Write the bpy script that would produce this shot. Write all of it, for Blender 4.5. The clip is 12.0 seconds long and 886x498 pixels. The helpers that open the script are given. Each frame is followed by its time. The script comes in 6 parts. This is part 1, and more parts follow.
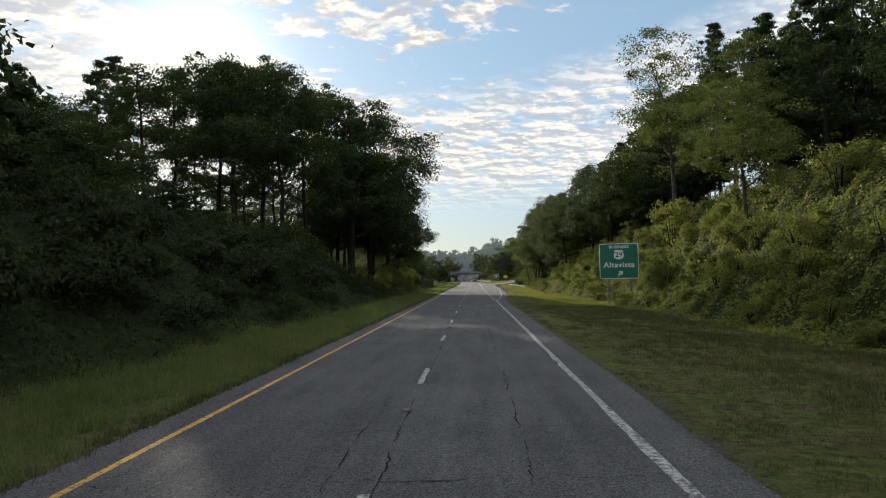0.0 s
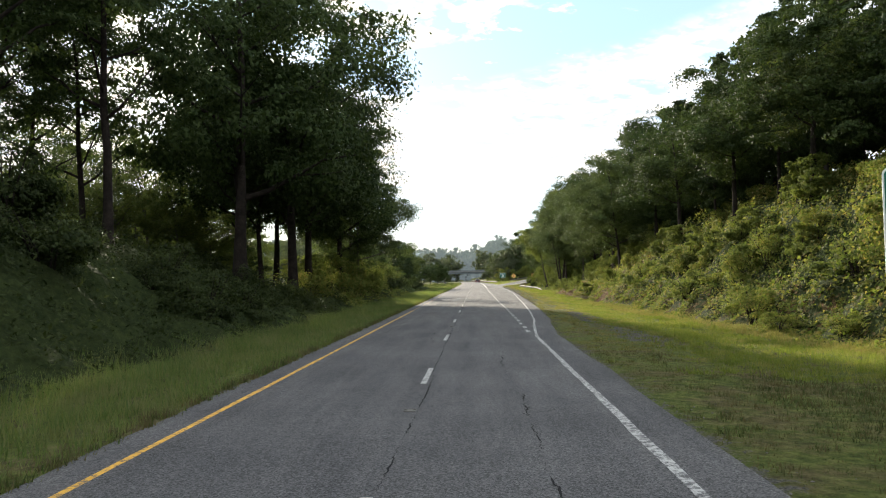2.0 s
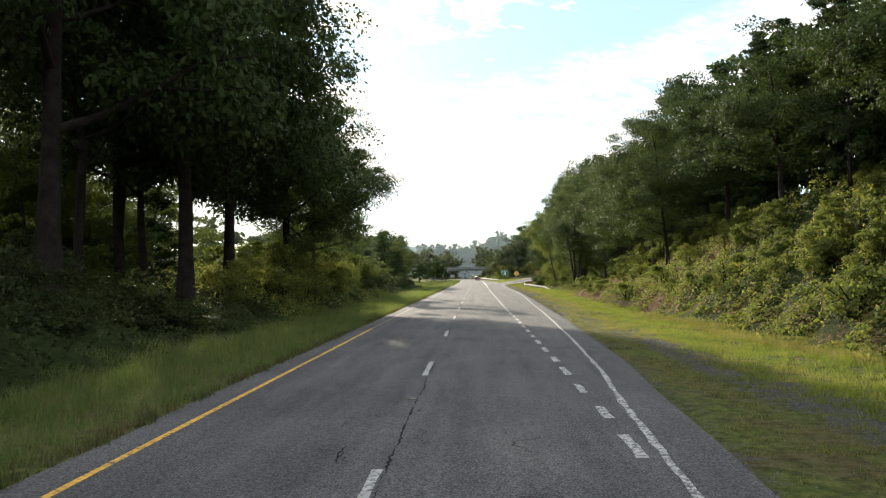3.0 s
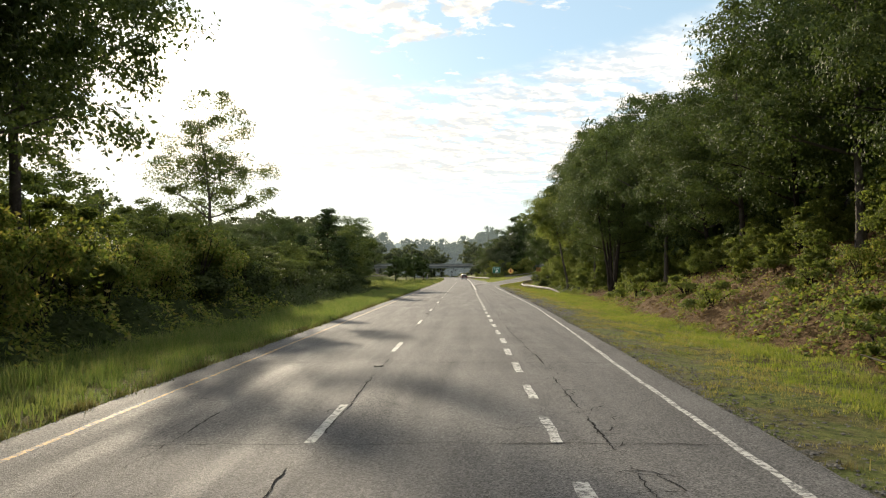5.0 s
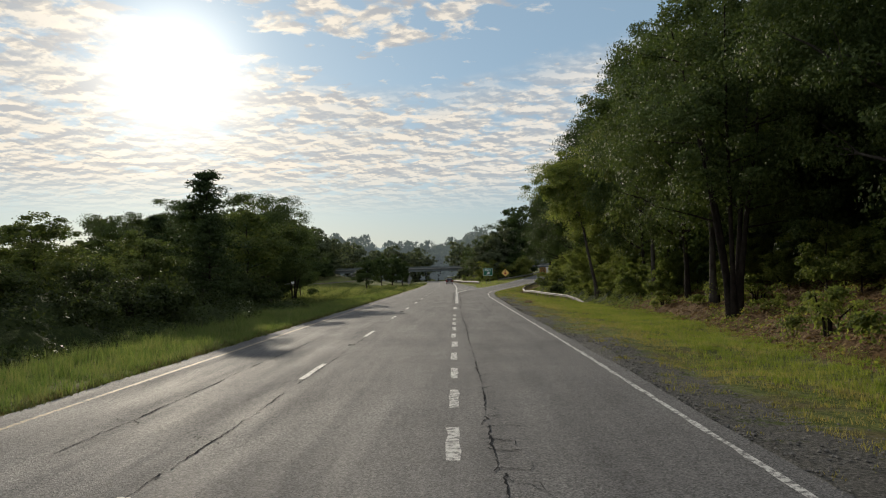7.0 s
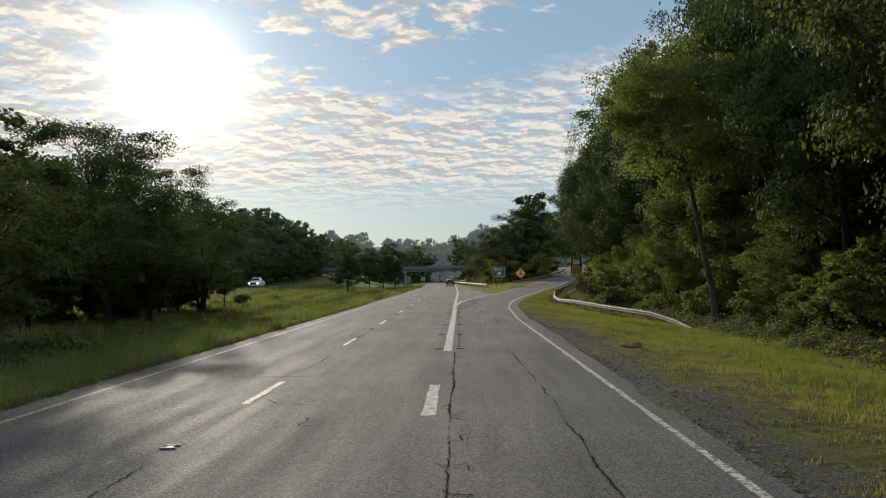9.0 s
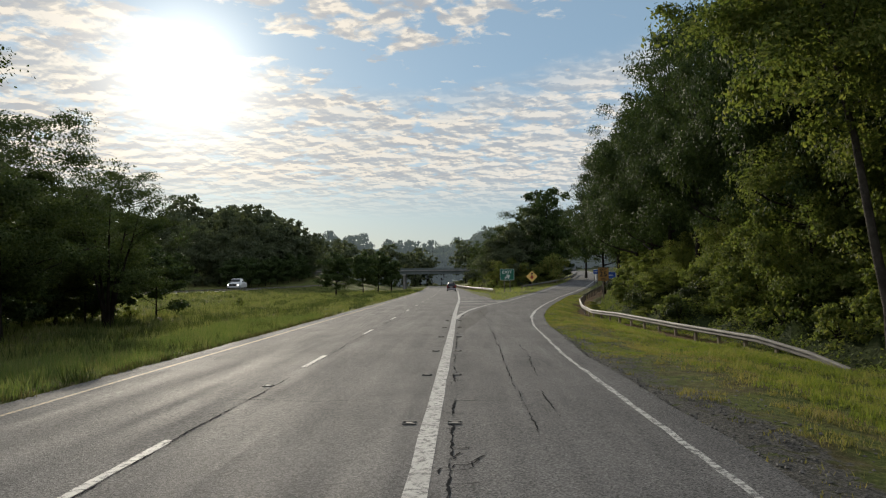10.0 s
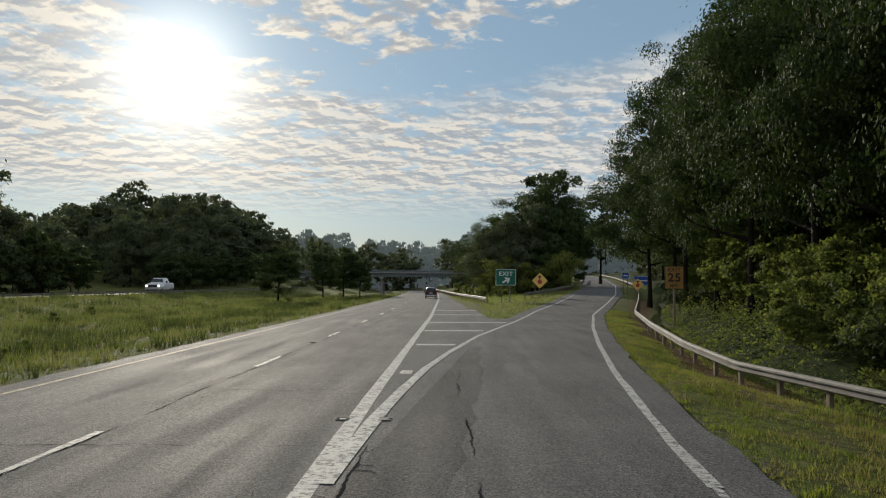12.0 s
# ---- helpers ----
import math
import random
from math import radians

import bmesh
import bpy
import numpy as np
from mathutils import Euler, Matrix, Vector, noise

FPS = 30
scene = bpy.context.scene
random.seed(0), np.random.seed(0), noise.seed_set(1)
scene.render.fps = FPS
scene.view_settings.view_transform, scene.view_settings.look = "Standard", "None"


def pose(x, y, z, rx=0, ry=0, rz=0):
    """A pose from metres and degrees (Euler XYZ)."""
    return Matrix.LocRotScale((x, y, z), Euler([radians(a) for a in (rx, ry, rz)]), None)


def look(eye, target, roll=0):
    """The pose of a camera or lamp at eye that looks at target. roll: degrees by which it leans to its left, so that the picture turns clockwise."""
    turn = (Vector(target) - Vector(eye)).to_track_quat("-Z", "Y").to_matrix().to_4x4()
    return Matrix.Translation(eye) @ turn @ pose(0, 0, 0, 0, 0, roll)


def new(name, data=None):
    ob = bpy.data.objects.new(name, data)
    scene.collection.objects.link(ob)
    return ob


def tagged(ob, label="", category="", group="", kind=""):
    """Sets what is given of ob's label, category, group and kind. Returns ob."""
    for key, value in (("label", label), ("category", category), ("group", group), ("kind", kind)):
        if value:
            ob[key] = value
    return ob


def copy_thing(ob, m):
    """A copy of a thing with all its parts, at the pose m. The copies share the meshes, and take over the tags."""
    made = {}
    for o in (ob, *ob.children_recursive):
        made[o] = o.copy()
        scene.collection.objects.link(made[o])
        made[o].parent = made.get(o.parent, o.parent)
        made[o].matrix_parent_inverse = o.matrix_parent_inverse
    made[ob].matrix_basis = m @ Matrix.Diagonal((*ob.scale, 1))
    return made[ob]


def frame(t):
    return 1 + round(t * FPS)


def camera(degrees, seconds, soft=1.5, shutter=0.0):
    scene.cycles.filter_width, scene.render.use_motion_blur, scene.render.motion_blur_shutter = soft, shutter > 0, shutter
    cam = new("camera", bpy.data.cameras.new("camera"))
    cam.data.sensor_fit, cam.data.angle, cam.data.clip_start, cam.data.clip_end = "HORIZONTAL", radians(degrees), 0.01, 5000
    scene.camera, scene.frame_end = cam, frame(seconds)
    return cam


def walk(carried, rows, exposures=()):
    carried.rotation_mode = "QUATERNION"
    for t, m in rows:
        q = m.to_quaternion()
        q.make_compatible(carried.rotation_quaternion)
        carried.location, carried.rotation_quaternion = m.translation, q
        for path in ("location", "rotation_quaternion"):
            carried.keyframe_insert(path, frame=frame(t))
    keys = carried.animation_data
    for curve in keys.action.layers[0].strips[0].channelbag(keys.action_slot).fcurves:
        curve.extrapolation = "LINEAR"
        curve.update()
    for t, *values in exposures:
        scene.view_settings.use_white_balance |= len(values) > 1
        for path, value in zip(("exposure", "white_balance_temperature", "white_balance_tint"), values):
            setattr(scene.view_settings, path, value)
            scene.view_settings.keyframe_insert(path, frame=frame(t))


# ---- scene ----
cam = camera(60.1, 12.0, soft=1.15)
PATH = [
    (0, (1.305, -17.894, 2.441), (1.227, -15.898, 2.519), -1.3),
    (0.5, (1.251, -5.509, 2.474), (1.173, -3.512, 2.546), -1.2),
    (1, (1.217, 6.82, 2.448), (1.138, 8.817, 2.526), -1.1),
    (1.5, (1.259, 19.084, 2.44), (1.178, 21.081, 2.518), -1.2),
    (2, (1.269, 31.082, 2.423), (1.184, 33.078, 2.5), -1.2),
    (2.5, (1.266, 42.791, 2.45), (1.182, 44.788, 2.515), -1.1),
    (3, (1.294, 54.206, 2.474), (1.209, 56.203, 2.543), -0.7),
    (5, (2.167, 99.216, 2.33), (2.11, 101.214, 2.393), -0.3),
    (5.5, (2.539, 110.266, 2.259), (2.495, 112.264, 2.328), -0.7),
    (6, (2.912, 120.929, 2.237), (2.876, 122.927, 2.31), -0.9),
    (6.5, (3.267, 131.289, 2.212), (3.238, 133.287, 2.282), -1.4),
    (7, (3.498, 141.385, 2.215), (3.469, 143.383, 2.288), -1.4),
    (9, (4.011, 180.945, 2.272), (3.971, 182.943, 2.347), -1.1),
    (10, (4.129, 199.579, 2.205), (4.081, 201.577, 2.289), -0.5),
    (11, (4.374, 217.466, 2.223), (4.33, 219.464, 2.313), -0.2),
    (12, (5.217, 235.454, 2.218), (5.196, 237.451, 2.313), 0.4),
]
EXPOSURES = [(0, 0.14, 6400, 10), (0.6, 0.52, 6500, 10), (1.6, 0.98, 6600, 10), (2.5, 1.08, 6600, 10), (3.2, 1.04, 6700, 10), (4.6, 0.88, 7150, 10), (5.2, 0.56, 7150, 10), (6.0, 0.1, 6850, 10), (7.0, -0.2, 6600, 10), (9.0, -0.18, 6500, 10), (12, -0.36, 6400, 9)]
walk(cam, [(t, look(e, g, r)) for t, e, g, r in PATH], EXPOSURES)

# ---- world and sun ----
SUN_AZ, SUN_EL = radians(-20.0), radians(15.0)
SUN_DIR = Vector((math.sin(SUN_AZ) * math.cos(SUN_EL), math.cos(SUN_AZ) * math.cos(SUN_EL), math.sin(SUN_EL)))


def node(tree, kind, x=0, **values):
    """A node; values set sockets by name (underscores for blanks) or attributes."""
    n = tree.nodes.new(kind)
    for key, value in values.items():
        name = key.replace("_", " ")
        if name in n.inputs:
            n.inputs[name].default_value = value
        elif key == "operation":
            n.operation = value
        elif key == "blend_type":
            n.blend_type = value
    return n


def math_node(tree, op, a, b=None, clamp=False):
    n = tree.nodes.new("ShaderNodeMath")
    n.operation, n.use_clamp = op, clamp
    for i, v in enumerate((a, b)):
        if v is None:
            continue
        if isinstance(v, (int, float)):
            n.inputs[i].default_value = v
        else:
            tree.links.new(v, n.inputs[i])
    return n.outputs[0]


def ramp_node(tree, fac, stops):
    n = tree.nodes.new("ShaderNodeValToRGB")
    el = n.color_ramp.elements
    while len(el) < len(stops):
        el.new(0.5)
    for e, (p, c) in zip(el, stops):
        e.position, e.color = p, (c if len(c) == 4 else (*c, 1))
    tree.links.new(fac, n.inputs[0])
    return n.outputs[0]


def mix_node(tree, fac, a, b, how="MIX"):
    n = tree.nodes.new("ShaderNodeMixRGB")
    n.blend_type = how
    for i, v in enumerate((fac, a, b)):
        if isinstance(v, (int, float)):
            n.inputs[i].default_value = v
        elif isinstance(v, tuple):
            n.inputs[i].default_value = (*v, 1)
        else:
            tree.links.new(v, n.inputs[i])
    return n.outputs[0]


def noise_node(tree, vec, scale, detail=4.0, rough=0.55, distort=0.0):
    n = tree.nodes.new("ShaderNodeTexNoise")
    n.inputs["Scale"].default_value = scale
    n.inputs["Detail"].default_value = detail
    n.inputs["Roughness"].default_value = rough
    n.inputs["Distortion"].default_value = distort
    if vec is not None:
        tree.links.new(vec, n.inputs["Vector"])
    return n.outputs["Fac"]


SKY_STRENGTH = 0.085
world = bpy.data.worlds.new("sky_world")
scene.world = world
world.use_nodes = True
wt = world.node_tree
wt.nodes.clear()
sky = wt.nodes.new("ShaderNodeTexSky")
sky.sky_type, sky.sun_disc = "NISHITA", False
sky.sun_elevation, sky.sun_rotation = SUN_EL, SUN_AZ
sky.air_density, sky.dust_density, sky.ozone_density = 1.0, 0.35, 3.0
geo = wt.nodes.new("ShaderNodeTexCoord")
sep = wt.nodes.new("ShaderNodeSeparateXYZ")
wt.links.new(geo.outputs["Generated"], sep.inputs[0])
up = math_node(wt, "MAXIMUM", sep.outputs[2], 0.0)
den = math_node(wt, "ADD", up, 0.13)
comb = wt.nodes.new("ShaderNodeCombineXYZ")
wt.links.new(math_node(wt, "DIVIDE", sep.outputs[0], den), comb.inputs[0])
wt.links.new(math_node(wt, "DIVIDE", sep.outputs[1], den), comb.inputs[1])
# clouds lie on a flat layer: small cells, gathered by a wide pattern
cells = noise_node(wt, comb.outputs[0], 8.4, 8, 0.58, 0.25)
wide = noise_node(wt, comb.outputs[0], 0.75, 3, 0.5)
cover = math_node(wt, "ADD", cells, math_node(wt, "MULTIPLY", math_node(wt, "SUBTRACT", wide, 0.5), 0.32))
# a clear lane, widening to the right, parts the high clouds from the low field
ahead = math_node(wt, "DIVIDE", sep.outputs[0], math_node(wt, "MAXIMUM", sep.outputs[1], 0.05))
lane_z = math_node(wt, "ADD", math_node(wt, "MULTIPLY", math_node(wt, "MAXIMUM", math_node(wt, "ADD", ahead, 0.02), 0.0), 0.21), 0.263)
lane_z = math_node(wt, "ADD", lane_z, math_node(wt, "MULTIPLY", math_node(wt, "MAXIMUM", math_node(wt, "SUBTRACT", -0.12, ahead), 0.0), 0.25))
lane_w = math_node(wt, "MAXIMUM", math_node(wt, "ADD", math_node(wt, "MULTIPLY", math_node(wt, "ADD", ahead, 0.1), 0.13), 0.030), 0.016)
lane = math_node(wt, "DIVIDE", math_node(wt, "SUBTRACT", sep.outputs[2], lane_z), lane_w)
lane = math_node(wt, "POWER", 2.718, math_node(wt, "MULTIPLY", math_node(wt, "MULTIPLY", lane, lane), -1.0))
cover = math_node(wt, "SUBTRACT", cover, math_node(wt, "MULTIPLY", lane, 0.24))
cloud = ramp_node(wt, cover, [(0.41, (0, 0, 0)), (0.52, (1, 1, 1))])
low = ramp_node(wt, sep.outputs[2], [(0.080, (0, 0, 0)), (0.135, (1, 1, 1))])
# below the lane the field closes to a rippled sheet with a few blue holes
hole = ramp_node(wt, noise_node(wt, comb.outputs[0], 3.6, 7, 0.6, 0.2), [(0.43, (1, 1, 1)), (0.50, (0, 0, 0))])
sheet = ramp_node(wt, math_node(wt, "SUBTRACT", lane_z, sep.outputs[2]), [(0.015, (0, 0, 0)), (0.06, (0.9, 0.9, 0.9))])
sheet = math_node(wt, "MULTIPLY", sheet, math_node(wt, "SUBTRACT", 1.0, math_node(wt, "MULTIPLY", hole, 0.8)))
cloud = math_node(wt, "MULTIPLY", math_node(wt, "MAXIMUM", cloud, sheet), low)


def toward_sun(reach):
    """The cloud layer's coordinates, a little way on towards the sun."""
    shift = wt.nodes.new("ShaderNodeVectorMath")
    shift.operation = "ADD"
    wt.links.new(comb.outputs[0], shift.inputs[0])
    shift.inputs[1].default_value = (math.sin(SUN_AZ) * reach, math.cos(SUN_AZ) * reach, 0.0)
    return shift.outputs[0]


def relief(scale, reach, gain):
    """The sunny sides of the cloud cells, near 1, and their shady sides, near 0."""
    here, ahead_of = noise_node(wt, comb.outputs[0], scale, 6, 0.55, 0.3), noise_node(wt, toward_sun(reach), scale, 6, 0.55, 0.3)
    return math_node(wt, "ADD", math_node(wt, "MULTIPLY", math_node(wt, "SUBTRACT", here, ahead_of), gain), 0.5)


swell = math_node(wt, "ADD", math_node(wt, "MULTIPLY", relief(6.5, 0.045, 3.6), 0.6), math_node(wt, "MULTIPLY", relief(14.0, 0.022, 3.6), 0.4))
rim = ramp_node(wt, swell, [(0.50, (0, 0, 0)), (0.66, (1, 1, 1))])
dot = wt.nodes.new("ShaderNodeVectorMath")
dot.operation = "DOT_PRODUCT"
nrm = wt.nodes.new("ShaderNodeVectorMath")
nrm.operation = "NORMALIZE"
wt.links.new(geo.outputs["Generated"], nrm.inputs[0])
wt.links.new(nrm.outputs[0], dot.inputs[0])
dot.inputs[1].default_value = SUN_DIR
toward = math_node(wt, "MAXIMUM", dot.outputs["Value"], 0.0)
halo = math_node(wt, "POWER", toward, 430.0)
aura = math_node(wt, "MULTIPLY", math_node(wt, "POWER", toward, 38.0), math_node(wt, "ADD", math_node(wt, "MULTIPLY", cloud, 1.3), 0.5))
wash = math_node(wt, "POWER", toward, 7.0)
halo = math_node(wt, "ADD", math_node(wt, "MULTIPLY", halo, 0.9), math_node(wt, "MULTIPLY", math_node(wt, "MULTIPLY", math_node(wt, "POWER", toward, 150.0), math_node(wt, "ADD", math_node(wt, "MULTIPLY", cloud, 0.7), 0.3)), 0.36))
bright = math_node(wt, "ADD", math_node(wt, "ADD", math_node(wt, "MULTIPLY", halo, 1.0), math_node(wt, "MULTIPLY", aura, 0.085)), math_node(wt, "MULTIPLY", wash, 0.015))
skyc = wt.nodes.new("ShaderNodeVectorMath")
skyc.operation = "SCALE"
wt.links.new(mix_node(wt, 1.0, sky.outputs[0], (0.90, 1.0, 1.06), "MULTIPLY"), skyc.inputs[0])
skyc.inputs["Scale"].default_value = SKY_STRENGTH
# thin edges of the clouds glow, their bodies stay grey
body = math_node(wt, "ADD", math_node(wt, "MULTIPLY", noise_node(wt, comb.outputs[0], 5.5, 7, 0.62), 0.4), math_node(wt, "MULTIPLY", swell, 0.6))
lit = mix_node(wt, rim, ramp_node(wt, body, [(0.36, (0.46, 0.52, 0.58)), (0.56, (0.77, 0.76, 0.73))]), (0.96, 0.92, 0.85))
warm_edge = mix_node(wt, rim, ramp_node(wt, body, [(0.36, (0.50, 0.50, 0.51)), (0.56, (0.82, 0.75, 0.64))]), (1.06, 0.94, 0.77))
lit = mix_node(wt, wash, mix_node(wt, math_node(wt, "SUBTRACT", 1.0, toward, True), lit, (1.15, 1.17, 1.22)), warm_edge)
thin = mix_node(wt, 0.5, skyc.outputs[0], (0.46, 0.64, 0.77))
both = mix_node(wt, math_node(wt, "MULTIPLY", cloud, 0.92), thin, lit)
horizon = ramp_node(wt, sep.outputs[2], [(0.0, (0.62, 0.62, 0.62)), (0.06, (0.34, 0.34, 0.34)), (0.14, (0, 0, 0))])
low_tone = mix_node(wt, math_node(wt, "POWER", toward, 2.0), (0.47, 0.54, 0.61), (0.64, 0.57, 0.47))
both = mix_node(wt, horizon, both, low_tone)
warm = wt.nodes.new("ShaderNodeVectorMath")
warm.operation = "SCALE"
warm.inputs[0].default_value = (1.0, 0.93, 0.80)
wt.links.new(bright, warm.inputs["Scale"])
total = mix_node(wt, 1.0, both, warm.outputs[0], "ADD")
bg = wt.nodes.new("ShaderNodeBackground")
wt.links.new(total, bg.inputs[0])
bg.inputs[1].default_value = 1.0
wout = wt.nodes.new("ShaderNodeOutputWorld")
wt.links.new(bg.outputs[0], wout.inputs[0])

sun = new("sun", bpy.data.lights.new("sun", "SUN"))
sun.data.energy, sun.data.angle, sun.data.color = 4.9, radians(0.6), (1.0, 0.89, 0.72)
sun.matrix_world = look(SUN_DIR * 400, (0, 0, 0))

# ---- materials ----


def material(name):
    m = bpy.data.materials.new(name)
    m.use_nodes = True
    t = m.node_tree
    b = t.nodes["Principled BSDF"]
    pos = t.nodes.new("ShaderNodeNewGeometry").outputs["Position"]
    return m, t, b, pos


def bump(t, b, height, strength, distance):
    n = t.nodes.new("ShaderNodeBump")
    n.inputs["Strength"].default_value, n.inputs["Distance"].default_value = strength, distance
    t.links.new(height, n.inputs["Height"])
    t.links.new(n.outputs[0], b.inputs["Normal"])


def surface(name, dark, light, scale, rough=0.8, fine=40.0, relief=0.4, depth=0.01, metal=0.0, third=None):
    """A rough surface with stains at one scale and grain at another."""
    m, t, b, pos = material(name)
    wide = noise_node(t, pos, scale, 5, 0.6)
    grain = noise_node(t, pos, fine, 4, 0.65)
    c = ramp_node(t, wide, [(0.30, dark), (0.70, light)])
    if third:
        patch = ramp_node(t, noise_node(t, pos, scale * 0.35, 4, 0.6), [(0.47, (0, 0, 0)), (0.56, (1, 1, 1))])
        c = mix_node(t, patch, c, third)
    c = mix_node(t, 0.5, c, ramp_node(t, grain, [(0.25, (0.35, 0.35, 0.35)), (0.75, (1.0, 1.0, 1.0))]), "MULTIPLY")
    t.links.new(c, b.inputs["Base Color"])
    b.inputs["Roughness"].default_value, b.inputs["Metallic"].default_value = rough, metal
    if rough > 0.85:
        b.inputs["Specular IOR Level"].default_value = 0.08
    bump(t, b, grain, relief, depth)
    return m


def leaf_material(name, colours, translucent=0.45, rough=0.6, gloss=0.07, dry=None):
    """Leaves: each its own tint, letting light through."""
    m, t, b, pos = material(name)
    geo_n = t.nodes.new("ShaderNodeNewGeometry")
    isl = geo_n.outputs["Random Per Island"]
    n = len(colours)
    c = ramp_node(t, isl, [(i / max(1, n - 1), col) for i, col in enumerate(colours)])
    wide = noise_node(t, pos, 0.22, 3, 0.5)
    c = mix_node(t, 0.6, c, ramp_node(t, wide, [(0.3, (0.62, 0.70, 0.62)), (0.7, (1.15, 1.1, 0.95))]), "MULTIPLY")
    if dry:
        patch = ramp_node(t, noise_node(t, pos, 0.75, 5, 0.65), [(0.50, (0, 0, 0)), (0.64, (0.8, 0.8, 0.8))])
        c = mix_node(t, patch, c, dry)
    t.links.new(c, b.inputs["Base Color"])
    b.inputs["Roughness"].default_value = rough
    b.inputs["Specular IOR Level"].default_value = gloss
    tr = t.nodes.new("ShaderNodeBsdfTranslucent")
    t.links.new(mix_node(t, 1.0, c, (1.18, 1.22, 0.70), "MULTIPLY"), tr.inputs["Color"])
    mx = t.nodes.new("ShaderNodeMixShader")
    mx.inputs[0].default_value = translucent
    t.links.new(b.outputs[0], mx.inputs[1])
    t.links.new(tr.outputs[0], mx.inputs[2])
    t.links.new(mx.outputs[0], t.nodes["Material Output"].inputs["Surface"])
    return m


def plain(name, colour, rough=0.5, metal=0.0, emit=0.0, grime=0.25):
    m, t, b, pos = material(name)
    c = mix_node(t, grime, colour, ramp_node(t, noise_node(t, pos, 6.0, 5, 0.65), [(0.3, tuple(v * 0.5 for v in colour)), (0.7, tuple(min(1, v * 1.15) for v in colour))]))
    t.links.new(c, b.inputs["Base Color"])
    b.inputs["Roughness"].default_value, b.inputs["Metallic"].default_value = rough, metal
    if emit:
        b.inputs["Emission Color"].default_value, b.inputs["Emission Strength"].default_value = (*colour, 1), emit
    return m


def asphalt_material(name, dark, light, rough):
    m, t, b, pos = material(name)
    sc = t.nodes.new("ShaderNodeMapping")
    sc.inputs["Scale"].default_value = (1.0, 0.07, 1.0)
    t.links.new(pos, sc.inputs["Vector"])
    streak = noise_node(t, sc.outputs[0], 1.6, 5, 0.6)
    blot = noise_node(t, pos, 0.28, 4, 0.6)
    stones = t.nodes.new("ShaderNodeTexVoronoi")
    stones.inputs["Scale"].default_value = 52.0
    t.links.new(pos, stones.inputs["Vector"])
    grain = noise_node(t, pos, 26.0, 5, 0.75)
    c = ramp_node(t, streak, [(0.2, dark), (0.85, light)])
    c = mix_node(t, 0.5, c, ramp_node(t, blot, [(0.35, (0.62, 0.62, 0.62)), (0.65, (1.15, 1.13, 1.1))]), "MULTIPLY")
    c = mix_node(t, 0.52, c, ramp_node(t, grain, [(0.32, (0.12, 0.12, 0.12)), (0.68, (1.65, 1.62, 1.56))]), "MULTIPLY")
    c = mix_node(t, 0.72, c, ramp_node(t, stones.outputs["Color"], [(0.15, (0.25, 0.25, 0.25)), (0.92, (2.0, 1.95, 1.9))]), "MULTIPLY")
    t.links.new(c, b.inputs["Base Color"])
    t.links.new(ramp_node(t, streak, [(0.3, (rough + 0.1,) * 3), (0.7, (rough - 0.08,) * 3)]), b.inputs["Roughness"])
    b.inputs["Specular IOR Level"].default_value = 0.13
    h = math_node(t, "ADD", stones.outputs["Distance"], grain)
    bump(t, b, h, 0.55, 0.012)
    return m


def paint_material(name, colour, wear):
    """Road paint worn through to the asphalt in flecks."""
    m, t, b, pos = material(name)
    k = ramp_node(t, noise_node(t, pos, 9.0, 8, 0.78), [(wear - 0.05, (0, 0, 0)), (wear + 0.05, (1, 1, 1))])
    tone = ramp_node(t, noise_node(t, pos, 2.0, 4, 0.6), [(0.3, tuple(v * 0.68 for v in colour)), (0.7, colour)])
    t.links.new(mix_node(t, k, (0.075, 0.075, 0.078), tone), b.inputs["Base Color"])
    b.inputs["Roughness"].default_value = 0.75
    b.inputs["Specular IOR Level"].default_value = 0.3
    bump(t, b, k, 0.4, 0.004)
    return m


M_ASPHALT = asphalt_material("asphalt", (0.068, 0.071, 0.077), (0.108, 0.110, 0.115), 0.82)
M_ASPHALT_OLD = asphalt_material("asphalt_shoulder", (0.12, 0.118, 0.115), (0.19, 0.185, 0.175), 0.8)
M_ASPHALT_PATCH = asphalt_material("asphalt_patch", (0.045, 0.046, 0.049), (0.072, 0.073, 0.076), 0.85)
M_TAR = plain("tar_crack", (0.030, 0.030, 0.031), 1.0)
M_TAR.node_tree.nodes["Principled BSDF"].inputs["Specular IOR Level"].default_value = 0.0
M_WHITE = paint_material("white_road_paint", (0.43, 0.43, 0.41), 0.46)
M_EDGE = paint_material("worn_edge_paint", (0.47, 0.47, 0.45), 0.49)
M_YELLOW = paint_material("yellow_road_paint", (0.70, 0.40, 0.06), 0.45)
M_YELLOW_WORN = paint_material("worn_yellow_paint", (0.42, 0.25, 0.07), 0.51)
M_PALE = paint_material("faded_yellow_paint", (0.31, 0.245, 0.15), 0.48)


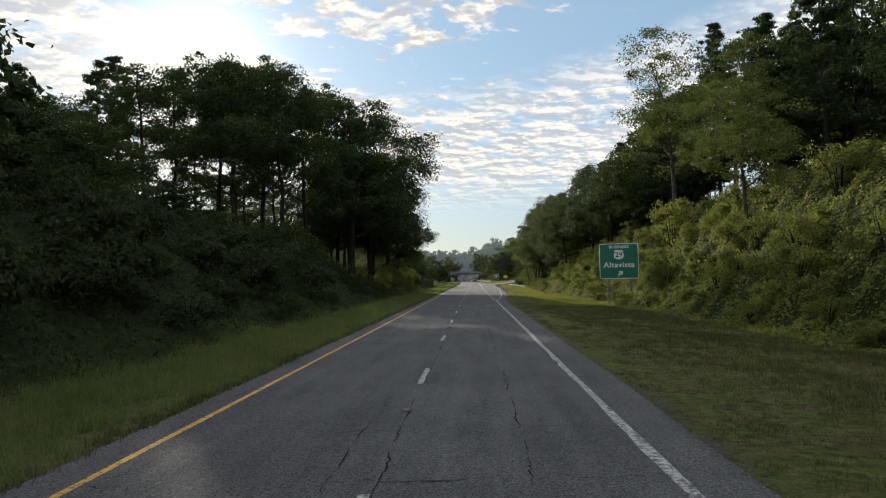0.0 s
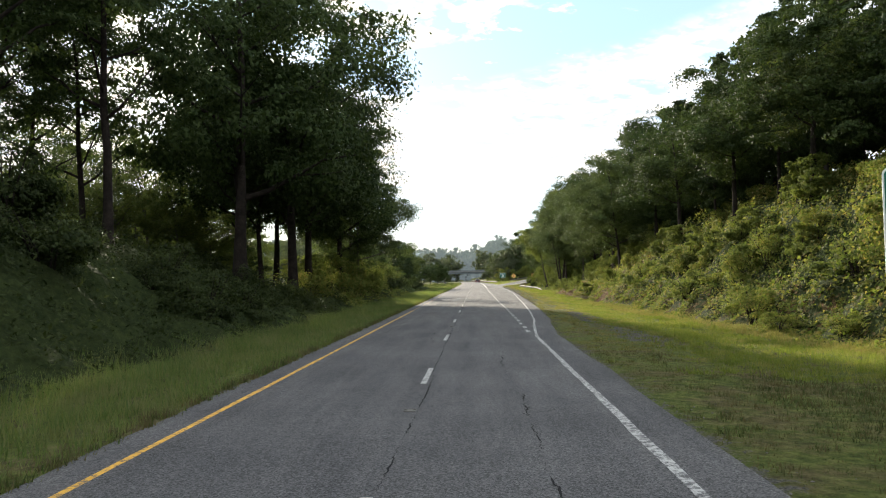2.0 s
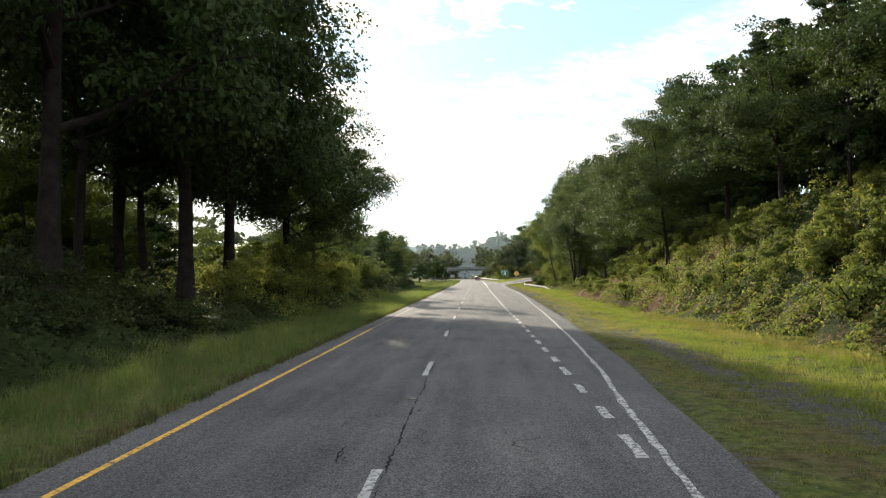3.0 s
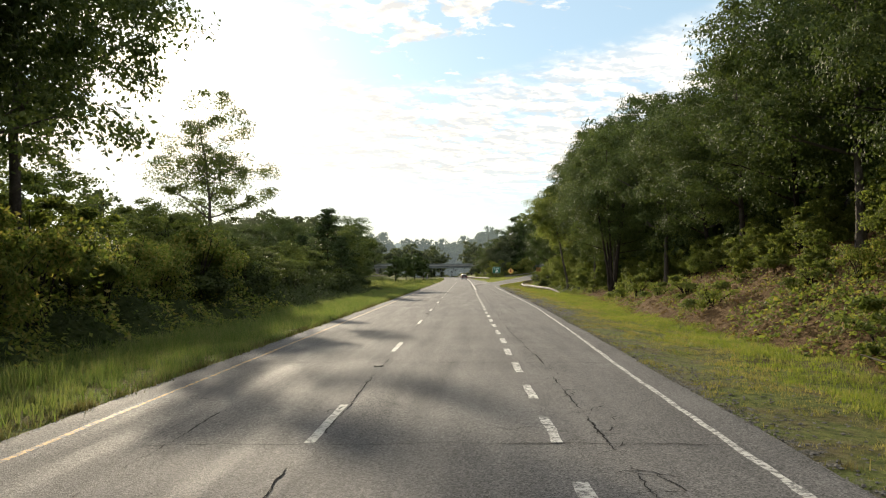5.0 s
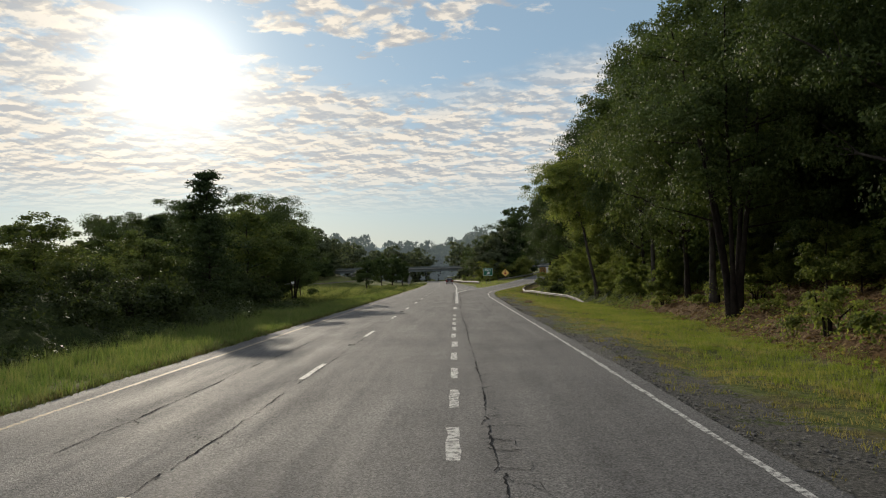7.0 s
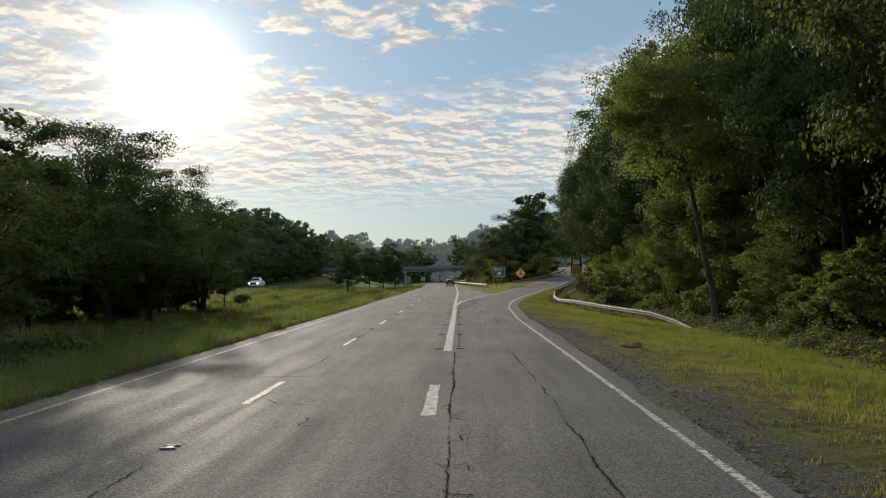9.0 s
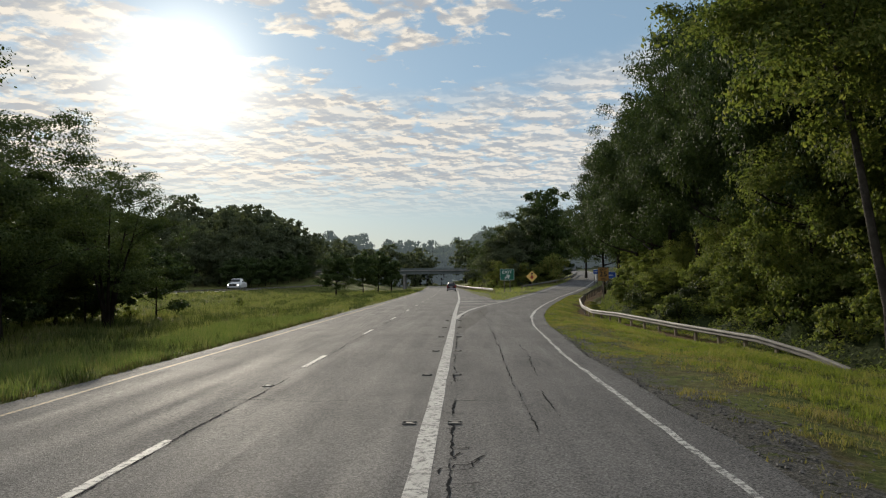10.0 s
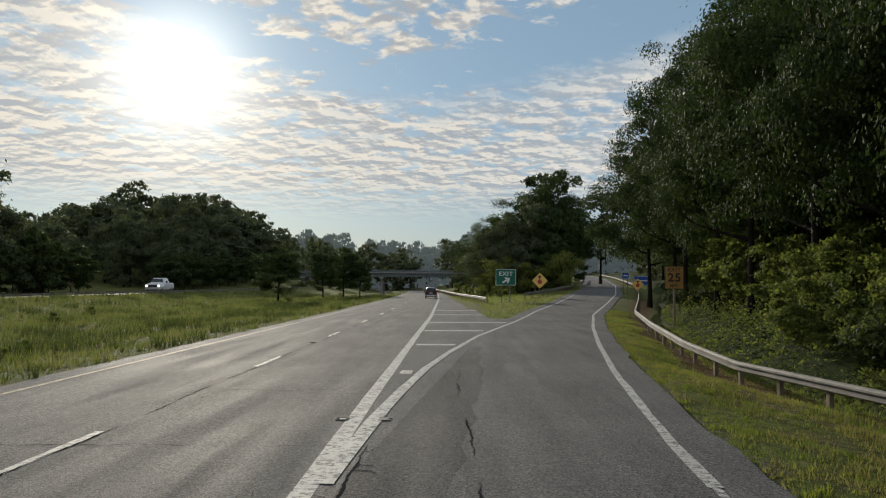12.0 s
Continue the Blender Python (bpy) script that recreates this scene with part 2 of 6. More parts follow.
def ground_material():
    """Turf, brush floor, leaf litter and gravel, blended by the cover attribute and broken up by noise."""
    m, t, b, pos = material("ground_cover")
    patch = noise_node(t, pos, 0.55, 5, 0.65)
    clump = noise_node(t, pos, 3.6, 6, 0.7)
    grain = noise_node(t, pos, 19.0, 5, 0.75)
    turf = ramp_node(t, clump, [(0.28, (0.026, 0.034, 0.012)), (0.45, (0.078, 0.100, 0.028)), (0.58, (0.128, 0.150, 0.042)), (0.72, (0.190, 0.165, 0.072))])
    dry = ramp_node(t, clump, [(0.30, (0.050, 0.042, 0.022)), (0.52, (0.120, 0.100, 0.050)), (0.72, (0.175, 0.150, 0.085))])
    c = mix_node(t, ramp_node(t, patch, [(0.45, (0, 0, 0)), (0.60, (0.85, 0.85, 0.85))]), turf, dry)
    brush = ramp_node(t, clump, [(0.3, (0.016, 0.026, 0.009)), (0.7, (0.050, 0.066, 0.022))])
    litter = ramp_node(t, clump, [(0.3, (0.050, 0.030, 0.016)), (0.5, (0.115, 0.072, 0.036)), (0.72, (0.185, 0.125, 0.065))])
    gravel = ramp_node(t, grain, [(0.3, (0.036, 0.036, 0.036)), (0.5, (0.088, 0.087, 0.083)), (0.7, (0.17, 0.165, 0.155))])
    at = t.nodes.new("ShaderNodeAttribute")
    at.attribute_name = "cover"
    sp = t.nodes.new("ShaderNodeSeparateColor")
    t.links.new(at.outputs["Color"], sp.inputs[0])
    shake = math_node(t, "MULTIPLY", math_node(t, "SUBTRACT", math_node(t, "ADD", math_node(t, "MULTIPLY", patch, 0.5), clump), 0.75), 1.5)
    for k, tone in ((0, brush), (1, litter), (2, gravel)):
        w = ramp_node(t, math_node(t, "ADD", sp.outputs[k], math_node(t, "MULTIPLY", shake, math_node(t, "GREATER_THAN", sp.outputs[k], 0.02))), [(0.42, (0, 0, 0)), (0.58, (1, 1, 1))])
        c = mix_node(t, w, c, tone)
    c = mix_node(t, 0.65, c, ramp_node(t, grain, [(0.28, (0.3, 0.3, 0.3)), (0.72, (1.35, 1.35, 1.3))]), "MULTIPLY")
    t.links.new(c, b.inputs["Base Color"])
    b.inputs["Roughness"].default_value = 0.95
    b.inputs["Specular IOR Level"].default_value = 0.06
    bump(t, b, math_node(t, "ADD", math_node(t, "MULTIPLY", clump, 2.0), grain), 0.9, 0.07)
    return m


M_GROUND = ground_material()
M_BARK = surface("bark", (0.017, 0.014, 0.012), (0.042, 0.034, 0.028), 2.2, 0.95, 14, 1.0, 0.05)
M_BARK_GREY = surface("bark_grey", (0.040, 0.035, 0.030), (0.105, 0.092, 0.080), 2.0, 0.95, 12, 1.0, 0.05)
M_LEAF_DARK = leaf_material("oak_and_shaded_leaves", [(0.025, 0.041, 0.015), (0.042, 0.064, 0.023), (0.061, 0.083, 0.031)], 0.30)
M_LEAF_MID = leaf_material("mixed_leaves", [(0.040, 0.060, 0.023), (0.064, 0.090, 0.033), (0.092, 0.116, 0.044)], 0.30)
M_AIRY = leaf_material("airy_leaves", [(0.060, 0.084, 0.030), (0.092, 0.118, 0.040), (0.128, 0.142, 0.054)], 0.45)
# a brighter copy of the mixed leaves, with sunlight painted in
M_LEAF_SUNLIT = leaf_material("sun_painted_leaves", [(0.085, 0.115, 0.036), (0.130, 0.160, 0.050), (0.175, 0.185, 0.066)], 0.55)
M_NEEDLE = leaf_material("pine_needles", [(0.022, 0.038, 0.016), (0.036, 0.056, 0.022), (0.052, 0.070, 0.028)], 0.22)
# vine tints are raised to paint in a sunlit look
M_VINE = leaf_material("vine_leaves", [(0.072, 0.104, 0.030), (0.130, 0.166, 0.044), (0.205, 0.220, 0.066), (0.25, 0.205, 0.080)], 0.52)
# far leaves are greyed and paler, haze put into their base colour
M_HAZE_LEAF = leaf_material("haze_greyed_leaves", [(0.060, 0.075, 0.048), (0.088, 0.105, 0.066), (0.115, 0.130, 0.086)], 0.40)
# skyline leaves glow faintly to paint the haze in front of them
M_SKYLINE = leaf_material("haze_glow_leaves", [(0.045, 0.058, 0.044), (0.065, 0.080, 0.060), (0.085, 0.100, 0.075)], 0.4)
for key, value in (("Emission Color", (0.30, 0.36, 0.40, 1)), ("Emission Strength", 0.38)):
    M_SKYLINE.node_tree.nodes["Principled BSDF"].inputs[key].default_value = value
# brush tints are lowered to paint in the left bank's shade
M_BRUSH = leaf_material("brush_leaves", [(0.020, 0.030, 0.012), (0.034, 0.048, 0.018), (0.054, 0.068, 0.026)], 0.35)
M_DEAD = leaf_material("fallen_leaves", [(0.11, 0.065, 0.03), (0.17, 0.105, 0.05), (0.21, 0.15, 0.075)], 0.15, 0.8)
M_GRASS = leaf_material("grass_blades", [(0.105, 0.155, 0.040), (0.155, 0.205, 0.055), (0.205, 0.230, 0.080), (0.25, 0.235, 0.11)], 0.6, dry=(0.26, 0.25, 0.12))
# the same grass, greyer and darker: the left verge's shade is painted in
M_GRASS_SHADED = leaf_material("shaded_grass_blades", [(0.074, 0.118, 0.042), (0.108, 0.156, 0.055), (0.150, 0.186, 0.074), (0.18, 0.185, 0.095)], 0.55, dry=(0.19, 0.19, 0.10))
# verge blades are darkened to carry the shade on the first stretch
M_VERGE = leaf_material("verge_blades", [(0.044, 0.062, 0.025), (0.066, 0.086, 0.033), (0.090, 0.098, 0.044), (0.12, 0.108, 0.060), (0.10, 0.084, 0.055)], 0.45, dry=(0.135, 0.108, 0.062))
# brighter, yellower blades paint in the sun on the verge
M_BRIGHT = leaf_material("sun_painted_turf", [(0.105, 0.142, 0.032), (0.150, 0.188, 0.042), (0.200, 0.215, 0.058)], 0.55, dry=(0.24, 0.215, 0.10))
M_STRAW = leaf_material("straw_turf", [(0.15, 0.145, 0.055), (0.21, 0.185, 0.080), (0.28, 0.235, 0.115), (0.16, 0.18, 0.05)], 0.45)
M_MEADOW = leaf_material("meadow_blades", [(0.110, 0.138, 0.052), (0.160, 0.182, 0.072), (0.210, 0.205, 0.105)], 0.5, dry=(0.21, 0.195, 0.115))
M_WEED = leaf_material("weed_blades", [(0.045, 0.065, 0.024), (0.070, 0.092, 0.034), (0.100, 0.115, 0.048)], 0.4)
M_STEEL = surface("galvanised_steel", (0.11, 0.106, 0.098), (0.215, 0.206, 0.19), 1.5, 0.68, 30, 0.2, 0.003, metal=0.35)
M_POST = surface("weathered_post", (0.15, 0.12, 0.09), (0.27, 0.22, 0.17), 3.0, 0.9, 30, 0.5, 0.01)
M_STEEL_DULL = surface("weathered_steel", (0.16, 0.15, 0.14), (0.30, 0.29, 0.27), 1.5, 0.75, 30, 0.2, 0.003, metal=0.3)
M_SIGN_POST = surface("steel_sign_post", (0.10, 0.085, 0.075), (0.22, 0.20, 0.18), 3.0, 0.6, 30, 0.2, 0.004, metal=0.4)
M_GREEN = plain("sign_green", (0.004, 0.115, 0.070), 0.45, grime=0.12)
M_SIGN_WHITE = plain("sign_white", (0.62, 0.65, 0.62), 0.45, grime=0.12)
M_SIGN_BLACK = plain("sign_black", (0.015, 0.015, 0.016), 0.5)
M_SIGN_YELLOW = plain("sign_yellow", (0.78, 0.50, 0.14), 0.5)
# sign yellow darkened to brown, the trees' shade painted into it
M_SIGN_SHADED = plain("shaded_sign_yellow", (0.36, 0.19, 0.045), 0.6)
M_SIGN_RED = plain("sign_red", (0.38, 0.05, 0.03), 0.5)
M_SIGN_BLUE = plain("sign_blue", (0.02, 0.07, 0.30), 0.45)
M_SIGN_BACK = plain("sign_back", (0.35, 0.35, 0.35), 0.5, 0.6)
# concrete darkened: the bridge's backlit shade is in the colour
M_CONCRETE = surface("concrete", (0.18, 0.18, 0.175), (0.29, 0.285, 0.275), 0.6, 0.9, 12, 0.3, 0.01)
M_GIRDER = surface("painted_girder", (0.07, 0.09, 0.09), (0.12, 0.14, 0.14), 0.8, 0.7, 14, 0.2, 0.005)
M_STONE = surface("stone", (0.10, 0.065, 0.035), (0.27, 0.19, 0.11), 4.0, 0.9, 26, 0.6, 0.02)
M_PEBBLE = surface("pebbles", (0.08, 0.078, 0.074), (0.22, 0.21, 0.195), 3.0, 0.9, 40, 0.3, 0.01)

# ---- helpers for building ----


def from_arrays(name, verts, faces, mats, parent=None, index=None, smooth=False):
    """One mesh object from arrays of points and of equal-sized faces."""
    me = bpy.data.meshes.new(name)
    verts, faces = np.asarray(verts, dtype=np.float32), np.asarray(faces, dtype=np.int32)
    k = faces.shape[1]
    me.vertices.add(len(verts))
    me.vertices.foreach_set("co", verts.ravel())
    me.loops.add(faces.size)
    me.loops.foreach_set("vertex_index", faces.ravel())
    me.polygons.add(len(faces))
    me.polygons.foreach_set("loop_start", np.arange(len(faces), dtype=np.int32) * k)
    for m in mats if isinstance(mats, (list, tuple)) else [mats]:
        me.materials.append(m)
    if index is not None:
        me.polygons.foreach_set("material_index", np.asarray(index, dtype=np.int32))
    me.polygons.foreach_set("use_smooth", np.full(len(faces), bool(smooth)))
    me.update(calc_edges=True)
    ob = new(name, me)
    ob.parent = parent
    return ob


def part(name, bm, mat, parent, label="", smooth=False):
    """Link a bmesh as one mesh object under a thing or a part."""
    me = bpy.data.meshes.new(name)
    bm.to_mesh(me)
    bm.free()
    for m in mat if isinstance(mat, (list, tuple)) else [mat]:
        me.materials.append(m)
    if smooth:
        me.polygons.foreach_set("use_smooth", np.ones(len(me.polygons), dtype=bool))
    ob = new(name, me)
    ob.parent = parent
    if label:
        tagged(ob, label)
    return ob


def box(bm, x0, x1, y0, y1, z0, z1, bevel=0.0):
    r = bmesh.ops.create_cube(bm, size=1.0, matrix=Matrix.Translation(((x0 + x1) / 2, (y0 + y1) / 2, (z0 + z1) / 2)) @ Matrix.Diagonal((x1 - x0, y1 - y0, z1 - z0, 1)))
    if bevel:
        bmesh.ops.bevel(bm, geom=list({e for v in r["verts"] for e in v.link_edges}), offset=bevel, segments=2, affect="EDGES", profile=0.6)
    return bm


def tube_arrays(points, radii, sides=7):
    """Points and quads of a tapered tube along points."""
    pts, rad = np.asarray(points, float), np.asarray(radii, float)
    n = len(pts)
    d = np.gradient(pts, axis=0)
    d /= np.linalg.norm(d, axis=1)[:, None] + 1e-9
    ref = np.where(np.abs(d[:, 2:3]) > 0.9, np.array([[1.0, 0, 0]]), np.array([[0, 0, 1.0]]))
    u = np.cross(d, ref)
    u /= np.linalg.norm(u, axis=1)[:, None] + 1e-9
    v = np.cross(d, u)
    a = np.linspace(0, 2 * np.pi, sides, endpoint=False)
    ring = pts[:, None] + rad[:, None, None] * (np.cos(a)[None, :, None] * u[:, None] + np.sin(a)[None, :, None] * v[:, None])
    i = np.arange(n - 1)[:, None] * sides
    j = np.arange(sides)[None]
    jn = (j + 1) % sides
    f = np.stack([i + j, i + jn, i + sides + jn, i + sides + j], -1).reshape(-1, 4)
    return ring.reshape(-1, 3), f


def gather(pieces):
    """Join (points, faces) pairs into one."""
    vs, fs, k = [], [], 0
    for v, f in pieces:
        vs.append(v)
        fs.append(f + k)
        k += len(v)
    return np.concatenate(vs), np.concatenate(fs)


def unit(a):
    return a / (np.linalg.norm(a, axis=-1, keepdims=True) + 1e-9)


def leaf_arrays(centres, out, size, r, slim=0.6, droop=0.25):
    """A folded four-cornered leaf at each centre, turned roughly outwards."""
    n = len(centres)
    nrm = unit(out + r.normal(0, 0.55, (n, 3)))
    tip = r.normal(0, 1, (n, 3))
    tip = unit(tip - nrm * (tip * nrm).sum(1)[:, None] + np.array([0, 0, -droop]))
    side = unit(np.cross(nrm, tip))
    ln = (size * r.uniform(0.6, 1.35, n))[:, None]
    w = ln * slim * 0.5
    v = np.stack([centres - tip * ln * 0.5, centres + side * w - nrm * w * 0.3, centres + tip * ln * 0.5, centres - side * w - nrm * w * 0.3], 1)
    return v.reshape(-1, 3), np.arange(n * 4, dtype=np.int32).reshape(-1, 4)


# ---- plan: the road's line, the ramp, the banks ----


def line_x(y):
    """The carriageway's middle line; it bends to the left far ahead."""
    return -0.0001 * np.maximum(0, np.asarray(y, float) - 270.0) ** 2


def far_x(y):
    """The middle of the opposite carriageway, which swings nearer before the bridge."""
    return line_x(y) - 46.0 + 10.0 * step(380, 480, np.asarray(y, float))


EDGE_Y = [-60, 62, 69, 74, 84, 95, 104, 118, 130, 150, 166, 222, 237, 246, 255, 265, 277, 292, 310, 330, 365, 425, 480, 540]
EDGE_X = [3.66, 3.66, 4.05, 4.45, 4.92, 5.3, 5.6, 5.93, 6.35, 6.9, 7.0, 7.1, 7.6, 8.3, 9.4, 10.9, 12.9, 15.7, 20.3, 25.5, 33.0, 43.0, 49.0, 52.0]
RAMP_ZY = [283, 290, 310, 330, 365, 425, 480, 540]
RAMP_Z = [0.0, 0.08, 0.5, 1.2, 2.3, 4.0, 5.6, 6.2]
GORE_Y = [244, 248.5, 251, 256, 261, 269, 278.5, 296, 317, 350, 400, 470, 540]
GORE_X = [3.80, 4.0, 4.16, 4.58, 5.2, 6.4, 8.3, 11.9, 17.2, 25.5, 34.5, 43.0, 47.0]
PAVE_R = [(-60, 0.95), (60, 0.95), (118, 0.7), (145, 0.38), (192, 0.38), (206, 0.6), (240, 0.75), (540, 0.9)]


def edge_x(y):
    return np.interp(y, EDGE_Y, EDGE_X)


def gore_x(y):
    return np.interp(y, GORE_Y, GORE_X)


def ramp_z(y):
    return np.interp(y, RAMP_ZY, RAMP_Z)


def pave_r(y):
    return edge_x(y) + np.interp(y, [p[0] for p in PAVE_R], [p[1] for p in PAVE_R])


def toe_x(y):
    """Where the right verge ends and the bank begins."""
    y = np.asarray(y, float)
    return np.maximum(np.maximum(13.4, pave_r(y) + 4.6), np.interp(y, [58, 80, 100, 150, 163, 180, 206, 226, 244, 262, 282], [15.4, 14.2, 13.4, 13.4, 14.4, 16.4, 17.8, 18.4, 17.0, 15.6, 13.4]))


def step(a, b, x):
    t = np.clip((x - a) / (b - a), 0, 1)
    return t * t * (3 - 2 * t)


def lumps(x, y, scale, seed):
    """Smooth pseudo-random swell between -1 and 1, from crossed waves."""
    r = np.random.default_rng(seed)
    out = np.zeros(np.broadcast(x, y).shape)
    for i in range(9):
        a, k, p = r.uniform(0, 6.283), r.uniform(0.6, 1.9) / scale, r.uniform(0, 6.283)
        out = out + np.sin((x * math.cos(a) + y * math.sin(a)) * k * 6.283 + p)
    return out / 4.5


def ground_z(x, y):
    x, y = np.asarray(x, float), np.asarray(y, float)
    cx = line_x(y)
    # right verge, ditch and bank
    pr = pave_r(y)
    toe = toe_x(y)
    verge = np.interp(y, [150, 200, 216, 262, 290], [-0.40, -0.75, -1.0, -0.9, -0.40]) * step(pr, toe - 0.8, x) + np.where(x > pr, ramp_z(y), 0)
    hr = np.interp(y, [-200, 60, 90, 120, 150, 180, 230, 300, 380, 480], [8.5, 8.5, 7.2, 5.0, 3.4, 2.2, 1.4, 1.2, 1.0, 0.8])
    wr = np.interp(y, [60, 130, 200], [9.5, 9.5, 14.0])
    right = verge + hr * step(toe, toe + wr, x) * 1.0 + 0.4 * step(toe, toe + 2, x)
    # left verge, bank, meadow and far carriageway
    lx = -(x - cx)
    hl = np.interp(y, [-200, 55, 72, 90, 105, 125, 160, 185, 205, 230], [5.0, 5.0, 3.9, 1.2, 1.0, 2.4, 2.2, 1.0, 0.3, 0.0])
    bank = hl * step(8.6, 17.5, lx)
    dip = -0.55 * step(5, 13, lx) * step(190, 225, y)
    swing = 10.0 * step(380, 480, y)
    far_road = (0.55 - dip) * step(26 - swing, 37 - swing, lx) * step(190, 225, y)
    left = -0.12 * step(4.4, 7.5, lx) + bank + dip + far_road
    z = np.where(x > cx, right, left)
    # gore between the carriageway and the ramp
    gore = (x > cx + 4.0) & (x < pr) & (y > 246)
    z = np.where(gore, np.clip((x - cx - 4.5) / np.maximum(0.5, gore_x(y) - cx - 4.5), 0, 1) * ramp_z(y) - 0.02, z)
    # wooded hills and the far ridge
    z = z + 15.5 * np.exp(-((x + 88) / 32.0) ** 2 - ((y - 490) / 50.0) ** 2)
    z = z + 6 * step(560, 800, y) * step(12, 70, np.abs(x + 20))
    z = z + (18 + 6 * lumps(x, y, 420, 5)) * step(1150, 1700, y) + 14 * step(150, 480, np.abs(x)) * step(260, 700, y)
    rough = 0.05 * lumps(x, y, 3.1, 3) + 0.12 * lumps(x, y, 11, 4)
    off = step(4.6, 9, np.abs(x - cx)) * np.where((x > cx) & (x < pr + 0.3), 0, 1)
    return z + rough * off


def mound(x, y):
    """How deep the brush and vines stand over the ground."""
    pr = pave_r(y)
    toe = toe_x(y)
    right = step(toe - 0.6, toe + 1.5, x) * np.interp(y, [100, 150, 196, 216], [1.0, 0.35, 0.35, 1.0])
    lx = -(x - line_x(y))
    left = step(8.2, 10.5, lx) * (1 - step(200, 215, y))
    n = 0.6 + 0.95 * lumps(x, y, 4.2, 11) + 0.55 * lumps(x, y, 1.6, 12)
    return np.clip(n, 0.04, 2.5) * np.where(x > 0, right, left)


def gz(x, y):
    return float(ground_z(x, y))


# ---- ground ----


def graded(stops):
    """Coordinates from (start, end, spacing) stretches."""
    out = []
    for a, b, s in stops:
        out.extend(np.linspace(a, b, max(1, round((b - a) / s)), endpoint=False))
    out.append(stops[-1][1])
    return np.array(out)


def rail_x(y):
    """The line of the guard rail beside the ramp."""
    return np.interp(y, [228, 233, 242, 252, 260, 266, 276.5, 292, 309, 331], [17.8, 17.0, 15.8, 14.8, 14.3, 14.5, 15.9, 18.8, 23.2, 28.6])


def build_ground():
    xs = graded([(-2600, -400, 150), (-400, -120, 20), (-120, -45, 5), (-45, -22, 1.6), (-22, 30, 0.65), (30, 60, 2), (60, 140, 8), (140, 400, 30), (400, 2600, 150)])
    ys = graded([(-1500, -200, 130), (-200, -40, 10), (-40, 130, 1.0), (130, 340, 1.2), (340, 520, 3), (520, 820, 12), (820, 1500, 40), (1500, 4200, 180)])
    X, Y = np.meshgrid(xs, ys)
    cx, pr = line_x(Y), pave_r(Y)
    Z = ground_z(X, Y) + 0.55 * mound(X, Y)
    # the ground dips under the paved strips
    under = ((X > cx - 4.1) & (X < pr - 0.25) & (Y < 560)) | ((X > far_x(Y) - 5.5) & (X < far_x(Y) + 5.8) & (Y > 195) & (Y < 560))
    under &= ~((Y > 286) & (X > cx + 7.4) & (X < gore_x(Y) - 0.1))
    Z = np.where(under, Z - 0.12, Z)
    nx, ny = len(xs), len(ys)
    i = np.arange(ny - 1)[:, None] * nx + np.arange(nx - 1)[None]
    f = np.stack([i, i + 1, i + nx + 1, i + nx], -1).reshape(-1, 4)
    toe = toe_x(Y)
    bank = np.maximum(step(toe - 1.2, toe + 0.6, X), step(8.0, 10.0, -(X - cx)) * (1 - step(200, 214, Y)))
    bank = np.maximum(bank, step(500, 540, Y) * step(14, 26, np.abs(X)))
    litter = step(toe - 1.2, toe + 0.4, X) * (1 - step(toe + 10, toe + 16, X)) * step(98, 116, Y) * (1 - step(200, 214, Y))
    litter = np.maximum(litter, 0.4 * step(toe - 1.0, toe + 0.2, X) * (1 - step(toe + 1.6, toe + 3.4, X)) * step(50, 66, Y) * (1 - step(110, 118, Y)))
    litter = np.maximum(litter, 0.8 * (1 - step(0.3, 1.5, np.abs(X - rail_x(Y) - 0.2))) * step(232, 242, Y) * (1 - step(318, 330, Y)))
    gravel = 0.34 * (1 - step(pr + 0.8, pr + 2.6, X)) * (X > pr - 0.7) * step(102, 118, Y) * (1 - step(136, 146, Y))
    gravel = np.maximum(gravel, 0.72 * (1 - step(pr + 0.9, pr + 2.6, X)) * (X > pr - 0.7) * step(136, 146, Y) * (1 - step(166, 180, Y)))
    gravel = np.maximum(gravel, 0.66 * (1 - step(pr + 0.6, pr + 2.0, X)) * (X > pr - 0.7) * step(160, 180, Y) * (1 - step(226, 240, Y)))
    gravel = np.maximum(gravel, 0.48 * (1 - step(pr + 0.1, pr + 1.0, X)) * (X > pr - 0.7))
    gravel = np.maximum(gravel, 0.6 * step(6.2, 7.2, X) * (1 - step(8.6, 9.8, X)) * step(52, 64, Y) * (1 - step(84, 96, Y)))
    V = np.stack([X, Y, Z], -1).reshape(-1, 3)
    g = from_arrays("ground", V, f, M_GROUND, smooth=True)
    col = g.data.color_attributes.new("cover", "FLOAT_COLOR", "POINT")
    col.data.foreach_set("color", np.stack([bank, litter, gravel, np.ones_like(X)], -1).astype(np.float32).ravel())
    tagged(g, "grassy verges, overgrown banks and rolling wooded hills", "ground", kind="structure")
    return g


ground = build_ground()


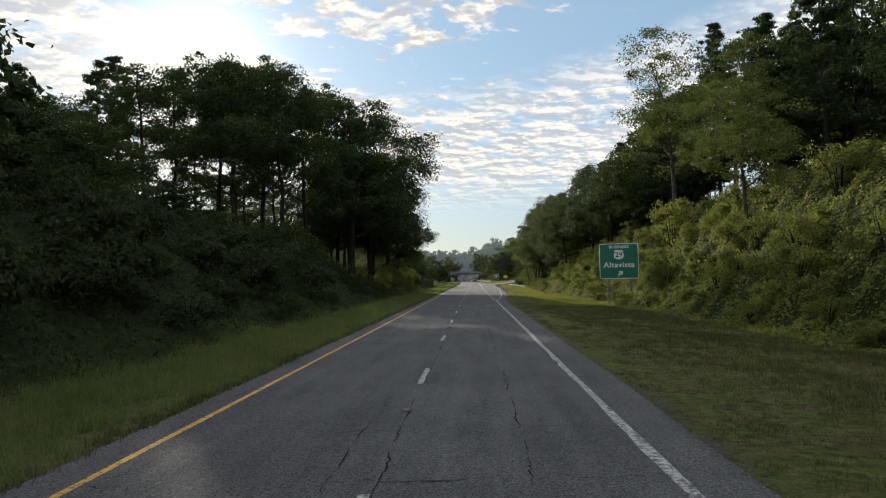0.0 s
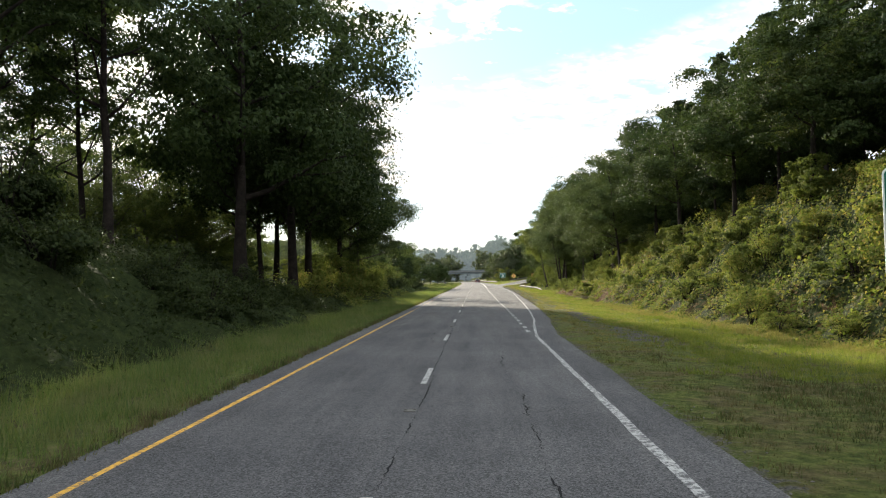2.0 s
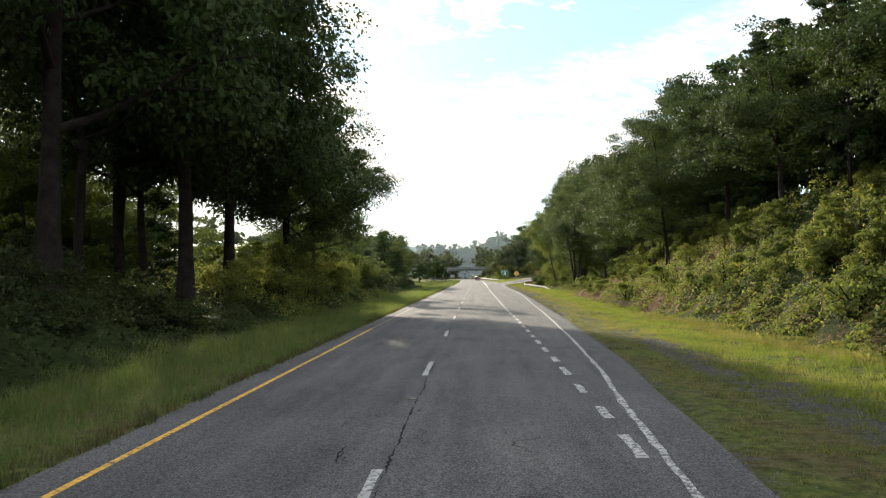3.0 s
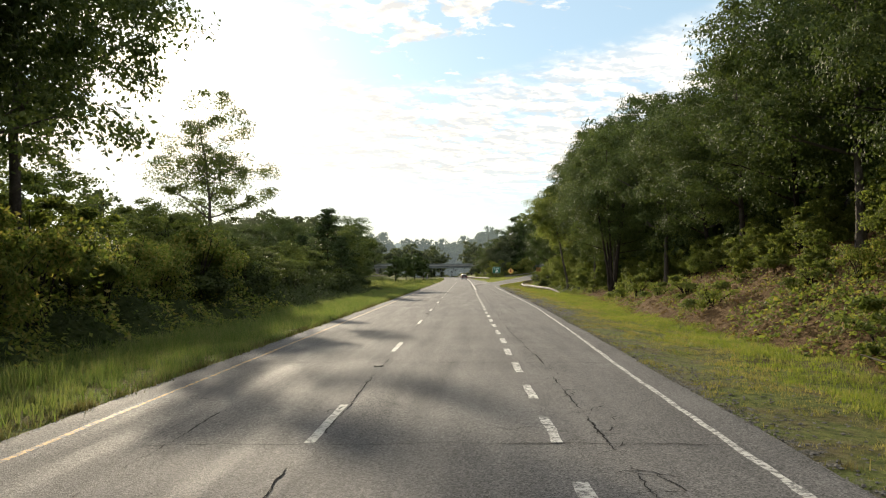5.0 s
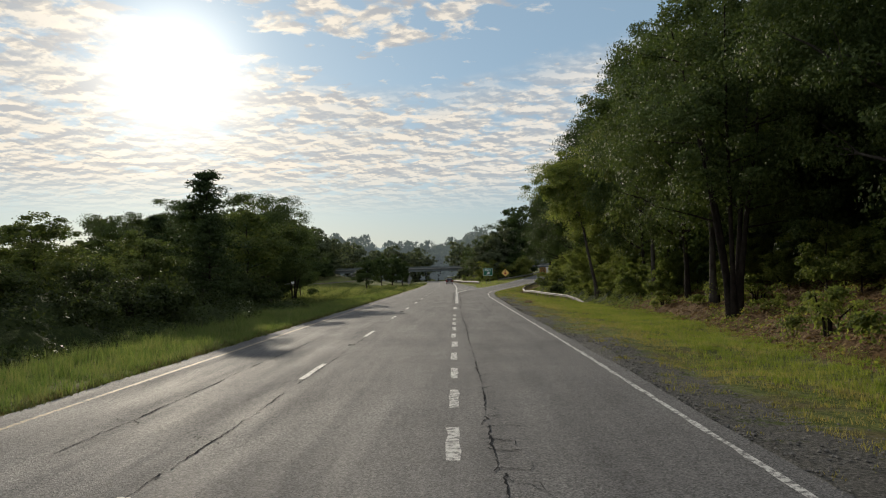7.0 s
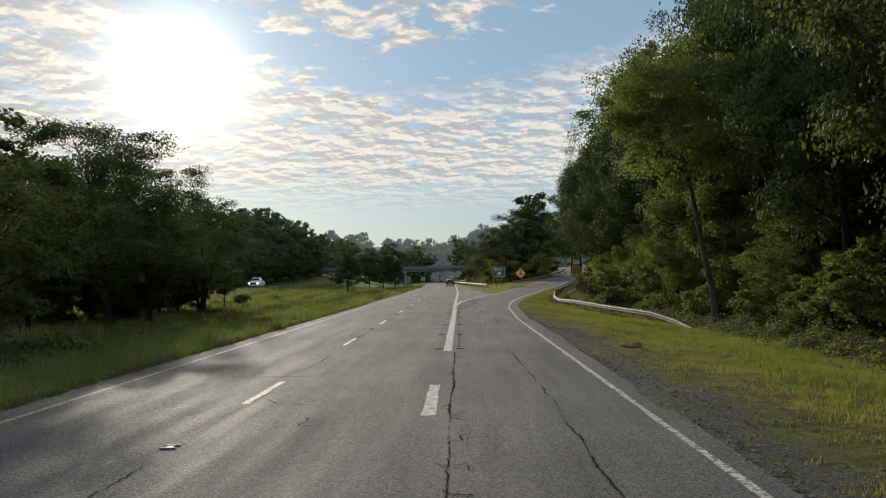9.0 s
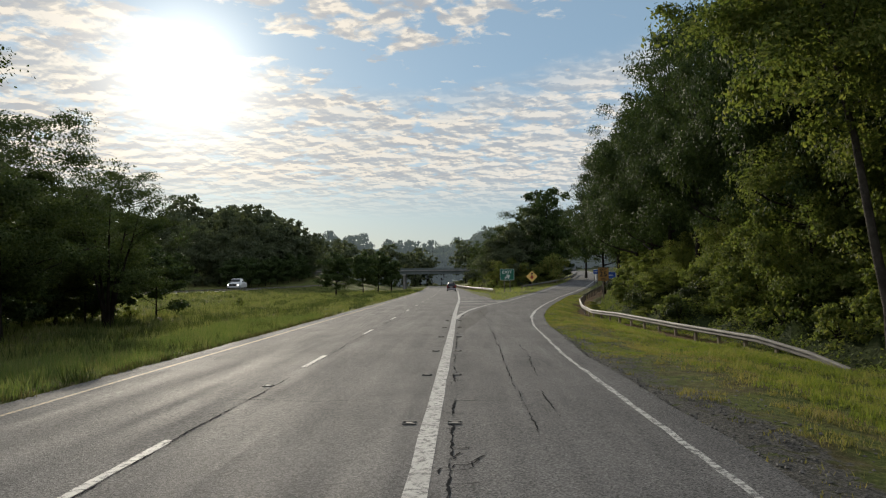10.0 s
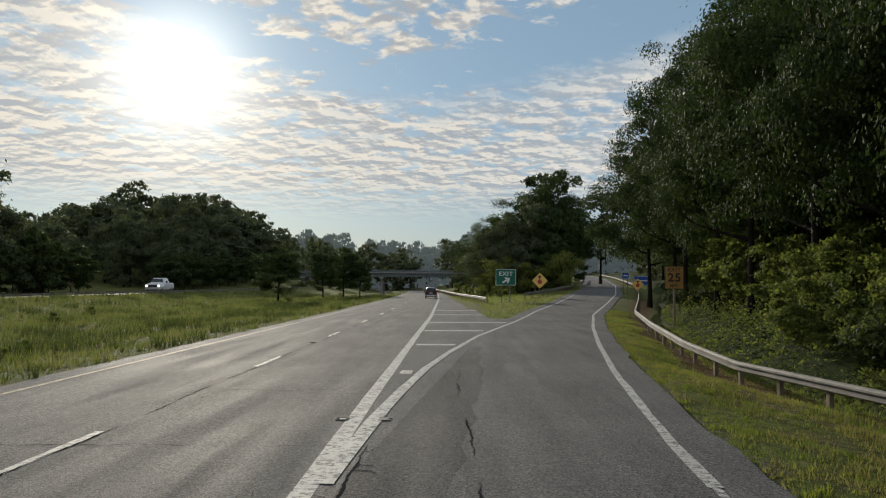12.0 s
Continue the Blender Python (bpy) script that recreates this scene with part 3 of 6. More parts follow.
def strip(name, left, right, ys, z, mat, parent=None, thick=0.0, cross=2):
    """A paved band between two edges, as a closed slab when thick is given."""
    ys = np.asarray(ys, float)
    u = np.linspace(0, 1, cross)
    a, b = np.asarray(left, float), np.asarray(right, float)
    X = a[:, None] + (b - a)[:, None] * u
    Yg = np.repeat(ys[:, None], cross, 1)
    Zg = np.repeat(np.asarray(z, float)[:, None], cross, 1) if np.ndim(z) < 2 else z
    n = len(ys)
    V = np.stack([X, Yg, Zg], -1).reshape(-1, 3)
    i = np.arange(n - 1)[:, None] * cross + np.arange(cross - 1)[None]
    F = np.stack([i, i + 1, i + cross + 1, i + cross], -1).reshape(-1, 4)
    if thick:
        W = V.copy()
        W[:, 2] -= thick
        k = len(V)
        side = []
        for r in range(n - 1):
            p, q = r * cross, (r + 1) * cross
            side += [(p, q, q + k, p + k), (q + cross - 1, p + cross - 1, p + cross - 1 + k, q + cross - 1 + k)]
        V = np.concatenate([V, W])
        F = np.concatenate([F, np.array(side)])
    return from_arrays(name, V, F, mat, parent)


def build_road():
    ys = graded([(-60, 240, 3), (240, 287.9, 1.5), (287.9, 288.1, 0.1), (288.1, 330, 1.5), (330, 560, 5)])
    cx = line_x(ys)
    jl, jr = 0.08 * lumps(ys, ys * 0, 3.0, 31), 0.09 * lumps(ys, ys * 0, 2.6, 32)
    right = np.where(ys < 288, pave_r(ys), np.interp(ys, [288, 300, 318, 345, 560], [8.1, 7.9, 8.2, 6.9, 5.0]) + cx)
    road = strip("road", cx - 4.35 + jl, right + jr, ys, 0 * ys + 0.012, M_ASPHALT, thick=0.15, cross=8)
    tagged(road, "cracked grey asphalt highway carriageway with worn markings", "road", kind="structure")
    yr = graded([(283.5, 560, 3)])
    ramp = strip("ramp", gore_x(yr) - 0.9, pave_r(yr) + 0.08 * lumps(yr, yr * 0, 2.6, 33), yr, ramp_z(yr) + 0.018, M_ASPHALT, thick=0.15, cross=5)
    tagged(ramp, "asphalt exit ramp climbing to the right", "ramp", kind="structure")
    yf = graded([(195, 560, 6)])
    far = strip("far_road", far_x(yf) - 5.0, far_x(yf) + 5.0, yf, 0 * yf + 0.60, M_ASPHALT_OLD, thick=0.15, cross=4)
    tagged(far, "opposite asphalt carriageway beyond the grass median", "road", kind="structure")
    return road, ramp, far


road, ramp, far_road = build_road()

# ---- road markings, cracks, markers ----
P_DASH = 12.192


def flat_strip(name, centre, width, ys, z, mat, parent, cross=2, ragged=0.0, seed=1):
    ys = np.asarray(ys, float)
    c, w = np.asarray(centre, float), np.asarray(width, float) * np.ones(len(ys))
    j1, j2 = ragged * lumps(ys, ys * 0, 0.5, seed), ragged * lumps(ys, ys * 0, 0.5, seed + 50)
    return strip(name, c - w / 2 + j1, c + w / 2 + j2, ys, np.asarray(z, float) * np.ones(len(ys)), mat, parent, cross=cross)


def build_markings():
    top = 0.017
    for k in range(-3, 34):
        y0 = P_DASH * k
        ys = np.linspace(y0, y0 + 3.05, 8)
        d = flat_strip("lane_dash", line_x(ys), 0.14, ys, top, M_WHITE, road, ragged=0.012, seed=k + 60)
        if k > 6:
            d.location.x += 0.02
    ys = graded([(-60, 90, 2)])
    flat_strip("yellow_edge_line", line_x(ys) - 3.62, 0.12, ys, top, M_YELLOW, road, ragged=0.012, seed=3)
    ys = graded([(90, 136, 1)])
    flat_strip("worn_yellow_line", line_x(ys) - 3.62, 0.09, ys, top, M_YELLOW_WORN, road, ragged=0.02, seed=13)
    ys = graded([(136, 560, 2)])
    flat_strip("left_edge_line", line_x(ys) - 3.62, 0.11, ys, top, M_PALE, road, ragged=0.012, seed=4)
    ys = graded([(-60, 60, 1), (60, 244, 0.5)])
    flat_strip("right_edge_line", edge_x(ys), np.interp(ys, [50, 80], [0.15, 0.105]), ys, top, M_EDGE, road, ragged=0.03, seed=5)
    ys = graded([(244, 540, 1.2)])
    flat_strip("ramp_edge_line", edge_x(ys), 0.17, ys, ramp_z(ys) + 0.023, M_WHITE, ramp, ragged=0.015, seed=6)
    # short dashes of the exit lane
    k, y = 0, 64.6
    r = np.random.default_rng(5)
    while y < 186:
        ln = r.uniform(1.7, 2.1) if y > 100 else r.uniform(1.0, 1.6)
        x = 3.42 if y > 100 else 3.52
        ys = np.linspace(y, y + ln, 5)
        flat_strip("exit_dash", 0 * ys + x + r.normal(0, 0.015), r.uniform(0.15, 0.19), ys, top, M_EDGE, road, ragged=0.022, seed=200 + k)
        y += 3.72 if y > 98 else 2.83
        k += 1
    ys = np.linspace(193.6, 197.2, 8)
    flat_strip("exit_dash", 0 * ys + 3.46, 0.22, ys, top, M_WHITE, road, ragged=0.025, seed=290)
    ys = graded([(204.6, 420, 2)])
    flat_strip("gore_line", np.interp(ys, [203, 235, 250, 262, 290, 356, 420], [3.62, 3.68, 3.65, 3.70, 3.83, 3.35, 2.2]), np.interp(ys, [203, 300, 420], [0.27, 0.24, 0.18]), ys, top, M_WHITE, road, ragged=0.015, seed=8)
    ys = graded([(244, 330, 1)])
    flat_strip("ramp_gore_line", gore_x(ys), np.interp(ys, [247, 260, 330], [0.25, 0.20, 0.13]), ys, np.maximum(ramp_z(ys), 0) + 0.0235, M_WHITE, ramp, ragged=0.015, seed=9)
    # bars across the gore
    for y0, x1, w in ((255.0, 4.25, 0.75), (264.0, 5.4, 0.7), (272.8, 6.8, 0.75), (281.3, 8.6, 0.75), (293.0, 7.6, 0.8), (303.0, 7.6, 0.8)):
        xs = np.linspace(3.95, x1, 6)
        v = np.array([(x, y0 + dy + 0.6 * (x - 4) * 0.12, 0.0195) for x in xs for dy in (-w / 2, w / 2)])
        f = np.array([(2 * i, 2 * i + 2, 2 * i + 3, 2 * i + 1) for i in range(5)])
        from_arrays("gore_bar", v, f, M_WHITE, road)


build_markings()


def build_patches():
    """Darker repairs laid over the old surface."""
    ys = graded([(232, 263, 0.7)])
    left = np.interp(ys, [232, 244, 263], [3.98, 4.02, 5.9])
    right = np.interp(ys, [232, 240, 252, 263], [4.1, 4.9, 5.9, 6.3]) + 0.10 * lumps(ys, ys * 0, 1.6, 36)
    strip("asphalt_patch", left, right, ys, 0 * ys + 0.0145, M_ASPHALT_PATCH, road, cross=3)


build_patches()


def crack_arrays(points, width, z, r):
    """A thin tar-dark ribbon along points, uneven in width."""
    p = np.asarray(points, float)
    d = unit(np.gradient(p, axis=0))
    s = np.stack([-d[:, 1], d[:, 0]], 1)
    w = np.convolve(r.normal(0, 1, len(p) + 8), np.ones(9) / 3.0, "valid")
    w = (width * 1.05 * np.clip(0.75 + 0.8 * w, 0.0, 1.7) * r.uniform(0.45, 1.25, len(p)))[:, None]
    a, b = p + s * w / 2, p - s * w / 2
    v = np.empty((2 * len(p), 3))
    v[0::2, :2], v[1::2, :2] = a, b
    v[:, 2] = z
    i = np.arange(len(p) - 1)[:, None] * 2
    return v, np.concatenate([i + 1, i + 3, i + 2, i], 1)


def wander(x0, y0, x1, y1, sway, r, pitch=0.10):
    n = max(4, int(math.hypot(x1 - x0, y1 - y0) / pitch))
    t = np.linspace(0, 1, n)
    w = np.cumsum(r.normal(0, 1, n))
    w = (w - t * w[-1]) * sway / math.sqrt(n) + r.normal(0, 0.012, n)
    dx, dy = x1 - x0, y1 - y0
    ln = math.hypot(dx, dy)
    return np.stack([x0 + dx * t - dy / ln * w, y0 + dy * t + dx / ln * w], 1)


def build_cracks():
    r = np.random.default_rng(12)
    z = 0.0205
    out = []
    # the seam between the lanes, and long cracks in the wheel tracks
    for a in range(-30, 330, 10):
        if r.random() < 0.9:
            out.append(crack_arrays(wander(0.10 + r.normal(0, .03), a, 0.10 + r.normal(0, .03), a + 10.3, 0.05, r), 0.020, z, r))
    for x, spans in ((1.95, [(-14, 2), (8, 22), (28, 47), (52, 58)]), (4.15, [(104, 150)]), (3.95, [(150, 206)]), (-1.9, [(20, 34), (90, 112), (150, 170)]), (5.7, [(182, 206), (212, 226), (240, 258)]), (5.2, [(206, 240)]), (3.98, [(206, 246)]), (-0.42, [(-12, -2), (60, 68)])):
        for a, b in spans:
            out.append(crack_arrays(wander(x, a, x + r.normal(0, .2), b, 0.13, r), 0.023 if 100 < a < 210 else 0.018, z, r))
            if x in (4.15, 3.95, 3.98):
                for i in range(int((b - a) / 0.45)):
                    y = a + i * 0.45 + r.uniform(0, 0.6)
                    out.append(crack_arrays(wander(x - r.uniform(0, .3), y, x + r.uniform(.1, .45), y + r.uniform(-.5, .9), 0.25, r, 0.1), 0.014, z + 0.0007, r))
    # cracks across the lanes
    for y in (-8.6, 3.0, 27, 54.0, 63.2, 88, 109.5, 131, 147, 163, 186, 199, 214, 222, 231, 246, 251.5):
        x0, x1 = r.choice([-3.4, -0.2, 0.1]), r.uniform(2.0, 3.4) + (2.5 if y > 100 else 0)
        out.append(crack_arrays(wander(x0, y, x1, y + r.normal(0, .2), 0.25, r, 0.15), 0.020, z + 0.0012, r))
    for y, x0, x1 in ((52.4, 1.2, 5.1), (119.0, -3.2, 7.4)):
        out.append(crack_arrays(wander(x0, y, x1, y + 0.1, 0.25, r, 0.1), 0.026, z + 0.0015, r))
    # short stray cracks
    for i in range(150):
        y, x = r.uniform(-12, 262), r.uniform(-3.5, 3.3)
        a = r.uniform(0, 6.28)
        ln = r.uniform(0.4, 1.6)
        out.append(crack_arrays(wander(x, y, x + ln * math.cos(a), y + ln * math.sin(a), 0.3, r, 0.09), 0.013, z + 0.002, r))
    v, f = gather(out)
    ob = from_arrays("crack", v, f, M_TAR, road)
    tagged(ob, "dark open cracks", kind="stuff")


build_cracks()


def build_marker(x, y):
    """A cast road marker: two low rails and a lens block."""
    bm = bmesh.new()
    box(bm, -0.11, 0.11, -0.11, -0.075, 0, 0.022, 0.006)
    box(bm, -0.11, 0.11, 0.075, 0.11, 0, 0.022, 0.006)
    box(bm, -0.05, 0.05, -0.06, 0.06, 0, 0.016, 0.006)
    m = part("road_marker", bm, M_STEEL, road)
    m.location = (x, y, 0.014)
    return m


for i in range(8):
    for dx in (-0.36, 0.34):
        build_marker(3.66 + dx + (0.16 if i > 6 else 0.0), 205.4 + 6.1 * i)
for k in range(-2, 24, 2):
    build_marker(0.0, P_DASH * k - 3.6)

# ---- trees ----


def skeleton_tree(r, h, rad, bare, limbs, base, lean=(0.0, 0.0), fork=0.55):
    """Trunk and limbs of a broad-leaved tree, and the ends of its limbs."""
    pieces, ends = [], []
    n = 9
    t = np.linspace(0, 1, n)
    top = h * 0.86
    wob = np.cumsum(r.normal(0, 0.012 * h, (n, 2)), 0) * t[:, None]
    path = np.stack([lean[0] * t ** 1.3 + wob[:, 0], lean[1] * t ** 1.3 + wob[:, 1], top * t], 1)
    rr = base * (1 - 0.82 * t) * (1 + 0.55 * np.exp(-t * 22))
    path[0, 2] = -0.4
    pieces.append(tube_arrays(path, rr, 8))
    for i in range(limbs):
        u = bare / top + (0.97 - bare / top) * (i + r.uniform(0, 1)) / limbs
        u = min(u, 0.96)
        p0 = np.array([np.interp(u, t, path[:, k]) for k in range(3)])
        a = i * 2.4 + r.uniform(-0.5, 0.5)
        reach = rad * (0.95 - 0.65 * max(0, u - 0.45) / 0.55) * r.uniform(0.65, 1.0)
        rise = reach * r.uniform(0.15, 0.9)
        m = 5
        s = np.linspace(0, 1, m)
        q = p0 + np.stack([np.cos(a) * reach * s, np.sin(a) * reach * s, rise * s ** 1.2], 1) + r.normal(0, 0.03 * reach, (m, 3)) * s[:, None]
        b = np.interp(u, t, rr) * fork
        pieces.append(tube_arrays(q, b * (1 - 0.8 * s), 5))
        ends += [q[-1], q[-2], q[-3]]
        for j in range(2):
            w = q[r.integers(2, 4)]
            d = unit(np.array([np.cos(a + r.uniform(-1, 1)), np.sin(a + r.uniform(-1, 1)), r.uniform(0, 0.8)])) * reach * r.uniform(0.3, 0.5)
            pieces.append(tube_arrays(np.stack([w, w + d * 0.5 + r.normal(0, .08, 3), w + d]), [b * 0.4, b * 0.25, b * 0.08], 4))
            ends.append(w + d)
    return pieces, np.array(ends)


def crown_leaves(r, ends, centre, radii, clumps, per, size, spread, slim=0.6, shell=0.62):
    """Boughs round the crown, each a flattened dome of leaf clumps, with gaps of shade between them."""
    radii = np.asarray(radii, float)
    boughs = max(6, clumps // 5)
    d = unit(r.normal(0, 1, (boughs * 3, 3)))
    keep = []
    # boughs stand apart from one another
    for i in range(len(d)):
        if len(keep) < boughs and all(np.dot(d[i], d[j]) < 1 - 1.2 / boughs for j in keep):
            keep.append(i)
    d = d[keep]
    n = len(d)
    reach = r.uniform(shell, 1.0, n) ** 0.7 * (1 + 0.12 * np.sin(d[:, 0] * 5 + 1) + r.normal(0, 0.06, n))
    bough = centre + d * radii * (reach * 0.84)[:, None]
    br = radii.min() * r.uniform(0.28, 0.46, n)
    which = r.integers(0, n, clumps)
    q = unit(r.normal(0, 1, (clumps, 3)) + d[which] * 0.5 + np.array([0, 0, 0.30]))
    c = bough[which] + q * (br[which] * r.uniform(0.55, 1.05, clumps))[:, None] * np.array([1.15, 1.15, 0.62])
    k = len(ends)
    deep = centre + unit(r.normal(0, 1, (clumps // 7, 3))) * radii * r.uniform(0.2, 0.6, (clumps // 7, 1))
    c = np.concatenate([c, deep, ends[r.permutation(k)[: max(4, k // 2)]]])
    cr = 0.84 * spread * r.uniform(0.5, 1.35, len(c))
    n = len(c) * per
    which = np.repeat(np.arange(len(c)), per)
    q = unit(r.normal(0, 1, (n, 3)))
    rad = r.uniform(0.15, 1.0, n) ** 0.6
    off = q * (rad * cr[which])[:, None] * np.array([1.1, 1.1, 0.60])
    # sprays hang at the rim and sprigs straggle out
    off[:, 2] -= 0.22 * cr[which] * rad ** 2
    off *= (1 + 0.5 * (r.random(n) > 0.93))[:, None]
    out = unit(q * 0.55 + unit(c[which] - centre) * 0.45 + np.array([0, 0, 0.7]))
    return leaf_arrays(c[which] + off, out, size, r, slim)


def thing(name, label, category, group=""):
    return tagged(new(name), label, category, group)


def broadleaf(seed, h, rad, bare, clumps, per, size, leaf_mat, bark, limbs=12, base=0.28, spread=None, lean=(0, 0), label="broad-leaved tree", shell=0.62, name="tree", group="roadside trees", squash=1.0):
    r = np.random.default_rng(seed)
    ob = thing(name, label, name, group)
    pieces, ends = skeleton_tree(r, h, rad, bare, limbs, base, lean)
    v, f = gather(pieces)
    from_arrays("trunk", v, f, bark, ob, smooth=True)
    centre = np.array([lean[0] * 0.8, lean[1] * 0.8, bare * 0.9 + (h - bare) * 0.5])
    v, f = crown_leaves(r, ends, centre, (rad, rad * squash, (h - bare) * 0.53), clumps, per, size, spread or rad * 0.24, shell=shell)
    from_arrays("crown", v, f, leaf_mat, ob)
    return ob


def stems_tree(seed, h, rad, bare, clumps, per, size, leaf_mat, bark, label):
    """A tree of five slim stems that part close above the ground."""
    r = np.random.default_rng(seed)
    ob = thing("tree", label, "tree", "roadside trees")
    t = np.linspace(0, 1, 8)
    pieces, ends = [], []
    for i in range(5):
        a = i * 1.26 + r.uniform(-0.3, 0.3)
        out = r.uniform(0.34, 0.62) * rad
        wob = np.cumsum(r.normal(0, 0.07, (8, 2)), 0)
        top = h * r.uniform(0.68, 0.88)
        path = np.stack([np.cos(a) * (0.18 + out * t ** 1.25) + wob[:, 0] * t, np.sin(a) * (0.18 + out * t ** 1.25) + wob[:, 1] * t, top * t], 1)
        path[0, 2] = -0.4
        pieces.append(tube_arrays(path, r.uniform(0.13, 0.19) * (1 - 0.8 * t) + 0.10 * np.exp(-t * 26), 7))
        for j in range(5):
            u = r.uniform(bare / top, 0.95)
            p0 = np.array([np.interp(u, t, path[:, k]) for k in range(3)])
            b = a + r.uniform(-1.4, 1.4)
            ln = rad * r.uniform(0.35, 0.7)
            s = np.linspace(0, 1, 4)
            q = p0 + np.stack([np.cos(b) * ln * s, np.sin(b) * ln * s, ln * r.uniform(0.1, 0.6) * s], 1) + r.normal(0, 0.08, (4, 3)) * s[:, None]
            pieces.append(tube_arrays(q, 0.055 * (1 - 0.8 * s), 4))
            ends += [q[-1], q[-2]]
    v, f = gather(pieces)
    from_arrays("trunk", v, f, bark, ob, smooth=True)
    v, f = crown_leaves(r, np.array(ends), np.array([0, 0, bare * 0.9 + (h - bare) * 0.5]), (rad, rad, (h - bare) * 0.53), clumps, per, size, rad * 0.24)
    from_arrays("crown", v, f, leaf_mat, ob)
    return ob


def pine(seed, h, rad, bare, whorls, per, size, leaf_mat, bark, label, base=0.24, group="pines"):
    """A pine: straight trunk, whorls of limbs with flat pads of needles."""
    r = np.random.default_rng(seed)
    ob = thing("pine_tree", label, "tree", group)
    n = 8
    t = np.linspace(0, 1, n)
    path = np.stack([np.cumsum(r.normal(0, .05, n)), np.cumsum(r.normal(0, .05, n)), h * t], 1)
    path[0, 2] = -0.4
    pieces = [tube_arrays(path, base * (1 - 0.9 * t), 7)]
    cs, rs = [], []
    for i in range(whorls):
        u = bare / h + (1 - bare / h) * (i + 0.5) / whorls
        for j in range(r.integers(3, 6)):
            a = r.uniform(0, 6.283)
            reach = rad * (1.05 - u) / (1.05 - bare / h) * r.uniform(0.5, 1.1) + 0.35
            p0 = np.array([np.interp(u, t, path[:, k]) for k in range(3)])
            s = np.linspace(0, 1, 4)
            q = p0 + np.stack([np.cos(a) * reach * s, np.sin(a) * reach * s, reach * (0.25 * s - 0.12 * s ** 2) + r.normal(0, .12) * s], 1)
            pieces.append(tube_arrays(q, base * 0.28 * (1 - u * 0.5) * (1 - 0.8 * s), 4))
            for w in (0.45, 0.72, 1.0):
                cs.append(p0 + (q[-1] - p0) * w + r.normal(0, 0.15, 3))
                rs.append((0.30 + 0.30 * reach * 0.35) * r.uniform(0.8, 1.4))
    cs.append(np.array([path[-1, 0], path[-1, 1], h]))
    rs.append(0.4)
    c, cr = np.array(cs), np.array(rs)
    v, f = gather(pieces)
    from_arrays("trunk", v, f, bark, ob, smooth=True)
    k = len(c) * per
    which = np.repeat(np.arange(len(c)), per)
    q = unit(r.normal(0, 1, (k, 3)))
    off = q * (r.uniform(0.1, 1.0, k) ** 0.5 * cr[which])[:, None] * np.array([1.25, 1.25, 0.45])
    v, f = leaf_arrays(c[which] + off, unit(q + np.array([0, 0, 0.6])), size, r, 0.28, droop=0.0)
    from_arrays("crown", v, f, leaf_mat, ob)
    return ob


def bush(seed, h, rad, clumps, per, size, leaf_mat, label, group="roadside shrubs"):
    r = np.random.default_rng(seed)
    ob = thing("shrub", label, "shrub", group)
    pieces, ends = [], []
    for i in range(7):
        a, rr = r.uniform(0, 6.283), rad * r.uniform(0.3, 0.8)
        q = np.array([[0.1 * math.cos(a), 0.1 * math.sin(a), -0.3], [rr * 0.4 * math.cos(a), rr * 0.4 * math.sin(a), h * 0.45], [rr * math.cos(a), rr * math.sin(a), h * r.uniform(0.65, 0.95)]])
        pieces.append(tube_arrays(q, [0.05, 0.035, 0.012], 5))
        ends.append(q[-1])
    v, f = gather(pieces)
    from_arrays("stem", v, f, M_BARK, ob)
    v, f = crown_leaves(r, np.array(ends), np.array([0, 0, h * 0.5]), (rad, rad, h * 0.52), clumps, per, size, rad * 0.34, 0.55, shell=0.35)
    from_arrays("foliage", v, f, leaf_mat, ob)
    return ob


def place(proto, x, y, scale=1.0, turn=0.0, sink=0.15, tall=1.0, label="", tilt=0.0):
    m = Matrix.Translation((x, y, gz(x, y) - sink)) @ Matrix.Rotation(turn, 4, "Z") @ Matrix.Rotation(tilt, 4, "Y") @ Matrix.Diagonal((scale, scale, scale * tall, 1))
    ob = copy_thing(proto, m)
    if label:
        tagged(ob, label)
    return ob


def stand(proto, height, spots):
    """Further trees of a kind. spots: x, y, height of the crown's top above the road, width factor, turn."""
    for x, y, top, wide, turn in spots:
        tall = (top - gz(x, y) + 0.15) / height
        m = Matrix.Translation((x, y, gz(x, y) - 0.15)) @ Matrix.Rotation(radians(turn), 4, "Z") @ Matrix.Diagonal((wide, wide, tall, 1))
        copy_thing(proto, m)


def plant(proto, spots):
    """spots: x, y, scale, turn in degrees, height factor; the first is the one that the others are copied from."""
    for x, y, s, turn, tall in spots[1:]:
        place(proto, x, y, s, radians(turn), tall=tall)
    x, y, s, turn, tall = spots[0]
    proto.matrix_basis = Matrix.Translation((x, y, gz(x, y) - 0.15)) @ Matrix.Rotation(radians(turn), 4, "Z") @ Matrix.Diagonal((s, s, s * tall, 1))


oak = broadleaf(1, 24, 8.4, 5.2, 130, 190, 0.31, M_LEAF_DARK, M_BARK, 15, 0.42, label="tall dark-green oak with a dense spreading crown")
oak_b = broadleaf(2, 22, 7.4, 7.0, 112, 180, 0.31, M_LEAF_DARK, M_BARK, 13, 0.36, label="large dark-green shade tree with a rounded crown")
tall = broadleaf(3, 25, 5.6, 6.5, 84, 150, 0.24, M_LEAF_DARK, M_BARK, 14, 0.28, label="tall thin-crowned tree with a bare trunk", shell=0.35)
airy = broadleaf(4, 17, 5.6, 4.6, 78, 150, 0.21, M_AIRY, M_BARK_GREY, 16, 0.22, spread=1.25, label="light-green airy tree with visible limbs", shell=0.3)
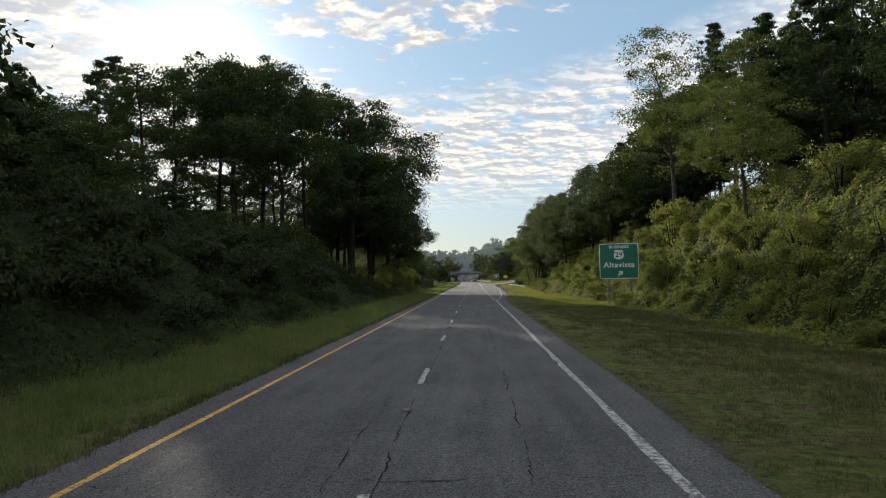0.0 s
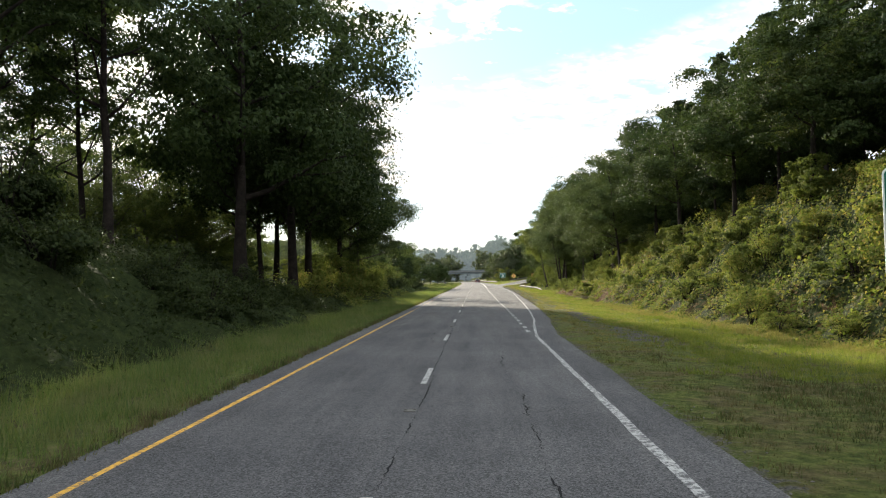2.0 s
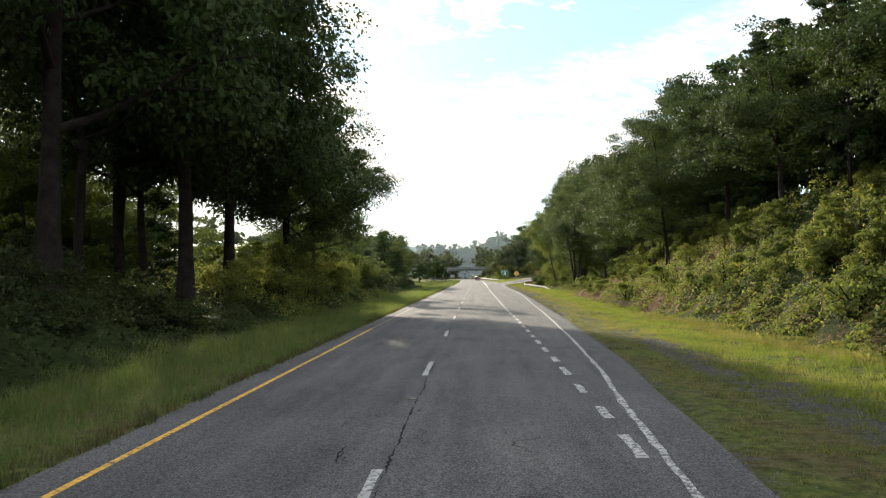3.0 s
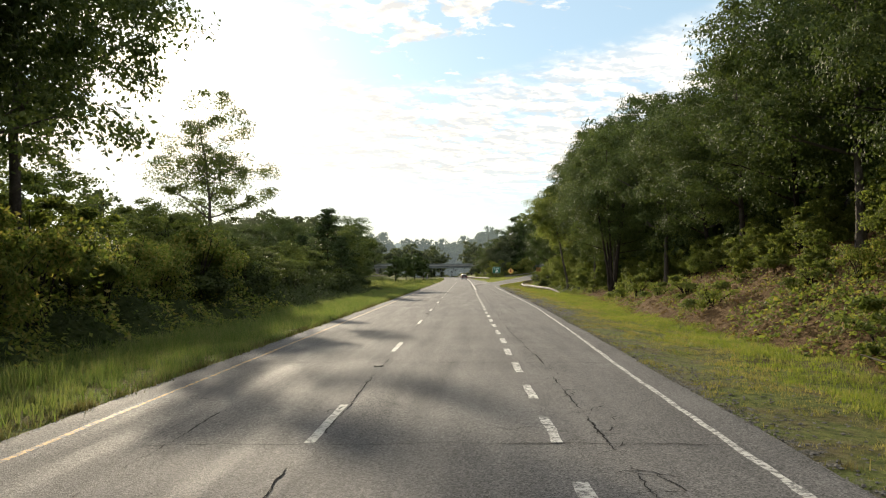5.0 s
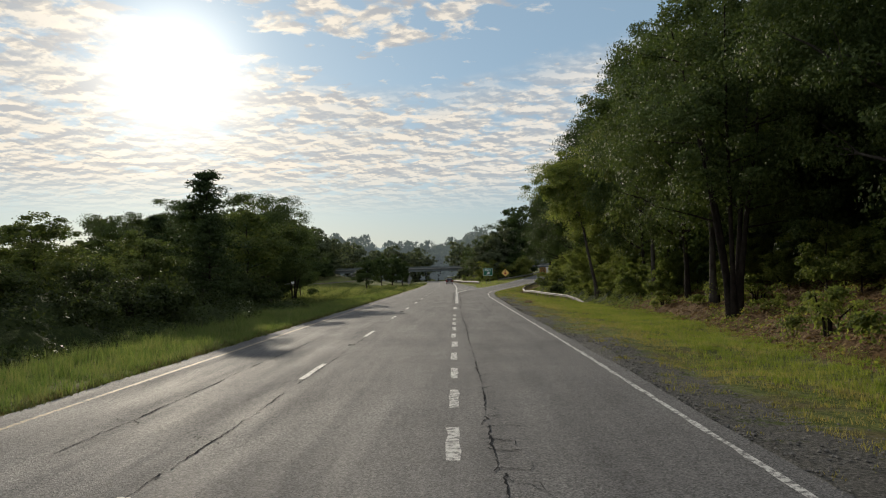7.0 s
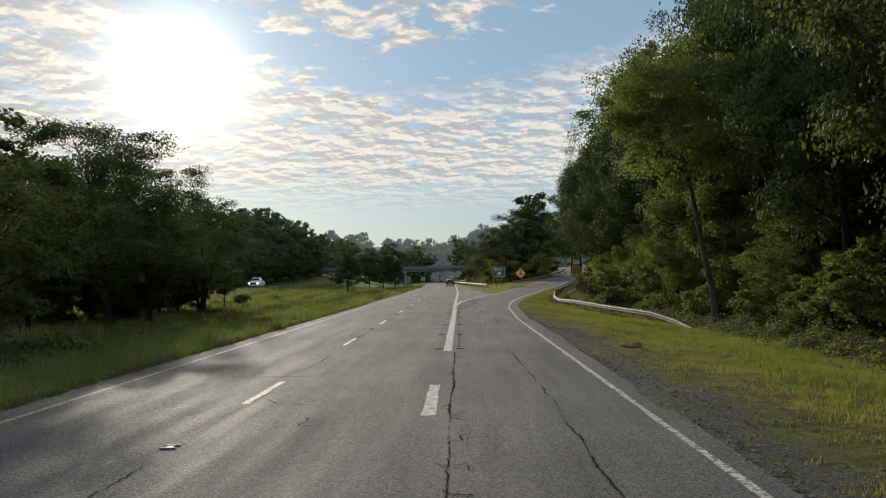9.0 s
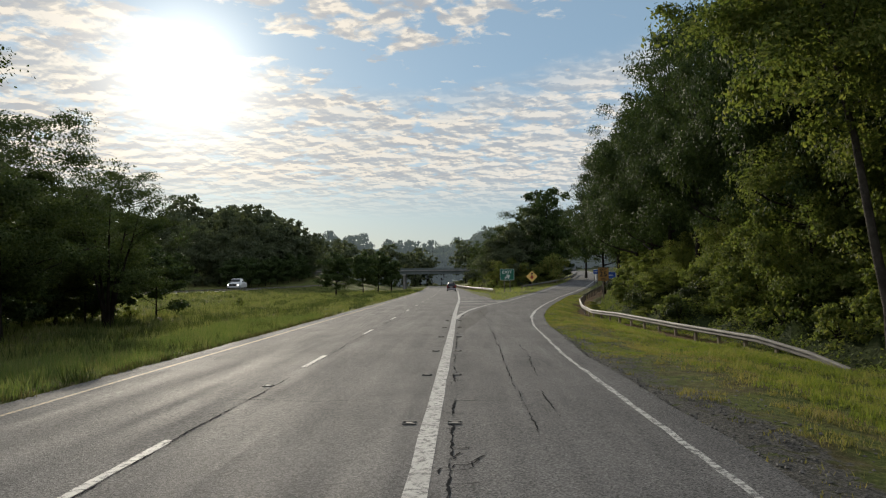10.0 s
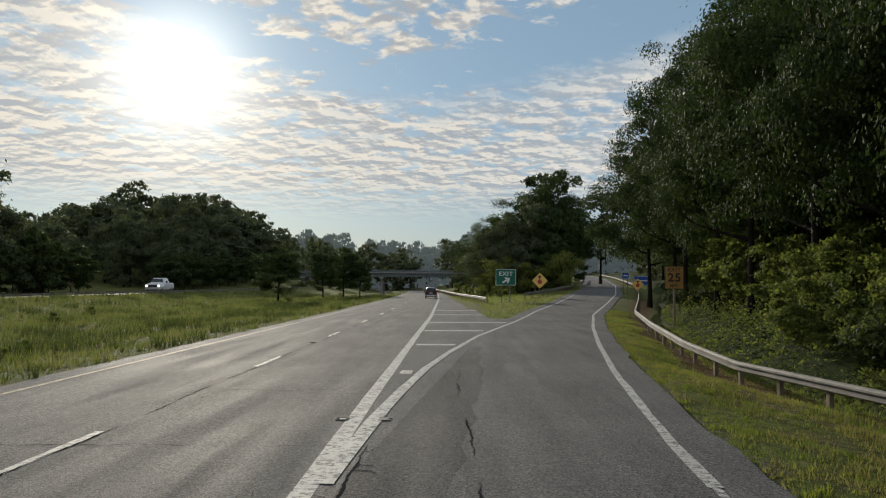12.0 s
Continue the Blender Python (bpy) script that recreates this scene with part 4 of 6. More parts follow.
maple = broadleaf(5, 17.5, 6.2, 4.4, 120, 300, 0.18, M_LEAF_MID, M_BARK_GREY, 14, 0.24, label="mid-green broad-leaved tree at the wood's edge")
maple_b = broadleaf(6, 16, 5.6, 3.0, 110, 300, 0.18, M_LEAF_MID, M_BARK, 13, 0.22, label="leafy green tree leaning over the verge", lean=(1.5, 0.4))
inner = broadleaf(7, 19, 6.4, 5.0, 70, 55, 0.62, M_LEAF_DARK, M_BARK, 10, 0.26, label="dark tree deep in the roadside wood", group="trees of the wood")
# the lighter airy leaves put haze into the small trees' colour
young = broadleaf(8, 9.5, 3.6, 0.7, 100, 120, 0.22, M_AIRY, M_BARK, 10, 0.15, label="small round-crowned tree on the grass", group="small trees")
virginia = pine(9, 21, 4.4, 6.0, 17, 36, 0.46, M_NEEDLE, M_BARK, "tall dark pine with ragged flat branches")
cedar = pine(10, 10, 3.1, 0.6, 28, 34, 0.30, M_NEEDLE, M_BARK, "pointed dark cedar on the verge", 0.14)
far_tree = broadleaf(14, 17, 6.6, 0.6, 72, 26, 1.0, M_HAZE_LEAF, M_BARK, 7, 0.26, label="distant tree of a wooded hillside", group="distant trees")

clump_tree = stems_tree(26, 17.0, 6.0, 3.2, 120, 300, 0.18, M_LEAF_MID, M_BARK, "many-stemmed green tree at the foot of the bank")

# the tall dark trees on the bank before the sun
plant(oak, [(-14.6, 82, 1.05, 20, 1.14), (-13.8, 93.5, 1.02, 130, 1.19), (-13.4, 113, 0.86, 75, 1.06), (-14.6, 103, 0.95, 300, 1.1), (-30, 40, 0.7, 90, 0.8), (22.5, 372, 0.86, 80, 0.98)])
plant(oak_b, [(-18.5, 106, 0.95, 40, 1.05), (-19, 97, 0.95, 200, 1.05), (20.8, 76, 0.58, 20, 1.0), (20.3, 88, 0.6, 90, 0.95), (19.8, 101, 0.56, 170, 1.0), (20.5, 113, 0.6, 260, 1.0), (17.5, 374, 0.8, 140, 0.93), (27.0, 376, 0.72, 10, 0.86), (-25, 34, 0.62, 10, 0.75), (-36, 40, 0.75, 200, 0.8)])
plant(tall, [(-18.3, 71, 1.0, 0, 1.05), (-18.5, 60, 1.0, 75, 0.95), (-22, 66, 1.05, 160, 1.0), (-24, 58, 1.0, 210, 0.95), (-20.5, 52, 1.0, 300, 0.86), (-27, 72, 1.1, 30, 1.05), (-16.8, 88, 0.9, 95, 1.0), (-21, 101, 0.9, 140, 1.0), (-17, 96, 0.9, 260, 0.95), (-27, 47, 0.9, 20, 0.86), (-30, 62, 1.05, 270, 0.96)])
plant(virginia, [(-33, 55, 0.95, 0, 1.0), (-38, 61, 1.0, 100, 1.05), (-37, 45, 0.8, 220, 1.0), (27, 62, 0.95, 10, 1.0), (33, 66, 1.05, 120, 1.0), (38, 58, 1.05, 200, 1.0), (31, 74, 1.0, 280, 1.05), (26, 83, 0.9, 45, 1.0), (32, 88, 1.0, 160, 1.0), (28, 97, 0.92, 75, 1.0), (35, 102, 1.0, 330, 1.05), (25.5, 106, 0.85, 190, 1.0), (30, 113, 0.95, 90, 1.0), (26, 121, 0.85, 240, 1.0), (31, 128, 1.0, 15, 1.05), (36, 120, 1.05, 130, 1.1), (40, 74, 1.1, 60, 1.1), (43, 90, 1.1, 20, 1.1), (30, 45, 0.95, 145, 1.0), (37, 40, 1.05, 215, 1.05), (29, 30, 0.9, 25, 1.0), (24.5, 91, 0.74, 300, 1.0), (23.5, 114, 0.75, 10, 1.0), (29, 54, 0.86, 60, 1.0), (22.4, 68, 0.62, 80, 1.05), (21.6, 83, 0.56, 150, 1.05), (21.4, 96, 0.55, 20, 1.05)])
# those from y -92 to 20 are unseen, added to block sky light
plant(inner, [(29, 80, 1.0, 0, 1.0), (33, 95, 1.1, 70, 1.1), (29, 106, 1.0, 150, 1.05), (34, 110, 1.1, 210, 1.1), (28, 120, 0.95, 300, 1.0), (36, 70, 1.1, 30, 1.1), (35, 50, 1.1, 110, 1.1), (42, 62, 1.2, 190, 1.15), (36, 312, 1.1, 280, 1.1), (41, 330, 1.1, 60, 1.1), (23.5, 376, 1.1, 10, 1.08), (14.5, 374, 0.85, 90, 0.9), (33, 378, 1.0, 160, 0.95), (-41, 50, 0.9, 300, 0.85), (-36, 32, 0.9, 60, 0.8), (-17, -26, 1.0, 20, 1.1), (-20, -38, 1.1, 80, 1.1), (-17, -52, 1.0, 140, 1.1), (-24, -66, 1.1, 200, 1.1), (22, -28, 1.0, 30, 1.1), (24, -41, 1.1, 120, 1.1), (21, -56, 1.0, 210, 1.1), (10, -84, 1.1, 300, 1.1), (-8, -92, 1.1, 10, 1.1), (26, -70, 1.1, 70, 1.1), (24, -14, 1.0, 15, 1.0), (25.5, -3, 0.95, 130, 1.0), (25, 9, 0.95, 250, 1.0), (27, 20, 0.95, 40, 1.0), (-19, -12, 1.0, 10, 1.0), (-20, 1, 0.95, 100, 1.0), (-22, 13, 0.85, 200, 0.95)])
# low woods behind the bank; the airy ones' lighter leaves stand in for backlight
stand(airy, 17.0, [(-30, 96, 16, 0.85, 150), (-37, 100, 17.5, 0.95, 220), (-28, 106, 15.5, 0.8, 30), (-36, 114, 17.5, 0.95, 110), (-27, 120, 14.5, 0.8, 260), (-34, 128, 16.5, 0.9, 340), (-25, 98, 13, 0.7, 80)])
stand(tall, 25.0, [(-24, 79, 23, 0.85, 30), (-29, 82, 24, 0.9, 140), (-33, 76, 24, 0.9, 20)])
stand(inner, 19.0, [(-31, 59, 12, 0.8, 40), (-26, 51, 11, 0.7, 160), (-36, 67, 13, 0.8, 280), (-23.5, 45, 11, 0.65, 90)])
# the deep rows of the wood beside the ramp
stand(inner, 19.0, [(32, 139, 27.5, 1.05, 40), (34, 152, 27, 1.1, 130), (34, 164, 25.5, 1.1, 240), (33, 176, 24.5, 1.1, 310), (34, 188, 25.5, 1.1, 80), (34, 200, 26.5, 1.1, 170), (34, 212, 28, 1.1, 250), (35, 224, 29, 1.15, 20), (35, 236, 29.5, 1.15, 110), (35, 248, 30, 1.15, 200), (36, 261, 30, 1.15, 290), (37, 274, 30, 1.15, 50), (38, 288, 30, 1.15, 140), (28, 147, 21, 0.9, 60), (28, 171, 19.5, 0.9, 200), (28, 191, 22, 0.95, 330), (28, 211, 24, 0.95, 90), (28, 233, 25, 0.95, 180), (29, 257, 26, 1.0, 270), (31, 283, 26, 1.0, 0)])
plant(airy, [(21.8, 60, 1.12, 30, 1.08), (-20.6, 167, 0.98, 120, 1.0), (24.5, 50, 0.95, 220, 0.95), (21, 38, 0.8, 300, 0.85), (-24, 104, 0.7, 40, 0.7), (22.5, 78, 0.75, 130, 0.8), (-32, 92, 0.8, 10, 0.8), (-38, 93, 0.8, 80, 0.8), (-44, 84, 0.9, 190, 0.8), (-40, 105, 1.15, 330, 1.0), (-29, 101, 0.9, 55, 1.0)])
stand(airy, 17.0, [(20.2, 206, 18.0, 0.85, 100)])
fringe = broadleaf(32, 12.0, 4.2, 0.8, 105, 240, 0.17, M_LEAF_SUNLIT, M_BARK, 14, 0.12, label="low-branched tree at the wood's edge, sunlight painted into its leaves", shell=0.4)
plant(fringe, [(22.6, 223, 0.75, 15, 0.9), (23.4, 231, 1.0, 190, 1.2), (20.8, 236.5, 0.85, 270, 1.15), (21.6, 246, 0.75, 330, 0.95), (20.6, 257, 0.65, 60, 0.85)])
# bright leaves here stand in for sun behind the trunks
stand(fringe, 12.0, [(-31, 74, 11, 0.7, 10), (-38, 82, 14, 0.75, 80), (-45, 92, 17, 0.85, 290), (-46, 110, 18, 0.9, 190), (-44, 74, 14, 0.8, 60), (-50, 82, 15, 0.85, 130), (-26, 82, 11, 0.6, 200), (-24, 74, 10, 0.55, 280)])
plant(maple, [(-14.4, 127, 1.06, 330, 1.02), (9.4, 380, 0.72, 60, 0.9), (12.8, 368, 0.86, 50, 0.95)])
stand(maple, 17.5, [(-11.9, 116, 14.6, 0.88, 40), (19.4, 133, 18.3, 0.85, 200), (20.8, 151, 16.6, 0.85, 250), (20.6, 170, 18.0, 0.85, 140), (19.8, 190, 19.8, 0.9, 10), (21.6, 207, 22.2, 0.95, 70)])
stand(maple_b, 16.0, [(18.6, 124, 17.0, 0.8, 170), (20.6, 142, 17.6, 0.85, 185), (21.4, 160, 17.2, 0.85, 160), (20.6, 198, 21.2, 0.9, 190), (22.2, 217, 21.8, 0.95, 180), (-16.9, 226.4, 12.9, 0.92, 130)])
# roadside trees again, darker leaves painting the deep shade by the ramp
shaded_tree = broadleaf(33, 17.0, 5.8, 3.4, 118, 270, 0.18, M_LEAF_DARK, M_BARK, 13, 0.22, label="leafy tree beside the exit ramp, deep shade painted into its leaves")
plant(shaded_tree, [(24.5, 310, 1.0, 40, 1.1)])
stand(shaded_tree, 17.0, [(22.2, 236, 21.5, 0.95, 160), (21.6, 245, 21.2, 0.9, 175), (20.8, 254, 20.2, 0.85, 310), (21.0, 262, 19.8, 0.85, 185), (21.6, 270, 19.8, 0.9, 100), (22.2, 279, 20.6, 0.9, 170), (23.4, 288, 18.2, 0.85, 220), (24.0, 297, 21.8, 0.95, 190), (25.8, 306, 22.5, 1.0, 30)])
stand(oak_b, 22.0, [(26.5, 130, 22.5, 0.75, 15), (27, 154, 22.6, 0.78, 85), (26.5, 166, 20.8, 0.72, 190), (26.5, 177, 21.5, 0.75, 300), (26.8, 187, 22.8, 0.78, 45), (27, 197, 24.6, 0.8, 120), (27.5, 207, 25.8, 0.85, 210), (28, 220, 26.5, 0.85, 330), (28, 243, 26.5, 0.85, 60), (28.5, 266, 27.5, 0.9, 150), (30, 292, 28, 0.9, 240)])
stand(oak, 24.0, [(27, 142, 23.5, 0.72, 20), (28, 230, 27, 0.8, 130), (28, 254, 26.5, 0.8, 250), (29.5, 279, 28, 0.85, 60)])
plant(maple_b, [(-18.8, 237, 0.88, 80, 0.90), (-28, 240, 0.85, 140, 0.95), (-33, 246, 1.0, 210, 0.9), (-41, 240, 0.9, 320, 0.82), (-27, 264, 0.72, 30, 0.85), (-37, 256, 0.9, 150, 0.92), (-30, 251, 0.85, 10, 0.95), (32, 320, 1.0, 170, 1.0)])
plant(young, [(-16.5, 178, 0.7, 40, 0.7), (-15.6, 211, 1.2, 150, 0.86), (-25, 232, 0.95, 10, 0.95), (-19.5, 138, 0.8, 100, 0.8), (-23, 158, 0.8, 60, 0.8), (-26, 186, 0.75, 140, 0.8), (-31, 202, 0.9, 220, 0.85), (-28, 128, 0.9, 320, 0.9), (-33, 150, 0.8, 15, 0.9), (-28.5, 238, 1.0, 200, 1.0), (-17, 150, 0.55, 20, 0.8), (-19, 163, 0.6, 200, 0.8), (-16.5, 190, 0.65, 280, 0.8)])
stand(young, 9.5, [(-27.5, 197, 9.4, 1.15, 30), (-32, 204, 11.6, 1.4, 120), (-24, 206, 9.0, 1.1, 210), (-36, 212, 12.4, 1.4, 300), (-20.5, 209, 9.2, 1.1, 80), (-30, 218, 11.0, 1.3, 170), (-13.0, 142, 8.8, 1.0, 20), (-13.2, 150, 8.2, 0.95, 110), (-13.6, 158, 7.6, 0.9, 200), (-16.5, 146, 11.2, 1.15, 290), (-18.5, 154, 11.8, 1.15, 60), (-17.5, 163, 9.0, 1.0, 150), (-15.0, 170, 5.6, 0.8, 240), (-21.5, 176, 7.2, 0.9, 330), (-23, 240, 11.5, 1.2, 20), (-24, 252, 11.5, 1.2, 200)])
plant(cedar, [(-16.3, 203, 1.35, 0, 0.82), (-19.5, 200, 0.8, 80, 0.9), (-13.0, 193, 0.75, 30, 0.9)])
# leafy understory that closes the wood below the crowns
# two saplings: one has sunlight painted into its leaves, the other shade
sapling = broadleaf(27, 6.5, 2.7, 0.6, 46, 90, 0.25, M_LEAF_SUNLIT, M_BARK, 9, 0.07, label="leafy sapling in the wood's undergrowth, painted as sunlit", shell=0.45, name="sapling", group="saplings")
shade_sapling = broadleaf(28, 7.5, 3.2, 0.5, 46, 90, 0.30, M_LEAF_DARK, M_BARK, 9, 0.08, label="leafy sapling below the tall trees, painted as shaded", shell=0.45, name="sapling", group="saplings")


def build_understory():
    r = np.random.default_rng(29)
    a, b = [], []
    for y in np.arange(72, 304, 3.6):
        x = float(toe_x(y)) + r.uniform(3.6, 7.0) + (3.0 if 108 < y < 204 else 0.0)
        k = 0.55 if y < 110 else np.interp(y, [110, 170, 205, 225], [0.62, 0.62, 0.85, 1.0])
        a.append((x, y + r.uniform(-1, 1), k * r.uniform(0.65, 1.05), r.uniform(0, 360), r.uniform(0.8, 1.2)))
        b.append((float(toe_x(y)) + r.uniform(8.5, 14), y + r.uniform(-1, 1), r.uniform(0.75, 1.15), r.uniform(0, 360), r.uniform(0.9, 1.3)))
    for i in range(14):
        a.append((-r.uniform(20, 40), r.uniform(60, 118), r.uniform(0.6, 0.9), r.uniform(0, 360), r.uniform(0.8, 1.0)))
    for i in range(10):
        b.append((-r.uniform(24, 42), r.uniform(52, 132), r.uniform(0.7, 1.1), r.uniform(0, 360), r.uniform(0.8, 1.1)))
    for i in range(10):
        a.append((-r.uniform(12.5, 20), r.uniform(112, 150), r.uniform(0.6, 0.9), r.uniform(0, 360), r.uniform(0.8, 1.0)))
    for y in np.arange(128, 200, 2.4):
        a.append((float(toe_x(y)) + r.uniform(4.6, 9.0), y, r.uniform(0.42, 0.72), r.uniform(0, 360), r.uniform(0.8, 1.1)))
    for y in np.arange(204, 262, 3.4):
        a.append((float(toe_x(y)) + r.uniform(1.6, 3.6), y, r.uniform(0.4, 0.7), r.uniform(0, 360), r.uniform(0.9, 1.2)))
    # the thicket behind the meadow's trees and along the opposite carriageway
    for i in range(16):
        b.append((-r.uniform(19, 34), r.uniform(226, 268), r.uniform(0.6, 1.0), r.uniform(0, 360), r.uniform(0.8, 1.0)))
    for y in np.arange(288, 468, 5.0):
        x = float(far_x(y)) - r.uniform(8.5, 10.5)
        # keeps the camera's sight wedge to the hillside road free
        if not 0.385 < (5 - x) / (y - 235) < 0.47:
            b.append((x, y, r.uniform(0.9, 1.3), r.uniform(0, 360), r.uniform(0.8, 1.2)))
    plant(sapling, a)
    plant(shade_sapling, b)


build_understory()
stand(clump_tree, 17.0, [(-19.4, 250, 10.3, 0.72, 20)])
clump_tree.matrix_basis = Matrix.Translation((17.8, 181, gz(17.8, 181) - 0.15)) @ Matrix.Rotation(radians(40), 4, "Z") @ Matrix.Diagonal((0.95, 0.95, (18.2 - gz(17.8, 181)) / 17.0, 1))

# leaning tree at the wood's edge, its crown hanging over the verge
leaner = broadleaf(25, 18.5, 4.6, 9.0, 84, 230, 0.19, M_LEAF_SUNLIT, M_BARK_GREY, 14, 0.21, spread=1.25, lean=(-4.4, -1.0), label="slender tree leaning out over the grass verge", shell=0.3)
leaner.matrix_basis = Matrix.Translation((19.4, 227, gz(19.4, 227) - 0.1))


hill_tree = broadleaf(15, 17, 6.4, 0.6, 100, 70, 0.52, M_HAZE_LEAF, M_BARK, 9, 0.26, label="rounded tree on the wooded hillside", group="distant trees")


def join_woods(spots, name, leaf_mat, label):
    """The farther woods, too deep to count: every tree of them in one mesh."""
    vs, fs, ms, base = [], [], [], 0
    kids = {c.name.split(".")[0]: c.data for c in far_tree.children}
    for x, y, s, turn, high in spots:
        m = np.array(Matrix.Translation((x, y, gz(x, y) - 0.15)) @ Matrix.Rotation(radians(turn), 4, "Z") @ Matrix.Diagonal((s, s, s * high, 1)))
        for slot, kind in enumerate(("crown", "trunk")):
            me = kids[kind]
            co = np.empty(len(me.vertices) * 3, np.float32)
            me.vertices.foreach_get("co", co)
            idx = np.empty(len(me.loops), np.int32)
            me.loops.foreach_get("vertex_index", idx)
            size = len(me.polygons[0].vertices)
            f = idx.reshape(-1, size)
            if size == 3:
                f = f[:, [0, 1, 2, 2]]
            vs.append(co.reshape(-1, 3) @ m[:3, :3].T + m[:3, 3])
            fs.append(f + base)
            ms.append(np.full(len(f), slot))
            base += len(vs[-1])
    ob = from_arrays(name, np.concatenate(vs), np.concatenate(fs), [leaf_mat, M_BARK], index=np.concatenate(ms))
    tagged(ob, label, "woods", kind="stuff")


def build_far_woods():
    r = np.random.default_rng(33)
    spots = []
    for i in range(54):
        x, y = -84 + r.normal(0, 26), 462 + r.normal(0, 30)
        if x < -44 - 0.1 * (y - 430):
            spots.append((x, y, r.uniform(0.85, 1.2), r.uniform(0, 360), r.uniform(0.9, 1.15)))
    for i in range(44):
        y = r.uniform(385, 480)
        spots.append((-56 - 0.12 * (y - 385) - r.uniform(0, 26), y, r.uniform(0.55, 0.95), r.uniform(0, 360), r.uniform(0.9, 1.1)))
    for i in range(56):
        y = r.uniform(290, 470)
        spots.append((-56 - 0.06 * max(0, y - 330) - r.uniform(0, 60) * r.random(), y, r.uniform(0.35, 0.6), r.uniform(0, 360), r.uniform(0.8, 1.1)))
    for i in range(26):
        spots.append((r.uniform(-120, 60), r.uniform(530, 640), r.uniform(0.9, 1.35), r.uniform(0, 360), r.uniform(0.9, 1.2)))
    for i in range(22):
        y = r.uniform(330, 500)
        spots.append((pave_r(y) + r.uniform(9, 30), y, r.uniform(0.9, 1.2), r.uniform(0, 360), 1.0))
    for i in range(24):
        spots.append((r.uniform(-80, -52), r.choice([r.uniform(-20, 60), r.uniform(160, 225)]), r.uniform(0.8, 1.1), r.uniform(0, 360), 1.0))
    for i in range(16):
        spots.append((r.uniform(40, 46), 176 + i * 8.0, r.uniform(0.8, 1.0), r.uniform(0, 360), 0.8))
    for i in range(9):
        spots.append((50 + i * 1.6 + r.uniform(-2, 2), 302 + i * 8.0, r.uniform(0.8, 1.0), r.uniform(0, 360), 0.8))
    for i in range(16):
        spots.append((r.uniform(48, 70), r.uniform(-30, 300), r.uniform(1.0, 1.3), r.uniform(0, 360), 1.1))
    for x, y, k in ((-61, 332, 0.9), (-66, 340, 1.0), (-70, 350, 1.0), (-64, 352, 0.85), (-75, 362, 1.05), (-80, 350, 1.0), (-72, 336, 0.9), (-58, 322, 0.8)):
        spots.append((x, y, k, r.uniform(0, 360), 1.0))
    # trees are left out of a sight wedge from the camera to the hillside road
    spots = [s for s in spots if not (300 < s[1] < 432 and 0.385 < (5 - s[0]) / (s[1] - 235) < 0.50)]
    spots = [s for s in spots if not (s[1] > 380 and s[1] < 480 and abs(s[0] - float(far_x(s[1]))) < 8)]
    near = [s for s in spots if 280 < s[1] < 400]
    plant(hill_tree, near)
    stand(hill_tree, 17.0, [(-51, 471, 17, 0.8, 110), (-57, 473, 20, 1.0, 200), (-63, 468, 22, 1.0, 290), (9, 474, 10, 0.7, 60), (14, 472, 12, 0.75, 150)])
    # the trees before the bridge, the wood beyond the opposite carriageway and the wooded knoll
    round_tree = broadleaf(31, 9.0, 3.5, 1.7, 110, 130, 0.24, M_LEAF_DARK, M_BARK, 10, 0.17, label="round dark tree on the grass before the bridge", group="small trees")
    plant(round_tree, [(-20.6, 350, 1.05, 0, 0.90)])
    stand(round_tree, 9.0, [(-19.9, 386, 9.7, 0.9, 200), (-17.4, 397, 10.3, 0.95, 300), (-14.2, 399, 8.6, 0.85, 40)])
    stand(hill_tree, 17.0, [(-67, 346, 26, 1.15, 0), (-61.5, 338, 21.5, 0.9, 80), (-59, 322, 19.5, 0.85, 160), (-65, 328, 22, 1.0, 240), (-60, 307, 19, 0.85, 320), (-72, 335, 24, 1.1, 40), (-57.5, 312, 14, 0.7, 120), (-68, 312, 21, 1.0, 200), (-61, 294, 18, 0.9, 280), (-69, 298, 20, 1.0, 15), (-63, 350, 17, 0.8, 100)])
    stand(hill_tree, 17.0, [(-65.5, 428, 30, 1.0, 30), (-74, 424, 24.5, 0.95, 110), (-62.5, 432, 27, 0.9, 190), (-78, 419, 20.5, 0.8, 270), (-60, 441, 25, 0.9, 350), (-58.5, 452, 23, 0.9, 70), (-57.5, 463, 22, 0.9, 150), (-62, 455, 25, 1.0, 230), (-54, 474, 20, 0.8, 310), (-60, 422, 19, 0.75, 60), (-64, 413, 20, 0.8, 140), (-70, 411, 21, 0.8, 220), (-59, 431, 16, 0.7, 300), (-57, 445, 14, 0.7, 20), (-56, 456, 14, 0.7, 100), (-53, 466, 13, 0.7, 180), (-50.5, 473, 13, 0.65, 260)])
    # low trees that close the gore's wood to the ground
    stand(inner, 19.0, [(22.6, 364, 21.5, 0.68, 250), (25.0, 367, 18.5, 0.55, 330), (20.4, 359, 14.5, 0.55, 70)])
    stand(shade_sapling, 7.5, [(19.4, 356, 8.0, 1.1, 10), (22.0, 358.5, 9.5, 1.2, 120), (24.6, 362, 9.0, 1.0, 230)])
    stand(hill_tree, 17.0, [(10.8, 362, 13.5, 0.6, 10), (14.5, 360, 16.5, 0.7, 90), (18.6, 361, 19.5, 0.75, 170), (15.6, 355, 10, 0.55, 210)])
    join_woods([s for s in spots if not 280 < s[1] < 400], "far_woods", M_HAZE_LEAF, "woods on the far hillsides, greyed by painted haze")
    # the skyline behind the bridge, its haze a glow in the leaves
    skyline = []
    for i in range(190):
        y = r.uniform(600, 800)
